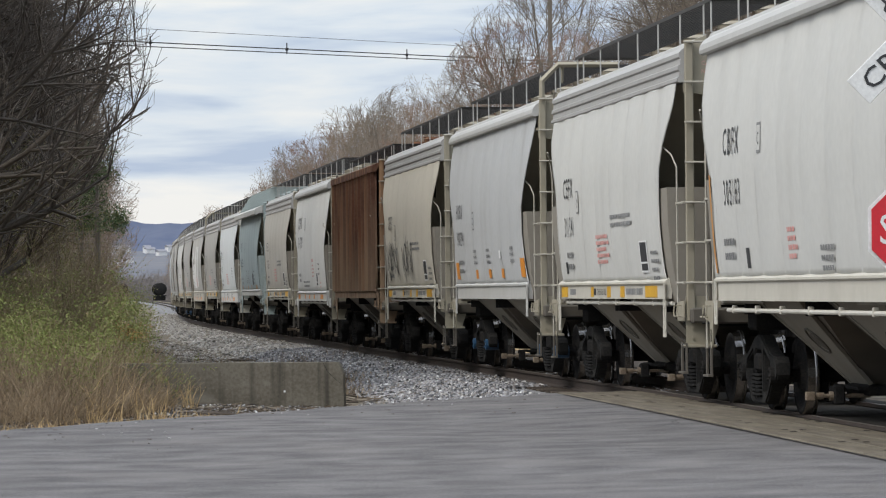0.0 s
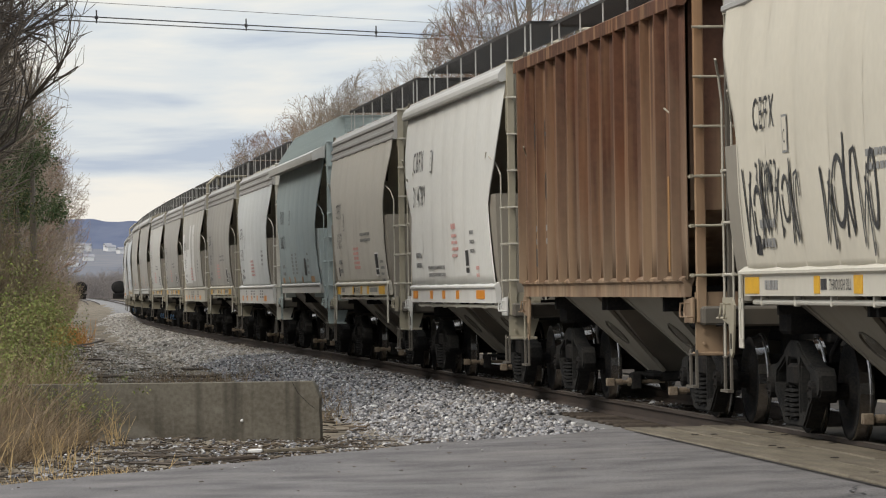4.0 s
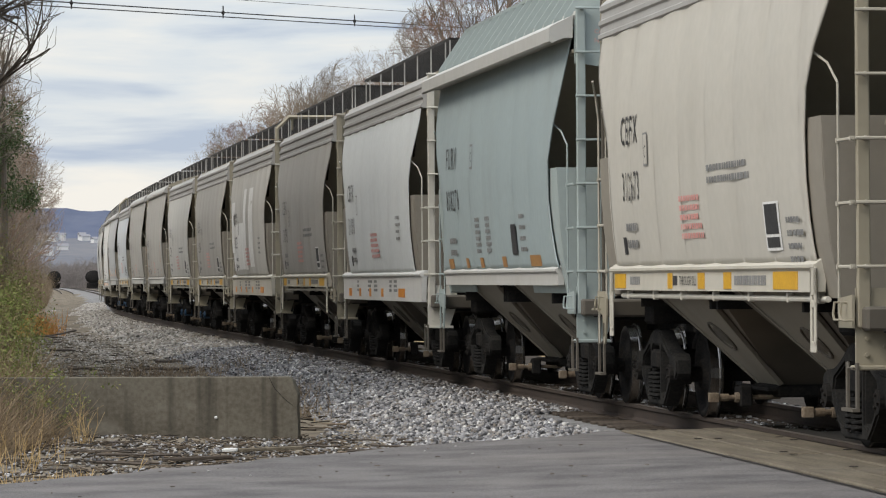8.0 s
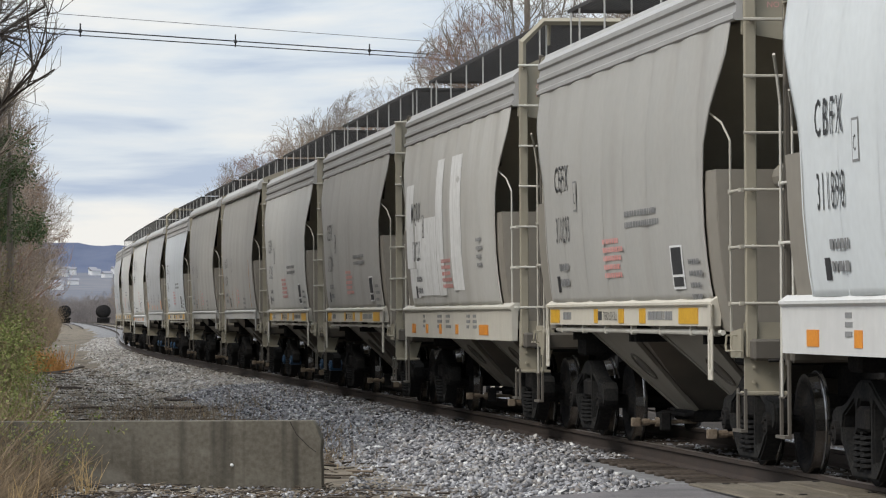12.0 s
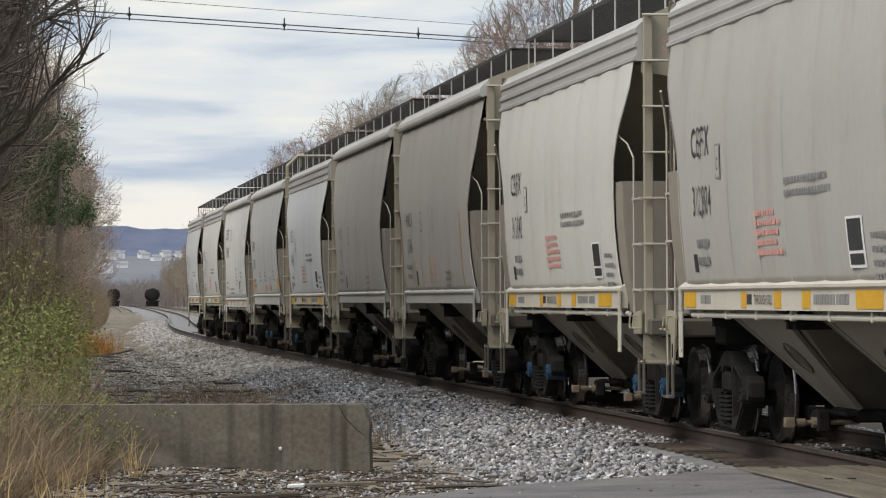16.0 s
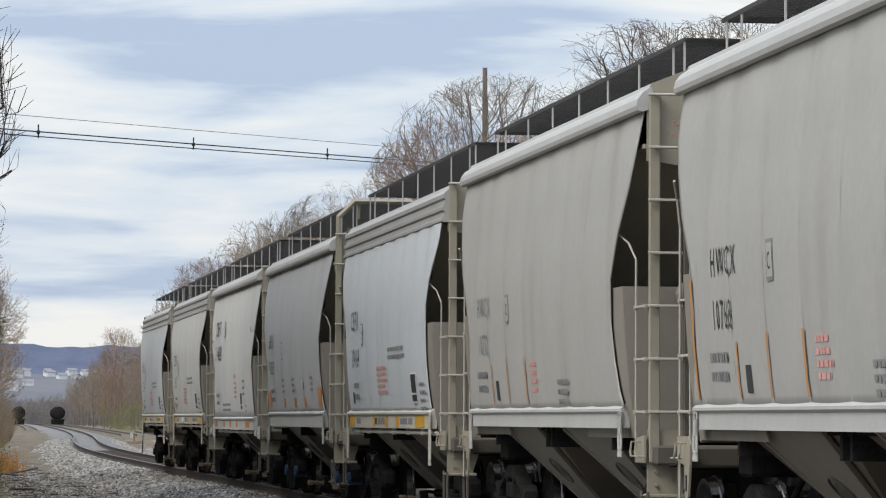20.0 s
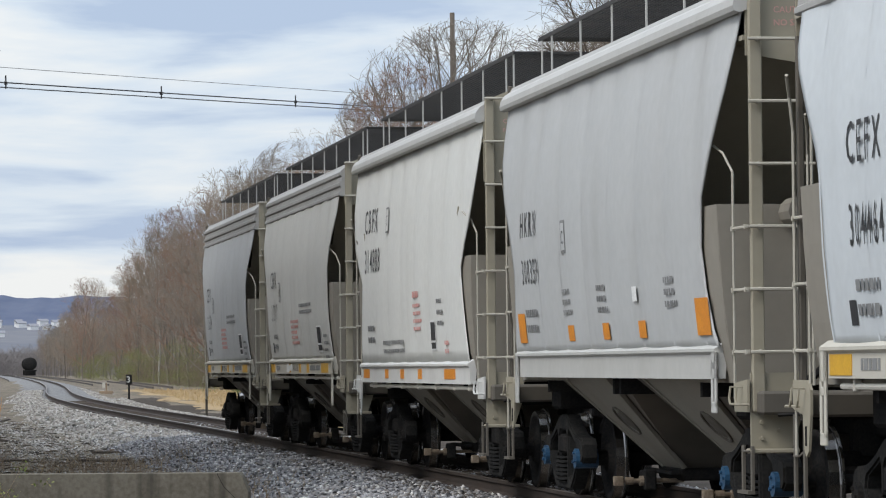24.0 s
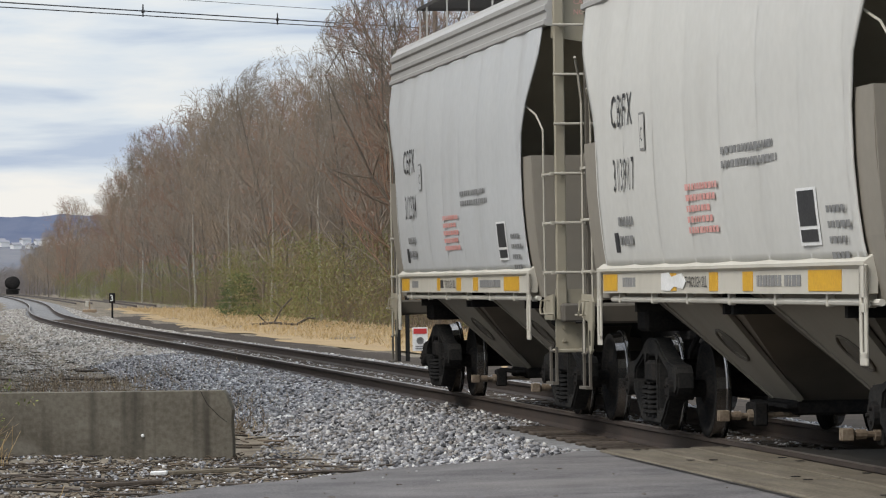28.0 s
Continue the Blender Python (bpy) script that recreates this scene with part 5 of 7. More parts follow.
def grow(rnd, height, radius, base, limbs, fans, twigs, tips, r=.16, twig_r=.008, lean=.04, rise=.12):
    """A bare broadleaf tree whose twigs end at a rounded, uneven crown: the trunk's sticks, and those of the crown."""
    trunk, crown = [], []
    zc, rz = height * (base + 1) / 2, height * (1 - base) / 2
    lobe = [rnd.uniform(.82, 1.06) for _ in range(8)]

    def inside(p):
        k = lobe[int((math.atan2(p.y, p.x) / 6.2832 + .5) * 7.99)]
        return (p.x * p.x + p.y * p.y) / (radius * k) ** 2 + ((p.z - zc) / (rz * (.9 + .1 * k))) ** 2 < 1

    def shoot(p, d, length, n, r0, wild, lift):
        out = []
        for k in range(n):
            d = (d + Vector((rnd.gauss(0, wild), rnd.gauss(0, wild), rnd.gauss(lift, wild * .8)))).normalized()
            q = p + d * (length / n)
            if not inside(q) and p.z > height * base:
                break
            ra, rb = r0 * (1 - .7 * k / n), r0 * (1 - .7 * (k + 1) / n)
            crown.append((*p, max(ra, twig_r), *q, max(rb, twig_r * .7)))
            p = q
            out.append((q, d, rb))
        return out

    def side(d, spread):
        v = Vector((rnd.gauss(0, 1), rnd.gauss(0, 1), rnd.gauss(.15, 1)))
        v = (v - d * v.dot(d)).normalized()
        a = rnd.uniform(.6, 1.2) * spread
        return (d * math.cos(a) + v * math.sin(a)).normalized()
    p, d = Vector((0, 0, -.2)), Vector((rnd.gauss(0, lean), rnd.gauss(0, lean), 1)).normalized()
    stem, n = [], 10
    for k in range(n):
        d = (d + Vector((rnd.gauss(0, .05), rnd.gauss(0, .05), .05))).normalized()
        q = p + d * (height * .94 / n)
        ra, rb = r * (1 - .9 * k / n), r * (1 - .9 * (k + 1) / n)
        trunk.append((*p, ra, *q, rb))
        p = q
        stem.append((q, d, rb))
    for k in range(limbs):
        h = base * .75 + (.96 - base * .75) * (k + rnd.random()) / limbs
        i = min(n - 1, max(1, int(h * n)))
        p0, r0 = stem[i - 1][0].lerp(stem[i][0], rnd.random()), stem[i][2]
        az, up = k * 2.4 + rnd.uniform(-.5, .5), .5 + 1.1 * h + rnd.uniform(-.2, .2)
        ln = radius * (1.35 - .6 * h) * rnd.uniform(.75, 1.15)
        l1 = shoot(p0, Vector((math.cos(az), math.sin(az), up)).normalized(), ln, 6, r0 * .6 + .012, .13, rise)
        for _ in range(fans if l1 else 0):
            pa, da, rr = l1[min(len(l1) - 1, int((.15 + .85 * rnd.random()) * len(l1)))]
            l2 = shoot(pa, side(da, .75), ln * rnd.uniform(.3, .55), 4, rr * .65 + .004, .14, rise * .6)
            for _ in range(twigs if l2 else 0):
                pb, db, rw = rnd.choice(l2)
                l3 = shoot(pb, side(db, .7), ln * rnd.uniform(.13, .26) + .15, 2, rw * .5 + .002, .12, .03)
                for _ in range(tips if l3 else 0):
                    pc, dc, _ = rnd.choice(l3)
                    shoot(pc, side(dc, .8), ln * rnd.uniform(.05, .11) + .1, 1, twig_r, .1, 0)
    return trunk, crown


TREES = {}


def tree_model(key, seed, bark, twig, label, *shape, **kw):
    trunk, crown = grow(random.Random(seed), *shape, **kw)
    TREES[key] = (tubes("trunk", trunk, 7), tubes("crown", crown, 3), bark, twig, label)


def plant(key, x, y, scale, turn, z=None, group="bare trees beside the track"):
    a, b, bark, twig, label = TREES[key]
    t = new("tree")
    tagged(t, label, "tree", group)
    t.matrix_basis = Matrix.Translation((x, y, float(ground_z(np.array(x), np.array(y))) if z is None else z)) @ Matrix.Rotation(turn, 4, "Z") @ Matrix.Scale(scale, 4)
    part("trunk", a, bark, t)
    part("crown", b, twig, t)
    return t


# the models: height, crown radius, crown base, limbs, fans, twigs, tips
for k in range(3):
    tree_model("near%d" % k, 11 + k, M_LIMB, (M_TWIG, M_TANTWIG, M_TWIG)[k], "tall bare tree with fine grey-brown twigs", 13, 4.2, .10, 22, 8, 7, 3, twig_r=.006, r=.17)
for k in range(2):
    tree_model("limb%d" % k, 95 + k, M_LIMB, M_LIMB, "dark bare tree with long low limbs", 13, 5.0, .12, 20, 9, 7, 3, twig_r=.0075, r=.2, rise=.05)
for k in range(4):
    tree_model("wood%d" % k, 31 + k, M_BARK, (M_FARTWIG, M_TANTWIG)[k % 2], "bare grey-brown woodland tree", 18, 4.8, .16, 20, 8, 7, 2, twig_r=.009, r=.13)
for k in range(4):
    tree_model("far%d" % k, 81 + k, M_BARK, (M_FARTWIG, M_REDTWIG, M_TANTWIG)[k % 3], "bare woodland tree further along the line", 18, 5.0, .12, 17, 7, 6, 1, twig_r=.014, r=.13)
for k in range(2):
    tree_model("red%d" % k, 51 + k, M_BARK, M_REDTWIG, "bare tree with reddish budding twigs", 18, 5.0, .16, 20, 8, 7, 2, twig_r=.010, r=.13)
tree_model("birch0", 61, M_PALEBARK, M_FARTWIG, "slim pale-barked bare tree", 18, 2.6, .45, 14, 6, 6, 2, twig_r=.010, r=.13)
for k in range(2):
    tree_model("broad%d" % k, 71 + k, M_BARK, (M_TWIG, M_FARTWIG)[k], "broad bare tree with spreading dark limbs", 16, 6.2, .28, 18, 9, 8, 3, twig_r=.0075, r=.26)


tree_model("upright0", 77, M_BARK, M_FARTWIG, "tall upright bare tree with pale ascending limbs", 17, 7.4, .14, 20, 8, 7, 2, twig_r=.0085, r=.2, rise=.24)


def wood_top(s):
    """How high the wood beyond the track stands, along the line."""
    return float(np.interp(s, [90, 120, 145, 160, 200, 260, 350, 500, 600, 700, 1050], [15.5, 16, 16.2, 17.6, 17.6, 19, 21.7, 23.8, 23.2, 17.5, 12]))


def build_woods():
    rnd = random.Random(5)
    # far side of the track: a wood edge about 17 m from the line, several rows deep
    s = 100.0
    while s < 640:
        for row in range(4 if s < 260 else 3):
            d = -(17 + row * 5.5 + rnd.uniform(-2, 2))
            ss = s + rnd.uniform(-3, 3)
            x, y, _ = beside(ss, d)
            if s < 150:
                if row > 1 or rnd.random() < .25:
                    continue
                key, model = rnd.choice(["broad0", "broad1"]), 16
            elif s < 270 and row < 2:
                key, model = rnd.choice(["wood0", "wood1", "wood2", "wood3", "red0", "red1"]), 18
            else:
                key, model = rnd.choice(["far0", "far1", "far2", "far3"]), 18
            plant(key, x, y, wood_top(ss) / model * rnd.uniform(.74, 1.0), rnd.uniform(0, 6.28), z=-.6)
        s += 5.2 if s < 150 else 6.6 if s < 270 else 4 + s * .02
    s = 640.0
    while s < 1045:
        for row in range(3):
            x, y, _ = beside(s + rnd.uniform(-6, 6), -(11 + row * 7 + rnd.uniform(-1.5, 2)))
            plant(rnd.choice(["far0", "far1", "far2", "far3"]), x, y, wood_top(s) / 18 * rnd.uniform(.75, 1), rnd.uniform(0, 6.28), z=-.6)
        s += 15
    for s, d, size in ((440, -14.6, 1.05), (268, -14.5, .9), (226, -15.0, .85), (192, -15.5, .8), (330, -15.0, .95)):
        x, y, _ = beside(s, d)
        plant("birch0", x, y, size, s, z=-.6)
    for s, d, key, size in ((410, -15.5, "red0", 1.15), (160, -18.8, "upright0", 1.1), (182, -28, "upright0", 1.2)):
        x, y, _ = beside(s, d)
        plant(key, x, y, size, s, z=-.6)
    # near side: a narrow belt of trees along the track, drawing closer to it further on
    s = 34.0
    while s < 330:
        edge = float(np.interp(s, [30, 60, 110, 200, 330], [7.6, 6.9, 5.6, 4.7, 6.0]))
        for row in range(2 if s > 130 else 3 if s > 60 else 4):
            near = s < 95 and row < 3
            size = rnd.uniform(.9, 1.2) if near else rnd.uniform(.6, .8)
            key = rnd.choice(["near0", "near1", "near2"] + (["limb0", "limb1"] if row else [])) if near else rnd.choice(["wood0", "wood1", "wood2", "red0"] if s < 150 and row < 2 else ["far0", "far1", "far2", "far3"])
            d = edge + (2.95 if near and s < 62 else 3.9 if near else 3.4) * size + row * 2.4 + rnd.uniform(-.3, 1.0)
            x, y, _ = beside(s + rnd.uniform(-2, 2), d)
            plant(key, x, y, size, rnd.uniform(0, 6.28), z=-.4)
        s += 4.2 + s * .024


build_woods()
for x, y, size, turn in ((-11.6, 50, 1.0, .6), (-12.5, 57, 1.1, 2.3), (-10.7, 45.5, .9, 4.1), (-14.4, 65, 1.2, 5.2), (-15.4, 75, 1.2, 1.4), (-13.6, 48, 1.1, 3.3), (-15.0, 55, 1.25, .2), (-16.5, 61, 1.3, 2.9)):
    plant("limb%d" % (int(y) % 2), x, y, size, turn, z=-.4)


def stems(name, count, area, hmin, hmax, r, material, label, category, seed, forks=2, lean=.25, zfun=None):
    """A thicket as one object: thin leaning stems with forks. area(rnd) gives x, y."""
    rnd = random.Random(seed)
    segs = []
    for _ in range(count):
        x, y = area(rnd)
        z = -.5 if zfun is None else zfun(x, y)
        h = rnd.uniform(hmin, hmax) * rnd.uniform(.5, 1)
        p = Vector((x, y, z - .05))
        d = Vector((rnd.gauss(0, lean), rnd.gauss(0, lean), 1)).normalized()
        q = p + d * h * .55
        e = q + (d + Vector((rnd.gauss(0, .3), rnd.gauss(0, .3), 0))).normalized() * h * .45
        segs += [(*p, r, *q, r * .8), (*q, r * .8, *e, r * .4)]
        for k in range(forks):
            w = p.lerp(q, rnd.uniform(.3, 1))
            g = w + (d + Vector((rnd.gauss(0, .6), rnd.gauss(0, .6), .1))).normalized() * h * rnd.uniform(.2, .5)
            segs.append((*w, r * .6, *g, r * .35))
    ob = part(name, tubes(name, segs, 3), material)
    return tagged(ob, label, category, kind="stuff")


def leaf_cloud(name, clumps, leaves, size, material, label, category, seed, kind="stuff", parent=None):
    """Many small leaves in uneven clumps; clumps: (x, y, z, rx, ry, rz)."""
    rng = np.random.default_rng(seed)
    allv = []
    for (x, y, z, rx, ry, rz) in clumps:
        n = max(8, int(leaves * rx * rz))
        g = rng.normal(size=(n, 3))
        g *= (rng.random((n, 1)) ** .5) / np.maximum(np.linalg.norm(g, axis=1, keepdims=True), .4)
        c = np.array([x, y, z]) + g * np.array([rx, ry, rz])
        a, b = rng.normal(size=(n, 3)), rng.normal(size=(n, 3))
        a /= np.linalg.norm(a, axis=1, keepdims=True)
        b = np.cross(a, b)
        b /= np.maximum(np.linalg.norm(b, axis=1, keepdims=True), 1e-6)
        s = size * rng.uniform(.5, 1.3, (n, 1))
        allv.append(np.stack([c - a * s, c + b * s * .45, c + a * s, c - b * s * .45], 1))
    v = np.concatenate(allv).reshape(-1, 3)
    f = np.arange(len(v)).reshape(-1, 4)
    ob = part(name, quad_mesh(name, v, f), material, parent)
    return tagged(ob, label, category, kind=kind) if parent is None else ob


def gz(x, y):
    return float(ground_z(np.array(float(x)), np.array(float(y))))


def build_undergrowth():
    def right_edge(rnd):
        s = 96 + rnd.random() ** 1.3 * 500
        return beside(s, -(15.5 + rnd.random() ** 1.6 * 22))[:2]
    stems("wood_undergrowth", 15000, right_edge, 1.0, 6.0, .013, M_UNDER, "tangle of bare brown undergrowth stems", "undergrowth", 1, 4, .3, lambda x, y: -.6)

    def left_edge(rnd):
        s = 36 + rnd.random() ** 1.4 * 270
        return beside(s, float(np.interp(s, [30, 60, 110, 200, 330], [8.4, 7.5, 6.0, 4.9, 6.3])) + rnd.random() ** 1.5 * 9)[:2]
    stems("trackside_thicket", 13000, left_edge, .8, 4.2, .007, M_BRUSH, "dense bare brown thicket beside the track", "thicket", 2, 5, .16, gz)

    def bank(rnd):
        y = rnd.uniform(32, 48)
        return -5.7 - rnd.random() ** 1.3 * 7 - max(0, y - 40) * .14, y
    stems("bramble_bank", 6000, bank, .4, 1.8, .0058, M_BRAMBLE, "brown bramble and weed stems on the bank", "brambles", 3, 4, .6, gz)

    def front(rnd):
        y = rnd.uniform(28.5, 39)
        return -4.95 - rnd.random() ** 1.2 * 4.5 - max(0, 33 - y) * .12, y
    stems("front_brambles", 4600, front, .2, 1.25, .0042, M_BRAMBLE, "tangled brown brambles round the wall's end", "brambles", 17, 4, .8, gz)

    def dead(rnd):
        while True:
            y = 20 + rnd.random() * 10.5
            x = float(np.interp(y, EDGE_Y, EDGE_X)) - .12 - rnd.random() ** 1.2 * 2.4
            if x / (y + 4.1) < -.102 + rnd.gauss(0, .005):
                return x, y + rnd.uniform(-.2, .4)
    stems("dead_grass_verge", 30000, dead, .05, .26, .0048, M_STRAW, "straw-coloured dead grass along the road edge", "dead grass", 4, 1, 1.1, gz)

    def tufts(rnd):
        cx, cy, r = rnd.choice([(-4.5, 33, .3), (-5.0, 34.2, .4), (-4.5, 31.2, .3), (-5.3, 32.5, .4), (-4.55, 37.5, .12), (-5.1, 30.2, .3)])
        return rnd.gauss(cx, r * .5), rnd.gauss(cy, r * .5)
    stems("tall_straw_tuft", 90, tufts, .3, .95, .0045, M_STRAW, "tall bent tufts of straw-coloured grass", "dead grass", 5, 1, .25, gz)

    def weeds(rnd):
        cx, cy, r = rnd.choice([(-4.4, 43, .5), (-5.2, 46, .7), (-4.9, 50, .8), (-5.6, 55, .9), (-3.2, 47, .4), (-4.2, 45, .8), (-3.8, 52, .6), (-6.1, 60, .9), (-6.6, 68, 1.0), (-5.2, 44, .6), (-5.6, 49, .7)])
        return rnd.gauss(cx, r), rnd.gauss(cy, r * 1.6)
    stems("dry_weed_patch", 3400, weeds, .10, .6, .005, M_BRUSH, "low brown weed stalks in the gravel", "weeds", 15, 2, .4, gz)
    stems("pale_grass_patch", 500, weeds, .08, .35, .005, M_STRAW, "thin pale grass in the gravel", "dead grass", 16, 1, .5, gz)

    def sedge(rnd):
        x, y, _ = beside(108, 5.75)
        return rnd.gauss(x, .42), rnd.gauss(y, 1.6)
    stems("orange_sedge_tuft", 1500, sedge, .35, 1.15, .010, mat("orange_sedge", (.50, .25, .07), (.36, .17, .05), rough=.95), "orange-brown clump of dry sedge", "dead grass", 6, 1, .3, gz)

    def strip_right(rnd):
        s = 70 + rnd.random() ** 1.4 * 260
        return beside(s, -(7.5 + rnd.random() * 8))[:2]
    cl = []
    for s0, h, n in ((150, 3.6, 40), (178, 4.4, 60), (196, 4.0, 50), (216, 3.0, 30)):
        x0, y0, _ = beside(s0, -14.3)
        for _ in range(n):
            u = random.Random(s0 * 100 + len(cl))
            cl.append((x0 + u.gauss(0, 1.6), y0 + u.gauss(0, 4), -.4 + u.random() * h, u.uniform(.5, 1.1), u.uniform(.6, 1.5), u.uniform(.4, .9)))
    leaf_cloud("willow_thicket", cl, 260, .045, M_BUD, "yellow-green budding willow scrub before the wood", "shrubs", 19)
    stems("dry_grass_strip", 9000, strip_right, .12, .5, .012, M_STRAW, "tan dry grass strip below the wood", "dead grass", 7, 1, .5, gz)

    rnd = random.Random(9)
    cl = []
    for _ in range(420):
        y = rnd.uniform(36, 50)
        x = -5.75 - rnd.random() ** 1.3 * 5.0 - max(0, y - 42) * .14
        h = rnd.uniform(.1, 2.3) * rnd.uniform(.5, 1)
        cl.append((x, y, gz(x, y) + h, rnd.uniform(.2, .55), rnd.uniform(.2, .5), rnd.uniform(.15, .45)))
    for _ in range(190):
        y = rnd.uniform(31.5, 39)
        x = -5.5 - rnd.random() ** .9 * 4.5
        cl.append((x, y, gz(x, y) + rnd.uniform(.1, 1.0 + .25 * (-5.5 - x)), rnd.uniform(.15, .4), rnd.uniform(.2, .5), rnd.uniform(.12, .35)))
    for k in range(34):
        cl.append((-5.05 + rnd.gauss(0, .26), 38.2 + rnd.gauss(0, .3), -.2 + rnd.random() * .6, .14, .15, .11))
    leaf_cloud("leafing_shrub_bank", cl, 1600, .020, M_LEAF, "fresh green leafing shrubs on the bank", "shrubs", 10)
    cl = []
    for _ in range(1500):
        s = 36 + rnd.random() ** 1.3 * 150
        d = float(np.interp(s, [30, 60, 110, 200], [7.4, 6.9, 5.9, 5.2])) + rnd.random() * 4.5
        x, y, _ = beside(s, d)
        cl.append((x, y, gz(x, y) + .2 + rnd.random() ** 1.4 * min(5.5, (d - 5.0) * 1.1), rnd.uniform(.3, .8), rnd.uniform(.4, 1.2), rnd.uniform(.25, .8)))
    leaf_cloud("budding_trackside_shrub", cl, 330, .021, M_BUD, "olive and green budding shrubs along the tree belt", "shrubs", 11)
    cl = []
    for _ in range(620):
        s = 110 + rnd.random() ** 1.1 * 620
        if noise.noise(Vector((s * .035, 0, 3.3))) < -.22 + .3 * rnd.random():
            continue
        x, y, _ = beside(s, -rnd.uniform(12.5, 17.5) + 2.5 * min(1, max(0, (s - 300) / 300)))
        cl.append((x, y, -.5 + rnd.random() ** 1.3 * 4.4, rnd.uniform(.6, 1.7), rnd.uniform(1, 3), rnd.uniform(.4, 1.1)))
    leaf_cloud("green_wood_edge", cl, 240, .055, M_WOODLEAF, "young green shrubs at the foot of the wood", "shrubs", 12)


build_undergrowth()


def build_grass_field():
    """The tan mown strip and the dark cinder path beyond the track."""
    straw = mat("matted_dry_grass", (.36, .265, .15), (.27, .20, .12), rough=.95, scale=(.3, .3, .3), fine=8, bump=.8, bump_scale=6, stain=((.17, .15, .09), .7, (.12, .12, .12), .52), spec=.03)
    cinder = mat("black_cinder_path", (.045, .038, .032), (.075, .064, .054), rough=.95, scale=(.8, .8, .8), fine=12, bump=.8, bump_scale=9, spec=.03)
    # Third strip is added dark ground, so gaps under the cars look dark.
    for nm, mm, d0, d1, s0, s1, lab, z in (("grass_strip", straw, -6.4, -18, 30, 330, "matted tan dry grass strip before the wood", .03), ("cinder_path", cinder, -3.7, -6.2, 30, 260, "dark cinder track path along the ballast", .025), ("under_car_dark_ground", cinder, -6.0, -16, 8, 66, "dark ground added beyond the track for the gaps under cars", .06)):
        ss = np.arange(s0, s1, 2.5)
        v, f, n = [], [], 9
        for s in ss:
            for k in range(n):
                wob = .5 * math.sin(s * .13 + k) + .25 * math.sin(s * .41) if k in (0, n - 1) else 0
                x, y, _ = beside(s, d0 + (d1 - d0) * k / (n - 1) + wob)
                v.append((x, y, gz(x, y) + z))
        for i in range(len(ss) - 1):
            for k in range(n - 1):
                a = i * n + k
                f.append((a, a + 1, a + n + 1, a + n))
        tagged(part(nm, raw_mesh(nm, v, f), mm), lab, "ground", kind="structure")


build_grass_field()


def conifer(x, y, height, width, seed, low=.12, high=1.0, count=70):
    t = new("tree")
    tagged(t, "green conifer among bare trees", "tree")
    t.matrix_basis = Matrix.Translation((x, y, gz(x, y)))
    bm = bmesh.new()
    tube(bm, (0, 0, -.2), (0, 0, height * .9), .16, .03, 8)
    part("trunk", bm, M_BARK, t)
    rnd = random.Random(seed)
    cl = []
    for k in range(count):
        h = rnd.uniform(low, high)
        r = width * (1.03 - h) ** .8 * rnd.uniform(.5, 1)
        a = rnd.uniform(0, 6.28)
        cl.append((r * math.cos(a) * .8, r * math.sin(a) * .8, h * height, width * rnd.uniform(.18, .34), width * .28, height * rnd.uniform(.03, .06)))
    leaf_cloud("crown", cl, 1200, .05, M_PINE, "", "", seed, parent=t)


conifer(*beside(97, 6.6)[:2], 10.0, 1.7, 3, .42, .72, 24)
conifer(*beside(108, 7.0)[:2], 11.0, 1.8, 4, .40, .70, 24)
conifer(-13.7, 247, 3.0, 2.3, 6, .02, .95, 130)
conifer(*beside(84, 8.2)[:2], 10.0, 1.6, 5, .45, .75, 18)


# ---- concrete wall, litter ----
def build_wall():
    wall = new("concrete_wall")
    tagged(wall, "low stained concrete retaining wall in weeds", "wall")
    wall.matrix_basis = pose(-2.26, 39.5, -.55, 0, 0, 176.5)
    bm = bmesh.new()
    prism(bm, [(.0, .0), (6.5, .0), (6.5, .805), (.10, .805), (.06, .755), (.035, .68), (.0, .60), (.012, .45), (.0, .30)], 1, -.02, .22)
    bmesh.ops.bevel(bm, geom=tidy(bm).edges[:], offset=.006, segments=1, affect="EDGES")
    part("wall_body", bm, M_CONCRETE, wall)
    bm = bmesh.new()
    pipe(bm, [(.34, .224, .80), (.27, .224, .66), (.13, .224, .52), (.06, .224, .47)], .003, 5)
    part("edge_crack", bm, M_DARK, wall, "dark crack by the chipped end")
    bm = bmesh.new()
    bmesh.ops.create_icosphere(bm, subdivisions=1, radius=.022, matrix=Matrix.Translation((.97, .225, .33)))
    part("white_spot", bm, M_WHITEINK, wall, "small white paint spot")


build_wall()


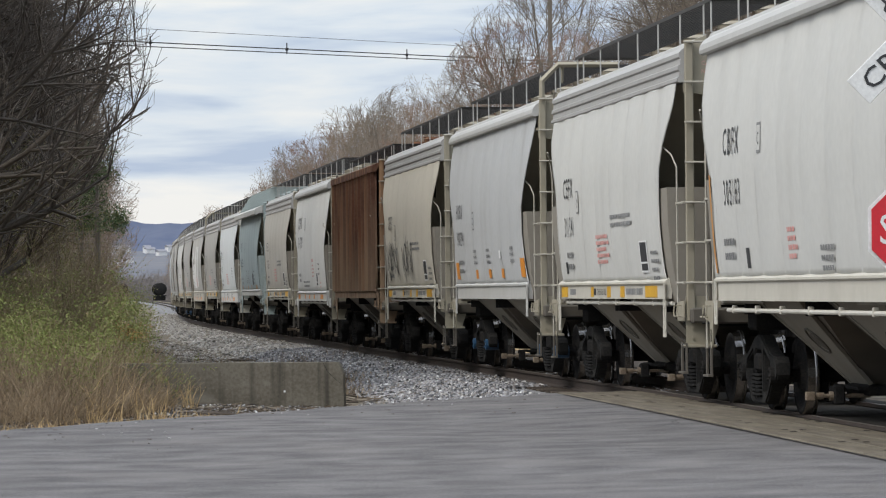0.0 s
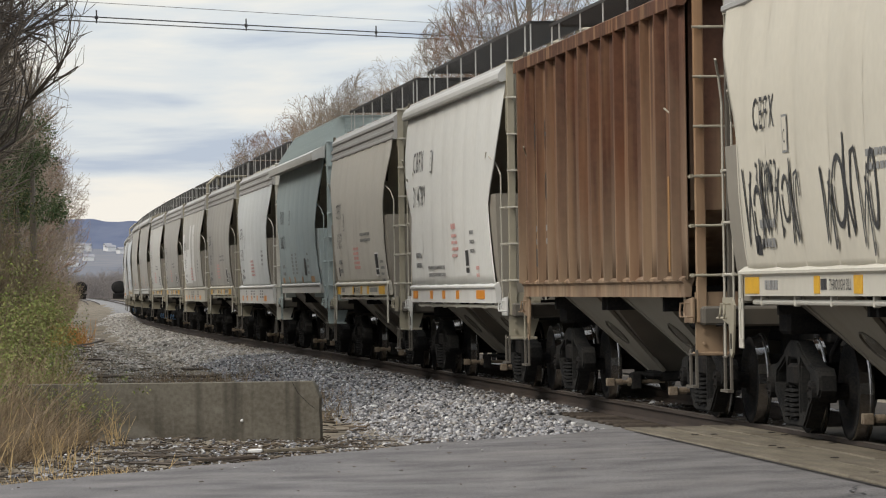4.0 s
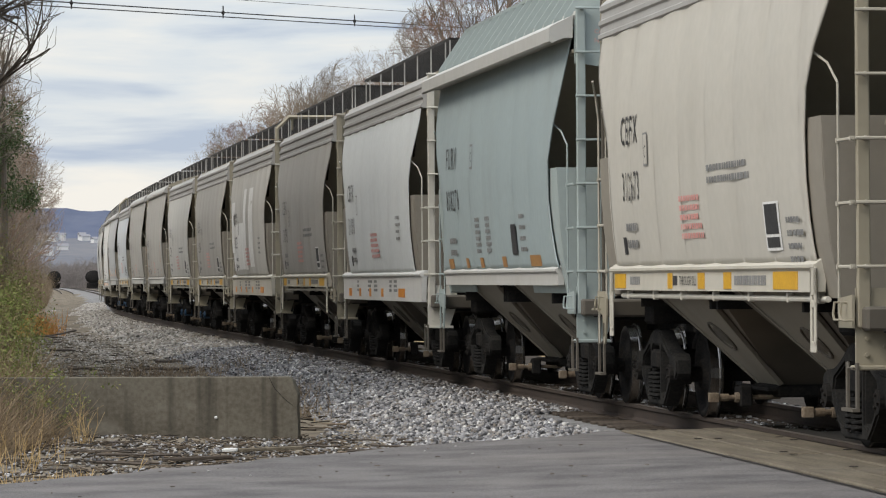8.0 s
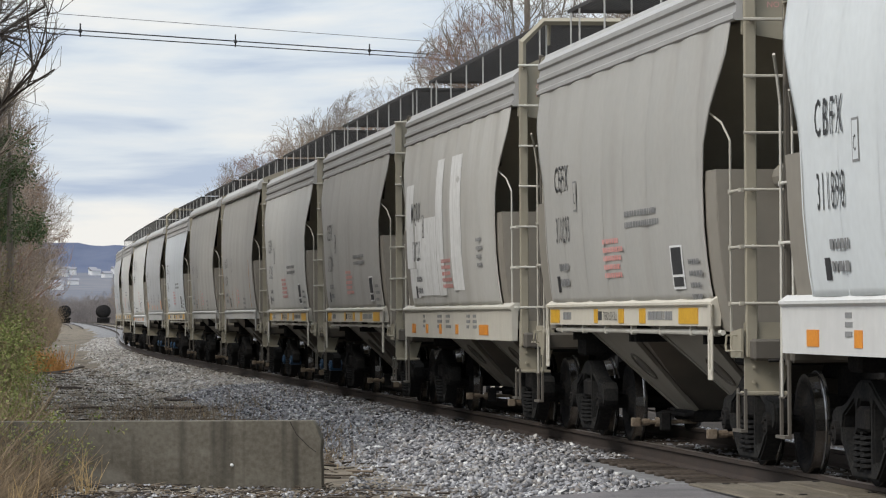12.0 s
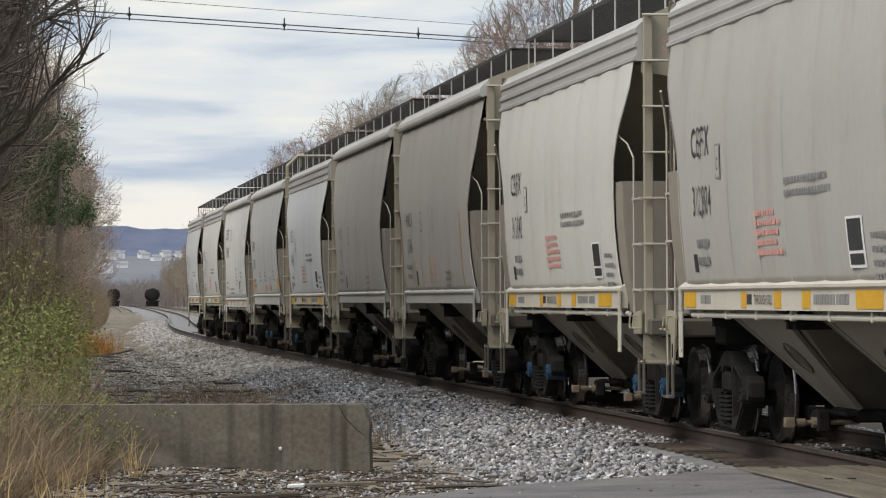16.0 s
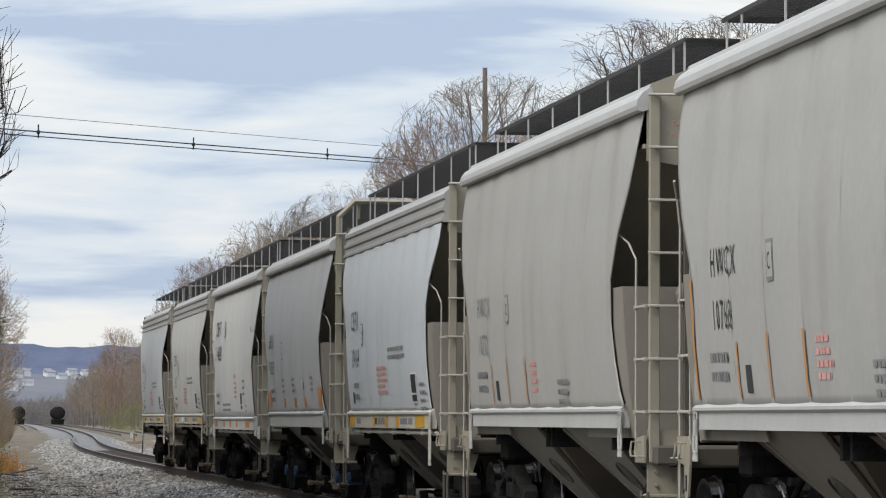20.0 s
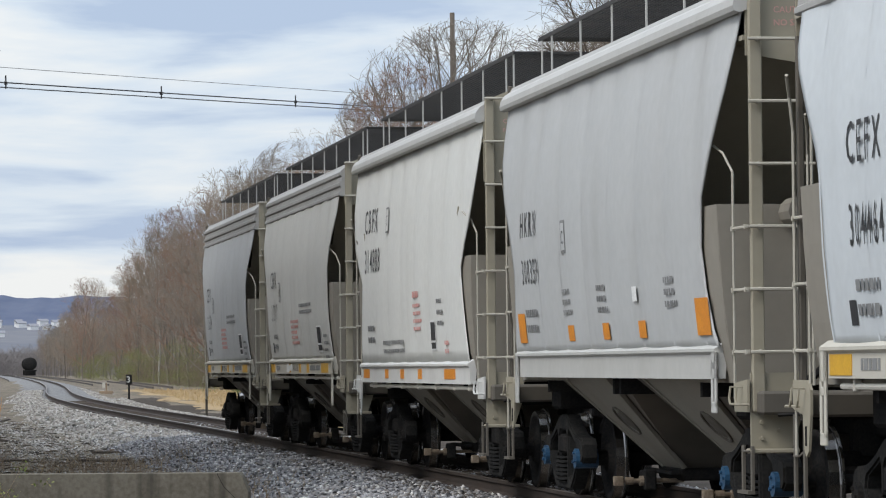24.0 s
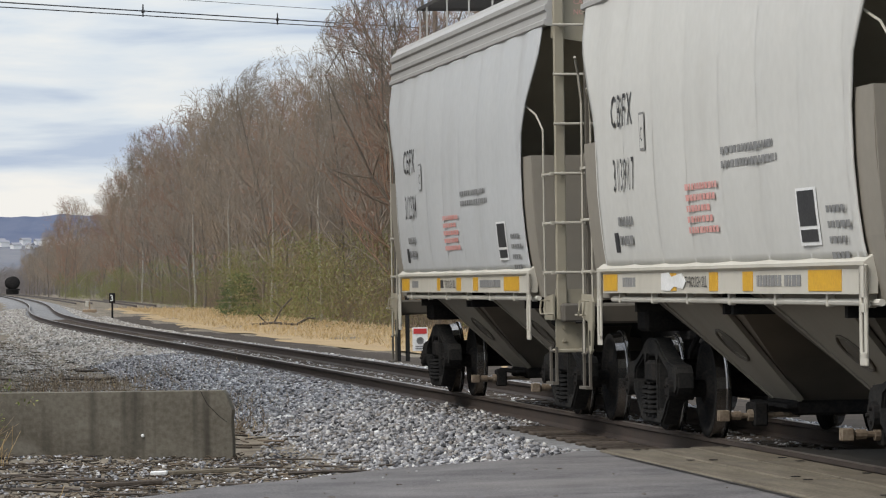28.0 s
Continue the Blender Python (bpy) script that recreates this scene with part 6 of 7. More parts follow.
def scatter_stones(name, n, place, smin, smax, material, label, seed):
    """Loose stones as one object; place(rng, n) gives n rows of x, y, z."""
    rng = np.random.default_rng(seed)
    p = place(rng, n)
    n = len(p)
    base = np.array([[1, 0, 0], [-1, 0, 0], [0, 1, 0], [0, -1, 0], [0, 0, 1], [0, 0, -1]], float)
    faces = np.array([[0, 2, 4], [2, 1, 4], [1, 3, 4], [3, 0, 4], [2, 0, 5], [1, 2, 5], [3, 1, 5], [0, 3, 5]])
    size = rng.uniform(smin, smax, (n, 1, 1)) * rng.uniform(.6, 1.25, (n, 6, 1))
    q = rng.normal(size=(n, 4))
    q /= np.linalg.norm(q, axis=1, keepdims=True)
    w, x, y, z = q.T
    R = np.stack([np.stack([1 - 2 * (y * y + z * z), 2 * (x * y - z * w), 2 * (x * z + y * w)], -1),
                  np.stack([2 * (x * y + z * w), 1 - 2 * (x * x + z * z), 2 * (y * z - x * w)], -1),
                  np.stack([2 * (x * z - y * w), 2 * (y * z + x * w), 1 - 2 * (x * x + y * y)], -1)], 1)
    v = np.einsum("nij,nkj->nki", R, base[None] * size) * np.array([1, 1, .8]) + p[:, None, :]
    f = (np.arange(n)[:, None, None] * 6 + faces[None]).reshape(-1, 3)
    ob = part(name, quad_mesh(name, v.reshape(-1, 3), f), material)
    return tagged(ob, label, "ballast", kind="stuff")


def along(rng, n, s0, s1, d0, d1, power=1.0):
    s = s0 + (s1 - s0) * rng.random(n) ** power
    d = rng.uniform(d0, d1, n)
    x, y, p = np.interp(s, ALL_S, ALL_X), np.interp(s, ALL_S, ALL_Y), np.interp(s, KS, PSI)
    return s, d, x - d * np.cos(p), y - d * np.sin(p)


def shoulder(rng, n):
    s, d, x, y = along(rng, n, 15.4, 78, .82, 3.9, 1.35)
    z = np.interp(d, [.8, 1.5, 2.3, 3.5, 4.2], [-.19, -.20, -.235, -.55, -.53]) + rng.normal(0, .012, n)
    keep = (rng.random(n) < np.interp(d, [2.9, 3.9], [1, .2])) & ~((s < CROSS_S + 9) & (d < 1.62))
    return np.stack([x, y, z], 1)[keep]


def shoulder_far(rng, n):
    s, d, x, y = along(rng, n, 70, 260, 1.0, 4.6, 1.4)
    z = np.interp(d, [.8, 1.5, 2.3, 3.5, 4.6], [-.19, -.20, -.235, -.55, -.50])
    return np.stack([x, y, z], 1)


def dusty_side(rng, n):
    s, d, x, y = along(rng, n, 40, 150, 3.4, 7.0, 1.3)
    keep = (y > 41) & (rng.random(n) < .95 - .1 * (d - 3.4))
    return np.stack([x, y, ground_z(x, y) + .012], 1)[keep]


def far_side(rng, n):
    s, d, x, y = along(rng, n, 60, 300, -4.2, -1.9, 1.3)
    return np.stack([x, y, np.interp(-d, [1.75, 2.2, 3.2, 6], [-.23, -.26, -.50, -.58])], 1)


def between(rng, n):
    s, d, x, y = along(rng, n, 15.6, 90, -2.6, .66, 1.3)
    keep = np.abs(d + .7525) > .09
    return np.stack([x, y, np.where(d < -1.5, -.23 - np.maximum(0, -d - 2.2) * .2, -.20) + rng.normal(0, .01, n)], 1)[keep]


def verge(rng, n):
    x, y = rng.uniform(-6.5, 1.4, n), rng.uniform(25, 58, n)
    d = off_line(x, y)
    keep = (x < np.interp(y, EDGE_Y, EDGE_X) * np.where(y < 30.6, 1, 0) + np.where(y < 30.6, -.05, 9)) & (d > 3.0) & ((y < 39.3) | (x > -2.1)) & (rng.random(n) < .9 - .1 * (d - 3))
    return np.stack([x, y, ground_z(x, y) + .012], 1)[keep]


scatter_stones("ballast_stones", 60000, shoulder, .022, .045, M_GRAVEL, "grey crushed ballast stones on the shoulder", 1)
scatter_stones("ballast_stones_far", 15000, shoulder_far, .05, .10, M_OLDSTONE, "grey crushed ballast further along the track", 2)
scatter_stones("ballast_stones_track", 22000, between, .022, .045, M_GRAVEL, "grey crushed ballast between and beyond the rails", 3)
scatter_stones("ballast_stones_beyond", 11000, far_side, .05, .09, M_OLDSTONE, "grey crushed ballast beyond the far rail", 6)
scatter_stones("loose_track_gravel", 9000, dusty_side, .02, .05, M_OLDSTONE, "scattered pale gravel beside the ballast", 7)
scatter_stones("verge_gravel", 24000, verge, .014, .036, M_GRAVEL, "loose gravel in the dirt beside the road", 4)


def stick(x, y, length, turn, seed, r=.012):
    rnd = random.Random(seed)
    pts, p, d = [(0, 0, r)], Vector((0, 0, r)), Vector((1, 0, 0))
    for k in range(5):
        q = p + d * length / 5
        pts.append(tuple(q))
        p, d = q, (d + Vector((0, rnd.gauss(0, .25), rnd.gauss(0, .05)))).normalized()
    bm = bmesh.new()
    pipe(bm, pts, r, 5)
    ob = part("fallen_stick", bm, M_LIMB, m=Matrix.Translation((x, y, gz(x, y) + .03)) @ Matrix.Rotation(turn, 4, "Z"))
    tagged(ob, "dark fallen twig lying on the gravel", "stick", "fallen sticks")


def big_branch(x, y, size, turn):
    """A fallen, forked dead limb."""
    thing = new("fallen_branch")
    tagged(thing, "forked dead limb lying in dry grass", "branch")
    thing.matrix_basis = Matrix.Translation((x, y, gz(x, y))) @ Matrix.Rotation(turn, 4, "Z") @ Matrix.Scale(size, 4)
    for nm, pts, r in (("limb", [(-.9, 0, .3), (-.5, -.05, .35), (0, 0, .08), (.9, .05, .16), (1.8, .1, .10)], .055), ("fork", [(.9, .05, .16), (.55, .1, .75), (.15, .1, 1.15)], .035),
                       ("fork", [(.55, .1, .75), (.9, .2, 1.05)], .022), ("fork", [(1.2, .05, .14), (1.5, .3, .5)], .025)):
        bm = bmesh.new()
        pipe(bm, pts, r, 6)
        part(nm, bm, M_LIMB, thing)


big_branch(-7.4, 184, 1.25, 3.0)
big_branch(*beside(96, -10.5)[:2], .8, .4)


def build_litter():
    rnd = random.Random(21)
    stick(.02, 31.3, .55, .35, 1)
    for k in range(46):
        y = rnd.uniform(28.5, 39)
        lo = max(-5.5, float(np.interp(y, EDGE_Y, EDGE_X)) - 3.5) if y < 30.6 else -4.5
        x = rnd.uniform(lo, -.1)
        if y < 30.6 and x > float(np.interp(y, EDGE_Y, EDGE_X)) - .1:
            continue
        stick(x, y, rnd.uniform(.25, .9), rnd.uniform(-.5, .5) + (0 if rnd.random() < .7 else 1.2), 100 + k, rnd.uniform(.007, .017))
    for k in range(9):
        x, y, _ = beside(rnd.uniform(45, 120), rnd.uniform(3.2, 6))
        stick(x, y, rnd.uniform(.6, 1.8), rnd.uniform(-.6, .6), 200 + k, .03)


build_litter()


def old_board(x, y, length, turn, material, label):
    bm = bmesh.new()
    box(bm, 0, length, -.07, .07, 0, .035, .006)
    for v in bm.verts:
        v.co.y += .02 * math.sin(v.co.x * 9)
    tagged(part("old_board", bm, material, m=pose(x, y, gz(x, y) + .015, 0, -2, turn)), label, "board", "discarded boards")


old_board(-3.25, 33.0, .7, 12, M_TIE, "rotten dark board lying in the gravel")
old_board(-2.75, 35.6, .75, 3, M_PLANK, "weathered tan board lying by the wall")
old_board(-2.85, 35.45, .16, 0, M_WHITEINK, "short white painted board end")


def scraps(name, count, area, lmin, lmax, r, material, label, category, seed):
    """Flat-lying chips and twig ends, one object."""
    rnd = random.Random(seed)
    segs = []
    for _ in range(count):
        x, y = area(rnd)
        a, ln = rnd.uniform(0, 6.28), rnd.uniform(lmin, lmax)
        z = gz(x, y) + rnd.uniform(.005, .03)
        segs.append((x, y, z, r * rnd.uniform(.5, 1.2), x + ln * math.cos(a), y + ln * math.sin(a), z + rnd.uniform(-.01, .03), r * .5))
    return tagged(part(name, tubes(name, segs, 4), material), label, category, kind="stuff")


def build_scraps():
    def verge_area(rnd):
        while True:
            x, y = rnd.uniform(-6.5, 1.2), rnd.uniform(26, 40)
            if y > 30.6 or x < float(np.interp(y, EDGE_Y, EDGE_X)) - .03:
                if float(off_line(np.array(x), np.array(y))) > 3.1 + rnd.random():
                    return x, y
    scraps("twig_litter", 4200, verge_area, .03, .20, .008, M_LITTER, "scattered twig and leaf litter in the dirt", "litter", 31)

    def beyond(rnd):
        while True:
            s = 28 + rnd.random() ** 1.5 * 150
            d = rnd.uniform(3.1, 8)
            x, y, _ = beside(s, d)
            if y > 40 or x > -2:
                return x, y
    scraps("trackside_litter", 2200, beyond, .06, .40, .014, M_LITTER, "scattered twigs and dead stalks beside the ballast", "litter", 32)

    def road(rnd):
        y = rnd.uniform(4, 30)
        return float(np.interp(y, EDGE_Y, EDGE_X)) + .1 + rnd.random() * 6 * (.2 + .8 * rnd.random()), y
    rnd = random.Random(33)
    segs = []
    for _ in range(170):
        x, y = road(rnd)
        if float(off_line(np.array(x), np.array(y))) < 2.2:
            continue
        a, ln = rnd.uniform(0, 6.28), rnd.uniform(.008, .05)
        d = float(off_line(np.array(x), np.array(y)))
        z = float(np.interp(d, [0, 2.2, 4.5, 9, 30], [-.035, -.035, -.085, -.12, -.1])) + .018
        segs.append((x, y, z, .005, x + ln * math.cos(a), y + ln * math.sin(a), z, .003))
    rng = np.random.default_rng(35)
    chips = []
    for _ in range(26):
        x, y = road(rnd)
        d = float(off_line(np.array(x), np.array(y)))
        if d > 2.4:
            z = float(np.interp(d, [0, 2.2, 4.5, 9, 30], [-.035, -.035, -.085, -.12, -.1])) + .012
            chips.append((x, y, z, .006, x + rnd.uniform(.008, .03), y + rnd.uniform(-.01, .01), z, .004))
    tagged(part("pale_road_chips", tubes("pale_road_chips", chips, 4), M_SILLGREY), "pale stone chips on the asphalt", "grit", kind="stuff")
    tagged(part("road_grit", tubes("road_grit", segs, 4), M_BARK), "grit and small twigs on the asphalt", "grit", kind="stuff")
    crack = mat("open_asphalt_crack", (.018, .018, .019), (.03, .03, .03), rough=1)
    for k, (x0, y0, ang, ln) in enumerate(((1.9, 21.5, .25, 1.6), (-.6, 17, .1, 2.4), (2.4, 18.5, 1.1, 1.4), (-2.0, 20, -.2, 1.8), (.6, 24.6, .15, 1.2), (1.2, 12, .3, 2.2))):
        bm = bmesh.new()
        x, y, a, prev = x0, y0, ang, None
        for q in range(26):
            d = float(off_line(np.array(x), np.array(y)))
            z = float(np.interp(d, [0, 2.2, 4.5, 9, 30], [-.035, -.035, -.085, -.12, -.1])) + .012 * math.sin(x * .8 + y * .5) * min(1, max(0, d - 2.2)) + .006
            w = .008 * (1 - abs(q / 12.5 - 1)) + .003
            cur = (bm.verts.new((x - math.sin(a) * w, y + math.cos(a) * w, z)), bm.verts.new((x + math.sin(a) * w, y - math.cos(a) * w, z)))
            if prev:
                bm.faces.new((prev[0], prev[1], cur[1], cur[0]))
            prev = cur
            x, y, a = x + math.cos(a) * ln / 25, y + math.sin(a) * ln / 25, a + rnd.gauss(0, .35) * .8 + (ang - a) * .3
        tagged(part("road_crack", bm, crack), "thin dark crack in the asphalt", "crack", kind="structure")


build_scraps()


# ---- poles, wires, signs ----
def build_wires():
    pole = new("utility_pole")
    tagged(pole, "tall brown wooden utility pole behind the wood", "pole")
    pole.matrix_basis = pose(-.25, 190, -.6)
    bm = bmesh.new()
    tube(bm, (0, 0, 0), (0, 0, 20.25), .17, .13, 10)
    part("shaft", bm, M_BARK, pole)
    bm = bmesh.new()
    box(bm, -.08, .08, -.6, .6, 14.2, 14.35, .01)
    part("cross_bracket", bm, M_BARK, pole)
    m = mat("black_weathered_cable", (.03, .03, .033), rough=.6)
    # spacer cable: a bearer on top, two conductors below it
    pts = [(-45.5 + 5.40 * k, 90 + 12 * k) for k in range(0, 20)]

    def sag(k, dz):
        t = (k - 3) / 6
        return 12.95 + .40 * k - 1.85 + .35 * t * t * .35 + dz
    for nm, dz, r in (("bearer_wire", .62, .012), ("power_cable", .0, .028), ("power_cable", -.20, .024)):
        bm = bmesh.new()
        pipe(bm, [(x, y, sag(k, dz)) for k, (x, y) in enumerate(pts)], r, 5)
        tagged(part(nm, bm, m), "black overhead cable across the sky", "cable", "overhead cables")
    for k, (x, y) in enumerate(pts):
        bm = bmesh.new()
        box(bm, x - .03, x + .03, y - .03, y + .03, sag(k, -.26), sag(k, .30), .01)
        box(bm, x - .07, x + .07, y - .05, y + .05, sag(k, -.08), sag(k, .05), .01)
        tagged(part("cable_spacer", bm, m), "small black spacer on the overhead cables", "cable spacer", "cable spacers")


build_wires()


def build_signs():
    # warning sign on two posts behind the track
    sg = new("warning_sign")
    tagged(sg, "small white sign with red header on two posts", "sign")
    x, y, _ = beside(75, -5.0)
    sg.matrix_basis = pose(x, y, -.5, 0, 0, 6) @ Matrix.Scale(1.7, 4)
    for nm, px, h, mm in (("post", -.18, 1.15, M_DARK), ("post", -.05, 1.1, M_DARK)):
        bm = bmesh.new()
        box(bm, px - .03, px + .03, -.02, .02, -.1, h, .005)
        part(nm, bm, mm, sg)
    bm = bmesh.new()
    box(bm, .02, .24, -.02, -.005, .12, .46, .004)
    part("board", bm, M_WHITEINK, sg)
    bm = bmesh.new()
    box(bm, .035, .225, -.026, -.021, .37, .445)
    part("red_header", bm, mat("red_sign_paint", (.5, .04, .04), rough=.5), sg)
    bm = bmesh.new()
    lathe(bm, [(-.025, .055), (-.022, .055), (-.022, .04), (-.025, .04)], 16)
    part("ring_symbol", bm, M_GREYINK, sg, m=pose(.13, 0, .27, 0, 0, 90))
    bm = bmesh.new()
    for k in range(2):
        box(bm, .06, .20, -.026, -.021, .15 + k * .03, .165 + k * .03)
    part("small_text", bm, M_GREYINK, sg)
    # crossing sign and stop sign on one post by the road
    st = new("crossing_sign")
    tagged(st, "white crossbuck above a red stop sign on a post", "sign")
    st.matrix_basis = pose(4.03, 5.8, -.08, 0, 0, 5)
    bm = bmesh.new()
    box(bm, -.04, .04, .03, .11, -.3, 3.5, .008)
    part("post", bm, M_ENDTAN, st)
    red, wh = mat("stop_sign_red", (.55, .02, .03), (.45, .02, .03), rough=.4), M_WHITEINK
    for rr, mm, yy in ((.40, wh, .012), (.375, red, .0)):
        bm = bmesh.new()
        prism(bm, [(rr * math.cos(math.pi / 8 + k * math.pi / 4), 1.87 + rr * math.sin(math.pi / 8 + k * math.pi / 4)) for k in range(8)], 1, yy, yy + .008)
        plate = part("stop_plate", tidy(bm), mm, st)
    txt = part("stop_text", letters("STOP", .3).copy(), wh, st)
    for v in txt.data.vertices:
        v.co = Vector(((v.co.x - .37) * .8, -.004, 1.77 + v.co.y))
    for a, word in ((45, "CROSSING"), (-45, "RAILROAD")):
        bm = bmesh.new()
        box(bm, -.61, .61, -.004 if a > 0 else .008, .004 if a > 0 else .016, -.115, .115, .003)
        arm = part("crossbuck_arm", bm, wh, st, m=pose(0, 0, 3.27) @ Matrix.Rotation(radians(-a), 4, "Y"))
        t = part("arm_text", letters(word, .2).copy(), M_INK, arm)
        wmax = max(v.co.x for v in t.data.vertices)
        for v in t.data.vertices:
            v.co = Vector(((v.co.x / wmax - .5) * 1.08, -.009 if a > 0 else .004, v.co.y - .07))
    # low switch indicator by the siding
    dw = new("dwarf_signal")
    x, y, _ = beside(208, -4.2)
    dw.matrix_basis = pose(x, y, -.5)
    tagged(dw, "black marker board with a white figure on a post", "sign")
    bm = bmesh.new()
    tube(bm, (0, 0, 0), (0, 0, 1.3), .06)
    part("post", bm, M_GEAR, dw)
    bm = bmesh.new()
    box(bm, -.18, .18, -.1, .1, .9, 1.5, .03)
    part("head", bm, M_GEAR, dw)
    txt = part("figure", letters("3", .52).copy(), M_WHITEINK, dw)
    for v in txt.data.vertices:
        v.co = Vector((v.co.x - .15, -.108, 1.03 + v.co.y))
    sw = new("switch_stand")
    x, y, _ = beside(255, -3.6)
    sw.matrix_basis = pose(x, y, -.5)
    tagged(sw, "rusty switch stand with a pale target", "switch stand")
    bm = bmesh.new()
    box(bm, -.5, .5, -.2, .2, 0, .25, .03)
    tube(bm, (0, 0, .2), (0, 0, .8), .05)
    part("stand", bm, M_RUST, sw)
    bm = bmesh.new()
    box(bm, -.3, -.08, -.06, .06, .45, .85, .02)
    part("target", bm, M_CREAM, sw)


build_signs()


# ---- sidings and the tank cars far down the line ----
def build_sidings():
    for d, s0, s1 in ((-4.6, 330, 1000), (4.4, 470, 1000), (-8.2, 270, 420)):
        for g in (.75, -.75):
            bm = bmesh.new()
            pts = [beside(s, d + g, -.06) for s in np.arange(s0, s1, 12)]
            for a, b in zip(pts, pts[1:]):
                a, b = Vector(a), Vector(b)
                r = math.atan2(-(b.x - a.x), b.y - a.y)
                box(bm, -.04, .04, -.02, (b - a).length + .02, -.16, 0, m=Matrix.Translation(a) @ Matrix.Rotation(r, 4, "Z"))
            tagged(part("siding_rail", bm, M_RAIL), "rusty rail of a siding", "rail", "siding rails", "structure")
    for d, s in ((4.4, 858), (-4.6, 846), (4.4, 876), (-4.6, 864)):
        x, y, p = line(s)
        x, y, _ = beside(s, d)
        tank = new("tank_car")
        tagged(tank, "black tank car standing on a distant siding", "tank car", "parked tank cars")
        tank.matrix_basis = pose(x, y, 0, 0, 0, math.degrees(p))
        bm = bmesh.new()
        tube(bm, (0, -7.2, 2.6), (0, 7.2, 2.6), 1.5, n=24)
        bmesh.ops.create_uvsphere(bm, u_segments=20, v_segments=10, radius=1, matrix=Matrix.Translation((0, -7.2, 2.6)) @ Matrix.Diagonal((1.5, .55, 1.5, 1)))
        part("tank", bm, M_GEAR, tank)
        for e in (-1, 1):
            bm = bmesh.new()
            box(bm, -1.2, 1.2, e * 5.6 - 1.2, e * 5.6 + 1.2, -.06, .95, .05)
            part("bogie", bm, M_DARK, tank)
        bm = bmesh.new()
        box(bm, -1.4, 1.4, -7.9, -7.6, .9, 1.2, .02)
        part("end_sill", bm, M_DARK, tank)


build_sidings()


# ---- distance ----
def build_distance():
    # Ridge, slope and tree-belt colours have the haze of distance mixed in.
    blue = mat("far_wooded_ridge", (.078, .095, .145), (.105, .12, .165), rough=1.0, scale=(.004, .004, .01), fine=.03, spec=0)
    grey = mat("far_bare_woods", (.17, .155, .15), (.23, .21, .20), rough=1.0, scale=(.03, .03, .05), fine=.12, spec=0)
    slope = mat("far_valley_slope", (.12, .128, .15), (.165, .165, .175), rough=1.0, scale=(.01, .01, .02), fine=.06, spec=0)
    for nm, y, h0, mm, seed, lab in (("hills_far", 4200, 95, blue, 1, "wooded ridge tinted haze-blue on the horizon"), ("hills_near", 2600, 30, mat("haze_pale_mid_ridge", (.125, .135, .17), (.165, .168, .19), rough=1, scale=(.006, .006, .02), fine=.05, spec=0), 4, "wooded slope before the ridge, paled for haze")):
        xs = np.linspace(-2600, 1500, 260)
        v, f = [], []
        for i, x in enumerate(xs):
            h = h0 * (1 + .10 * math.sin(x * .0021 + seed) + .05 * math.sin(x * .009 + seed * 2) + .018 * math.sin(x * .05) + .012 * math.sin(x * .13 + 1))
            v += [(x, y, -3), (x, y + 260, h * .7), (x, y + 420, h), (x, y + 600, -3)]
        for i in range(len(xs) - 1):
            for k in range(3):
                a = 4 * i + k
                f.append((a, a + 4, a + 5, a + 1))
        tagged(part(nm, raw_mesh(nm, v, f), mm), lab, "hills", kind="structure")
    rnd = random.Random(8)
    white = mat("far_pale_wall", (.62, .62, .62), (.5, .5, .5), rough=.9)
    roofm = mat("far_grey_roof", (.22, .22, .24), rough=.9)
    for k in range(64):
        y = rnd.uniform(1650, 2290) if k % 3 == 0 else rnd.uniform(2100, 2290)
        x = y * rnd.uniform(-.165, -.09)
        house = new("house")
        tagged(house, "pale distant building among trees", "house", "distant town")
        house.matrix_basis = pose(x, y, float(np.interp(y, [1300, 1900, 2300], [-1, 21, 29])) + 1.2, 0, 0, rnd.uniform(-30, 30))
        w, dp, h = rnd.uniform(2.0, 6.5), 6, rnd.uniform(.8, 2.4)
        bm = bmesh.new()
        box(bm, -w / 2, w / 2, -dp / 2, dp / 2, -4, h)
        part("wall", bm, white, house)
        bm = bmesh.new()
        prism(bm, [(-dp / 2 - .3, h), (dp / 2 + .3, h), (0, h + 1.2)], 0, -w / 2 - .4, w / 2 + .4)
        part("roof", tidy(bm), roofm, house)
    # slope under the town
    xs = np.linspace(-900, 300, 60)
    v, f = [], []
    for x in xs:
        v += [(x, 1300, -1), (x, 1900, 21), (x, 2300, 29), (x, 2600, 0)]
    for i in range(len(xs) - 1):
        for k in range(3):
            a = 4 * i + k
            f.append((a, a + 4, a + 5, a + 1))
    tagged(part("town_slope", raw_mesh("town_slope", v, f), slope), "wooded slope under the distant town, tinted haze-grey", "hills", kind="structure")
    segs = []
    for _ in range(3000):
        y = rnd.uniform(960, 1350)
        x = -y * .118 + rnd.uniform(-.045, .03) * y
        h = (8.5 + 8 * noise.noise(Vector((x * .028, y * .008, 0)))) * rnd.uniform(.5, 1.2) + 2
        p = Vector((x, y, -1))
        q = p + Vector((rnd.gauss(0, .5), 0, h * .6))
        segs.append((*p, .08, *q, .06))
        for k in range(9):
            e = q.lerp(p, rnd.uniform(0, .6))
            g = e + Vector((rnd.gauss(0, 1.7), rnd.gauss(0, 1), rnd.uniform(.4, 2.6)))
            segs.append((*e, .05, *g, .035))
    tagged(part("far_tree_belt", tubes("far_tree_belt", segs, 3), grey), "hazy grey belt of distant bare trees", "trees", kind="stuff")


build_distance()


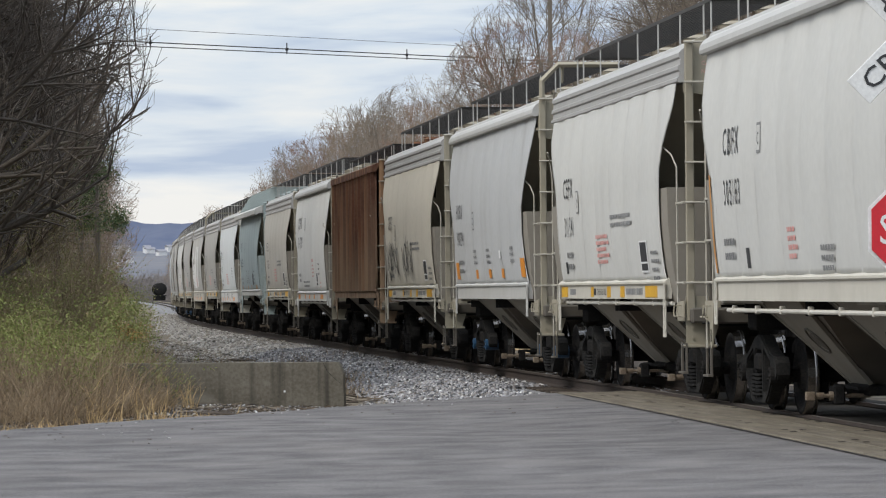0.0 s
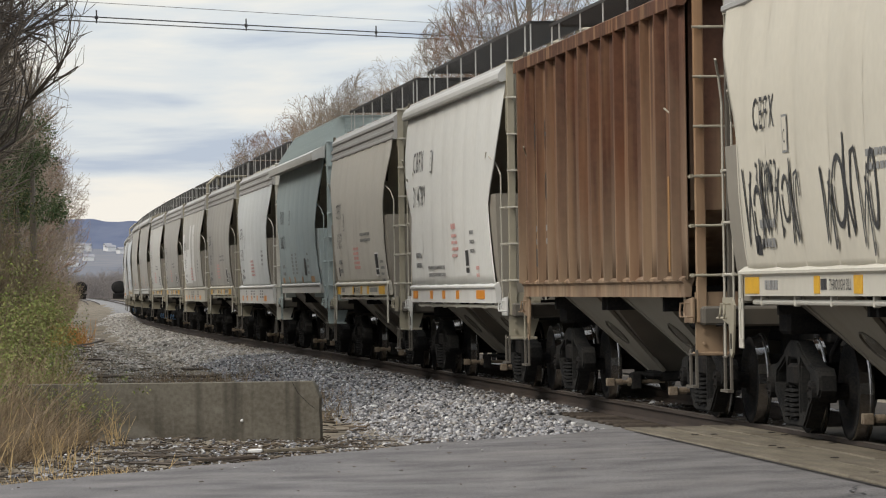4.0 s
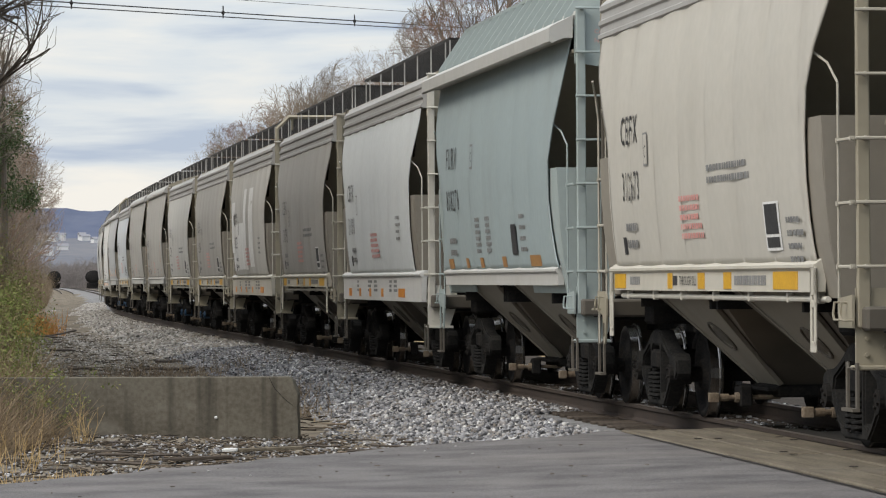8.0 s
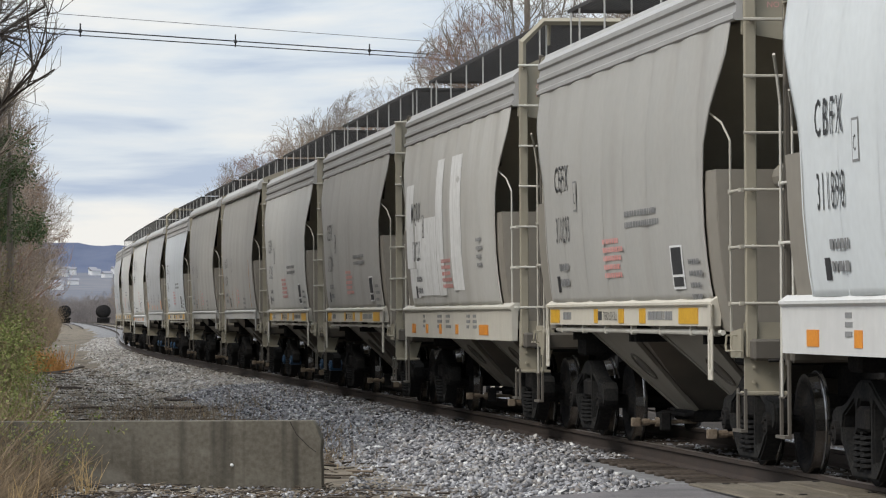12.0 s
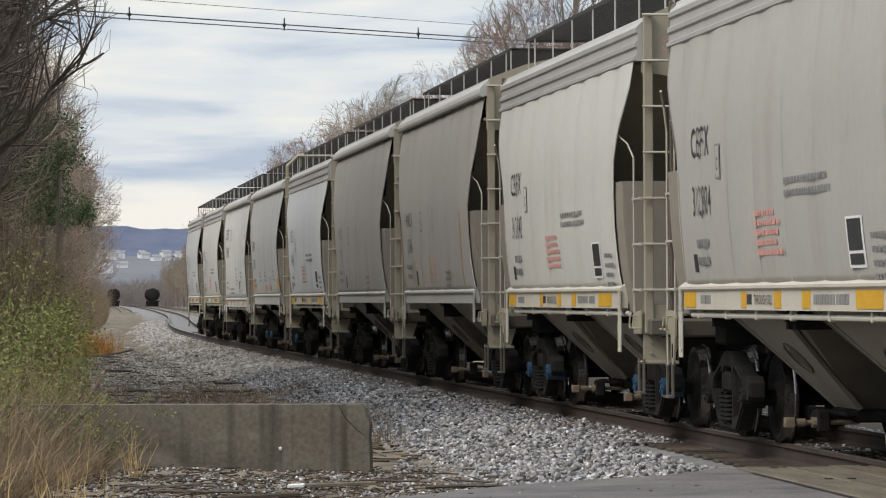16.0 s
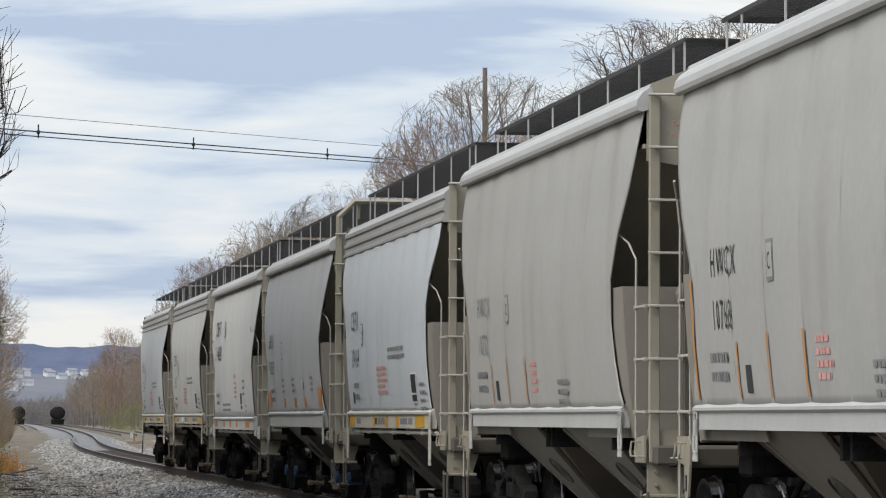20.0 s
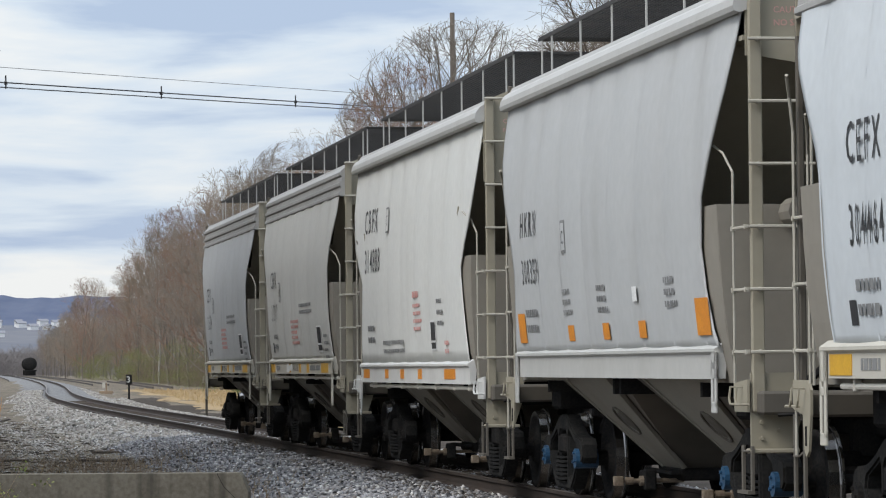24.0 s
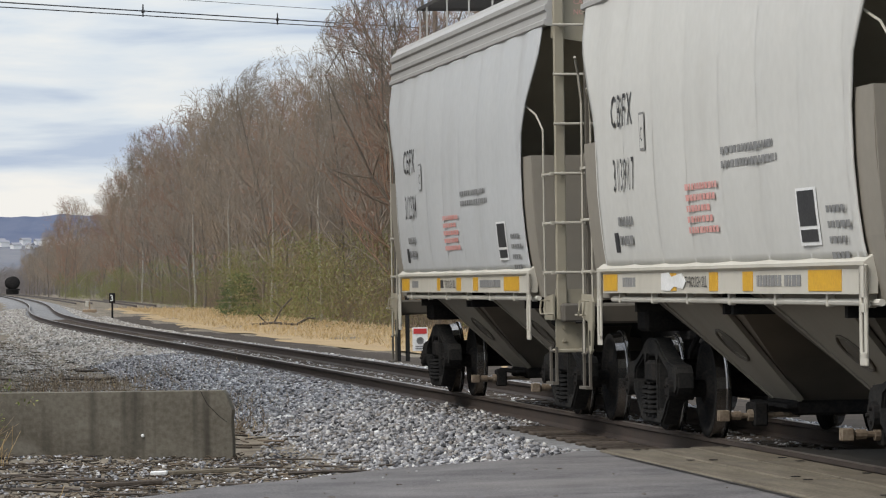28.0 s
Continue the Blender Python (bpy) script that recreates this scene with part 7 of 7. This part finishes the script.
# ---- crossing timbers and sleepers ----
def build_pieces():
    tie = bmesh.new()
    box(tie, -1.3, 1.3, -.11, .11, -.34, -.175, .012)
    tie = as_mesh("sleeper", tie)
    rnd = random.Random(3)
    s = CROSS_S + .3
    bed = tagged(new("sleepers"), "row of dark weathered timber sleepers", "sleepers", kind="structure")
    while s < CROSS_S + 150:
        x, y, p = line(s)
        part("sleeper", tie, M_TIE, bed, m=pose(x, y, rnd.uniform(-.006, .006), 0, 0, math.degrees(p) + rnd.uniform(-1, 1)))
        s += .52
    deck = tagged(new("crossing_deck"), "dusty tan timber crossing panels beside the rail", "crossing", kind="structure")
    v, f = [], []
    for k, s in enumerate(np.arange(-25, CROSS_S, 1.0)):
        v += [beside(s, .86, -.028), beside(s, 2.10, -.028)]
        if k:
            f.append((2 * k - 2, 2 * k, 2 * k + 1, 2 * k - 1))
    # Dark sheet below the planks stands in for the shade in their gaps.
    part("deck_bed", raw_mesh("deck_bed", v, f), M_SHADEPAVE, deck)
    hole = bmesh.new()
    tube(hole, (0, 0, 0), (0, 0, .004), .035, n=10)
    hole = as_mesh("bolt_hole", hole)
    for k in range(3):
        d0 = .92 + k * .385
        s = CROSS_S + (.0, -.15, -.05)[k]
        while s > -25:
            ln = 2.45
            x, y, p = line(s - ln / 2)
            bm = bmesh.new()
            box(bm, -.183, .183, -ln / 2 + .012, ln / 2 - .012, -.12, -.012 + rnd.uniform(-.006, .005), .012)
            xx, yy, _ = beside(s - ln / 2, d0 + .19)
            plank = part("plank", bm, M_PLANK, deck, m=pose(xx, yy, 0, 0, 0, math.degrees(p)))
            for q in (-.38, .40):
                if rnd.random() < .6:
                    part("bolt_hole", hole, M_GEAR, plank, m=pose(.09 * (-1) ** k + rnd.uniform(-.02, .02), (q + rnd.uniform(-.04, .04)) * ln, -.0095))
            s -= ln
    # Planks under the cars, in the colour that carries the train's shade.
    for d in (.60, -.98):
        s = CROSS_S - .2
        while s > -25:
            ln = 2.45
            x, y, p = line(s - ln / 2)
            bm = bmesh.new()
            box(bm, -.14, .14, -ln / 2 + .008, ln / 2 - .008, -.12, -.02, .012)
            xx, yy, _ = beside(s - ln / 2, d - .09)
            part("plank", bm, M_SHADEPAVE, deck, m=pose(xx, yy, 0, 0, 0, math.degrees(p)))
            s -= ln


build_pieces()

motions()
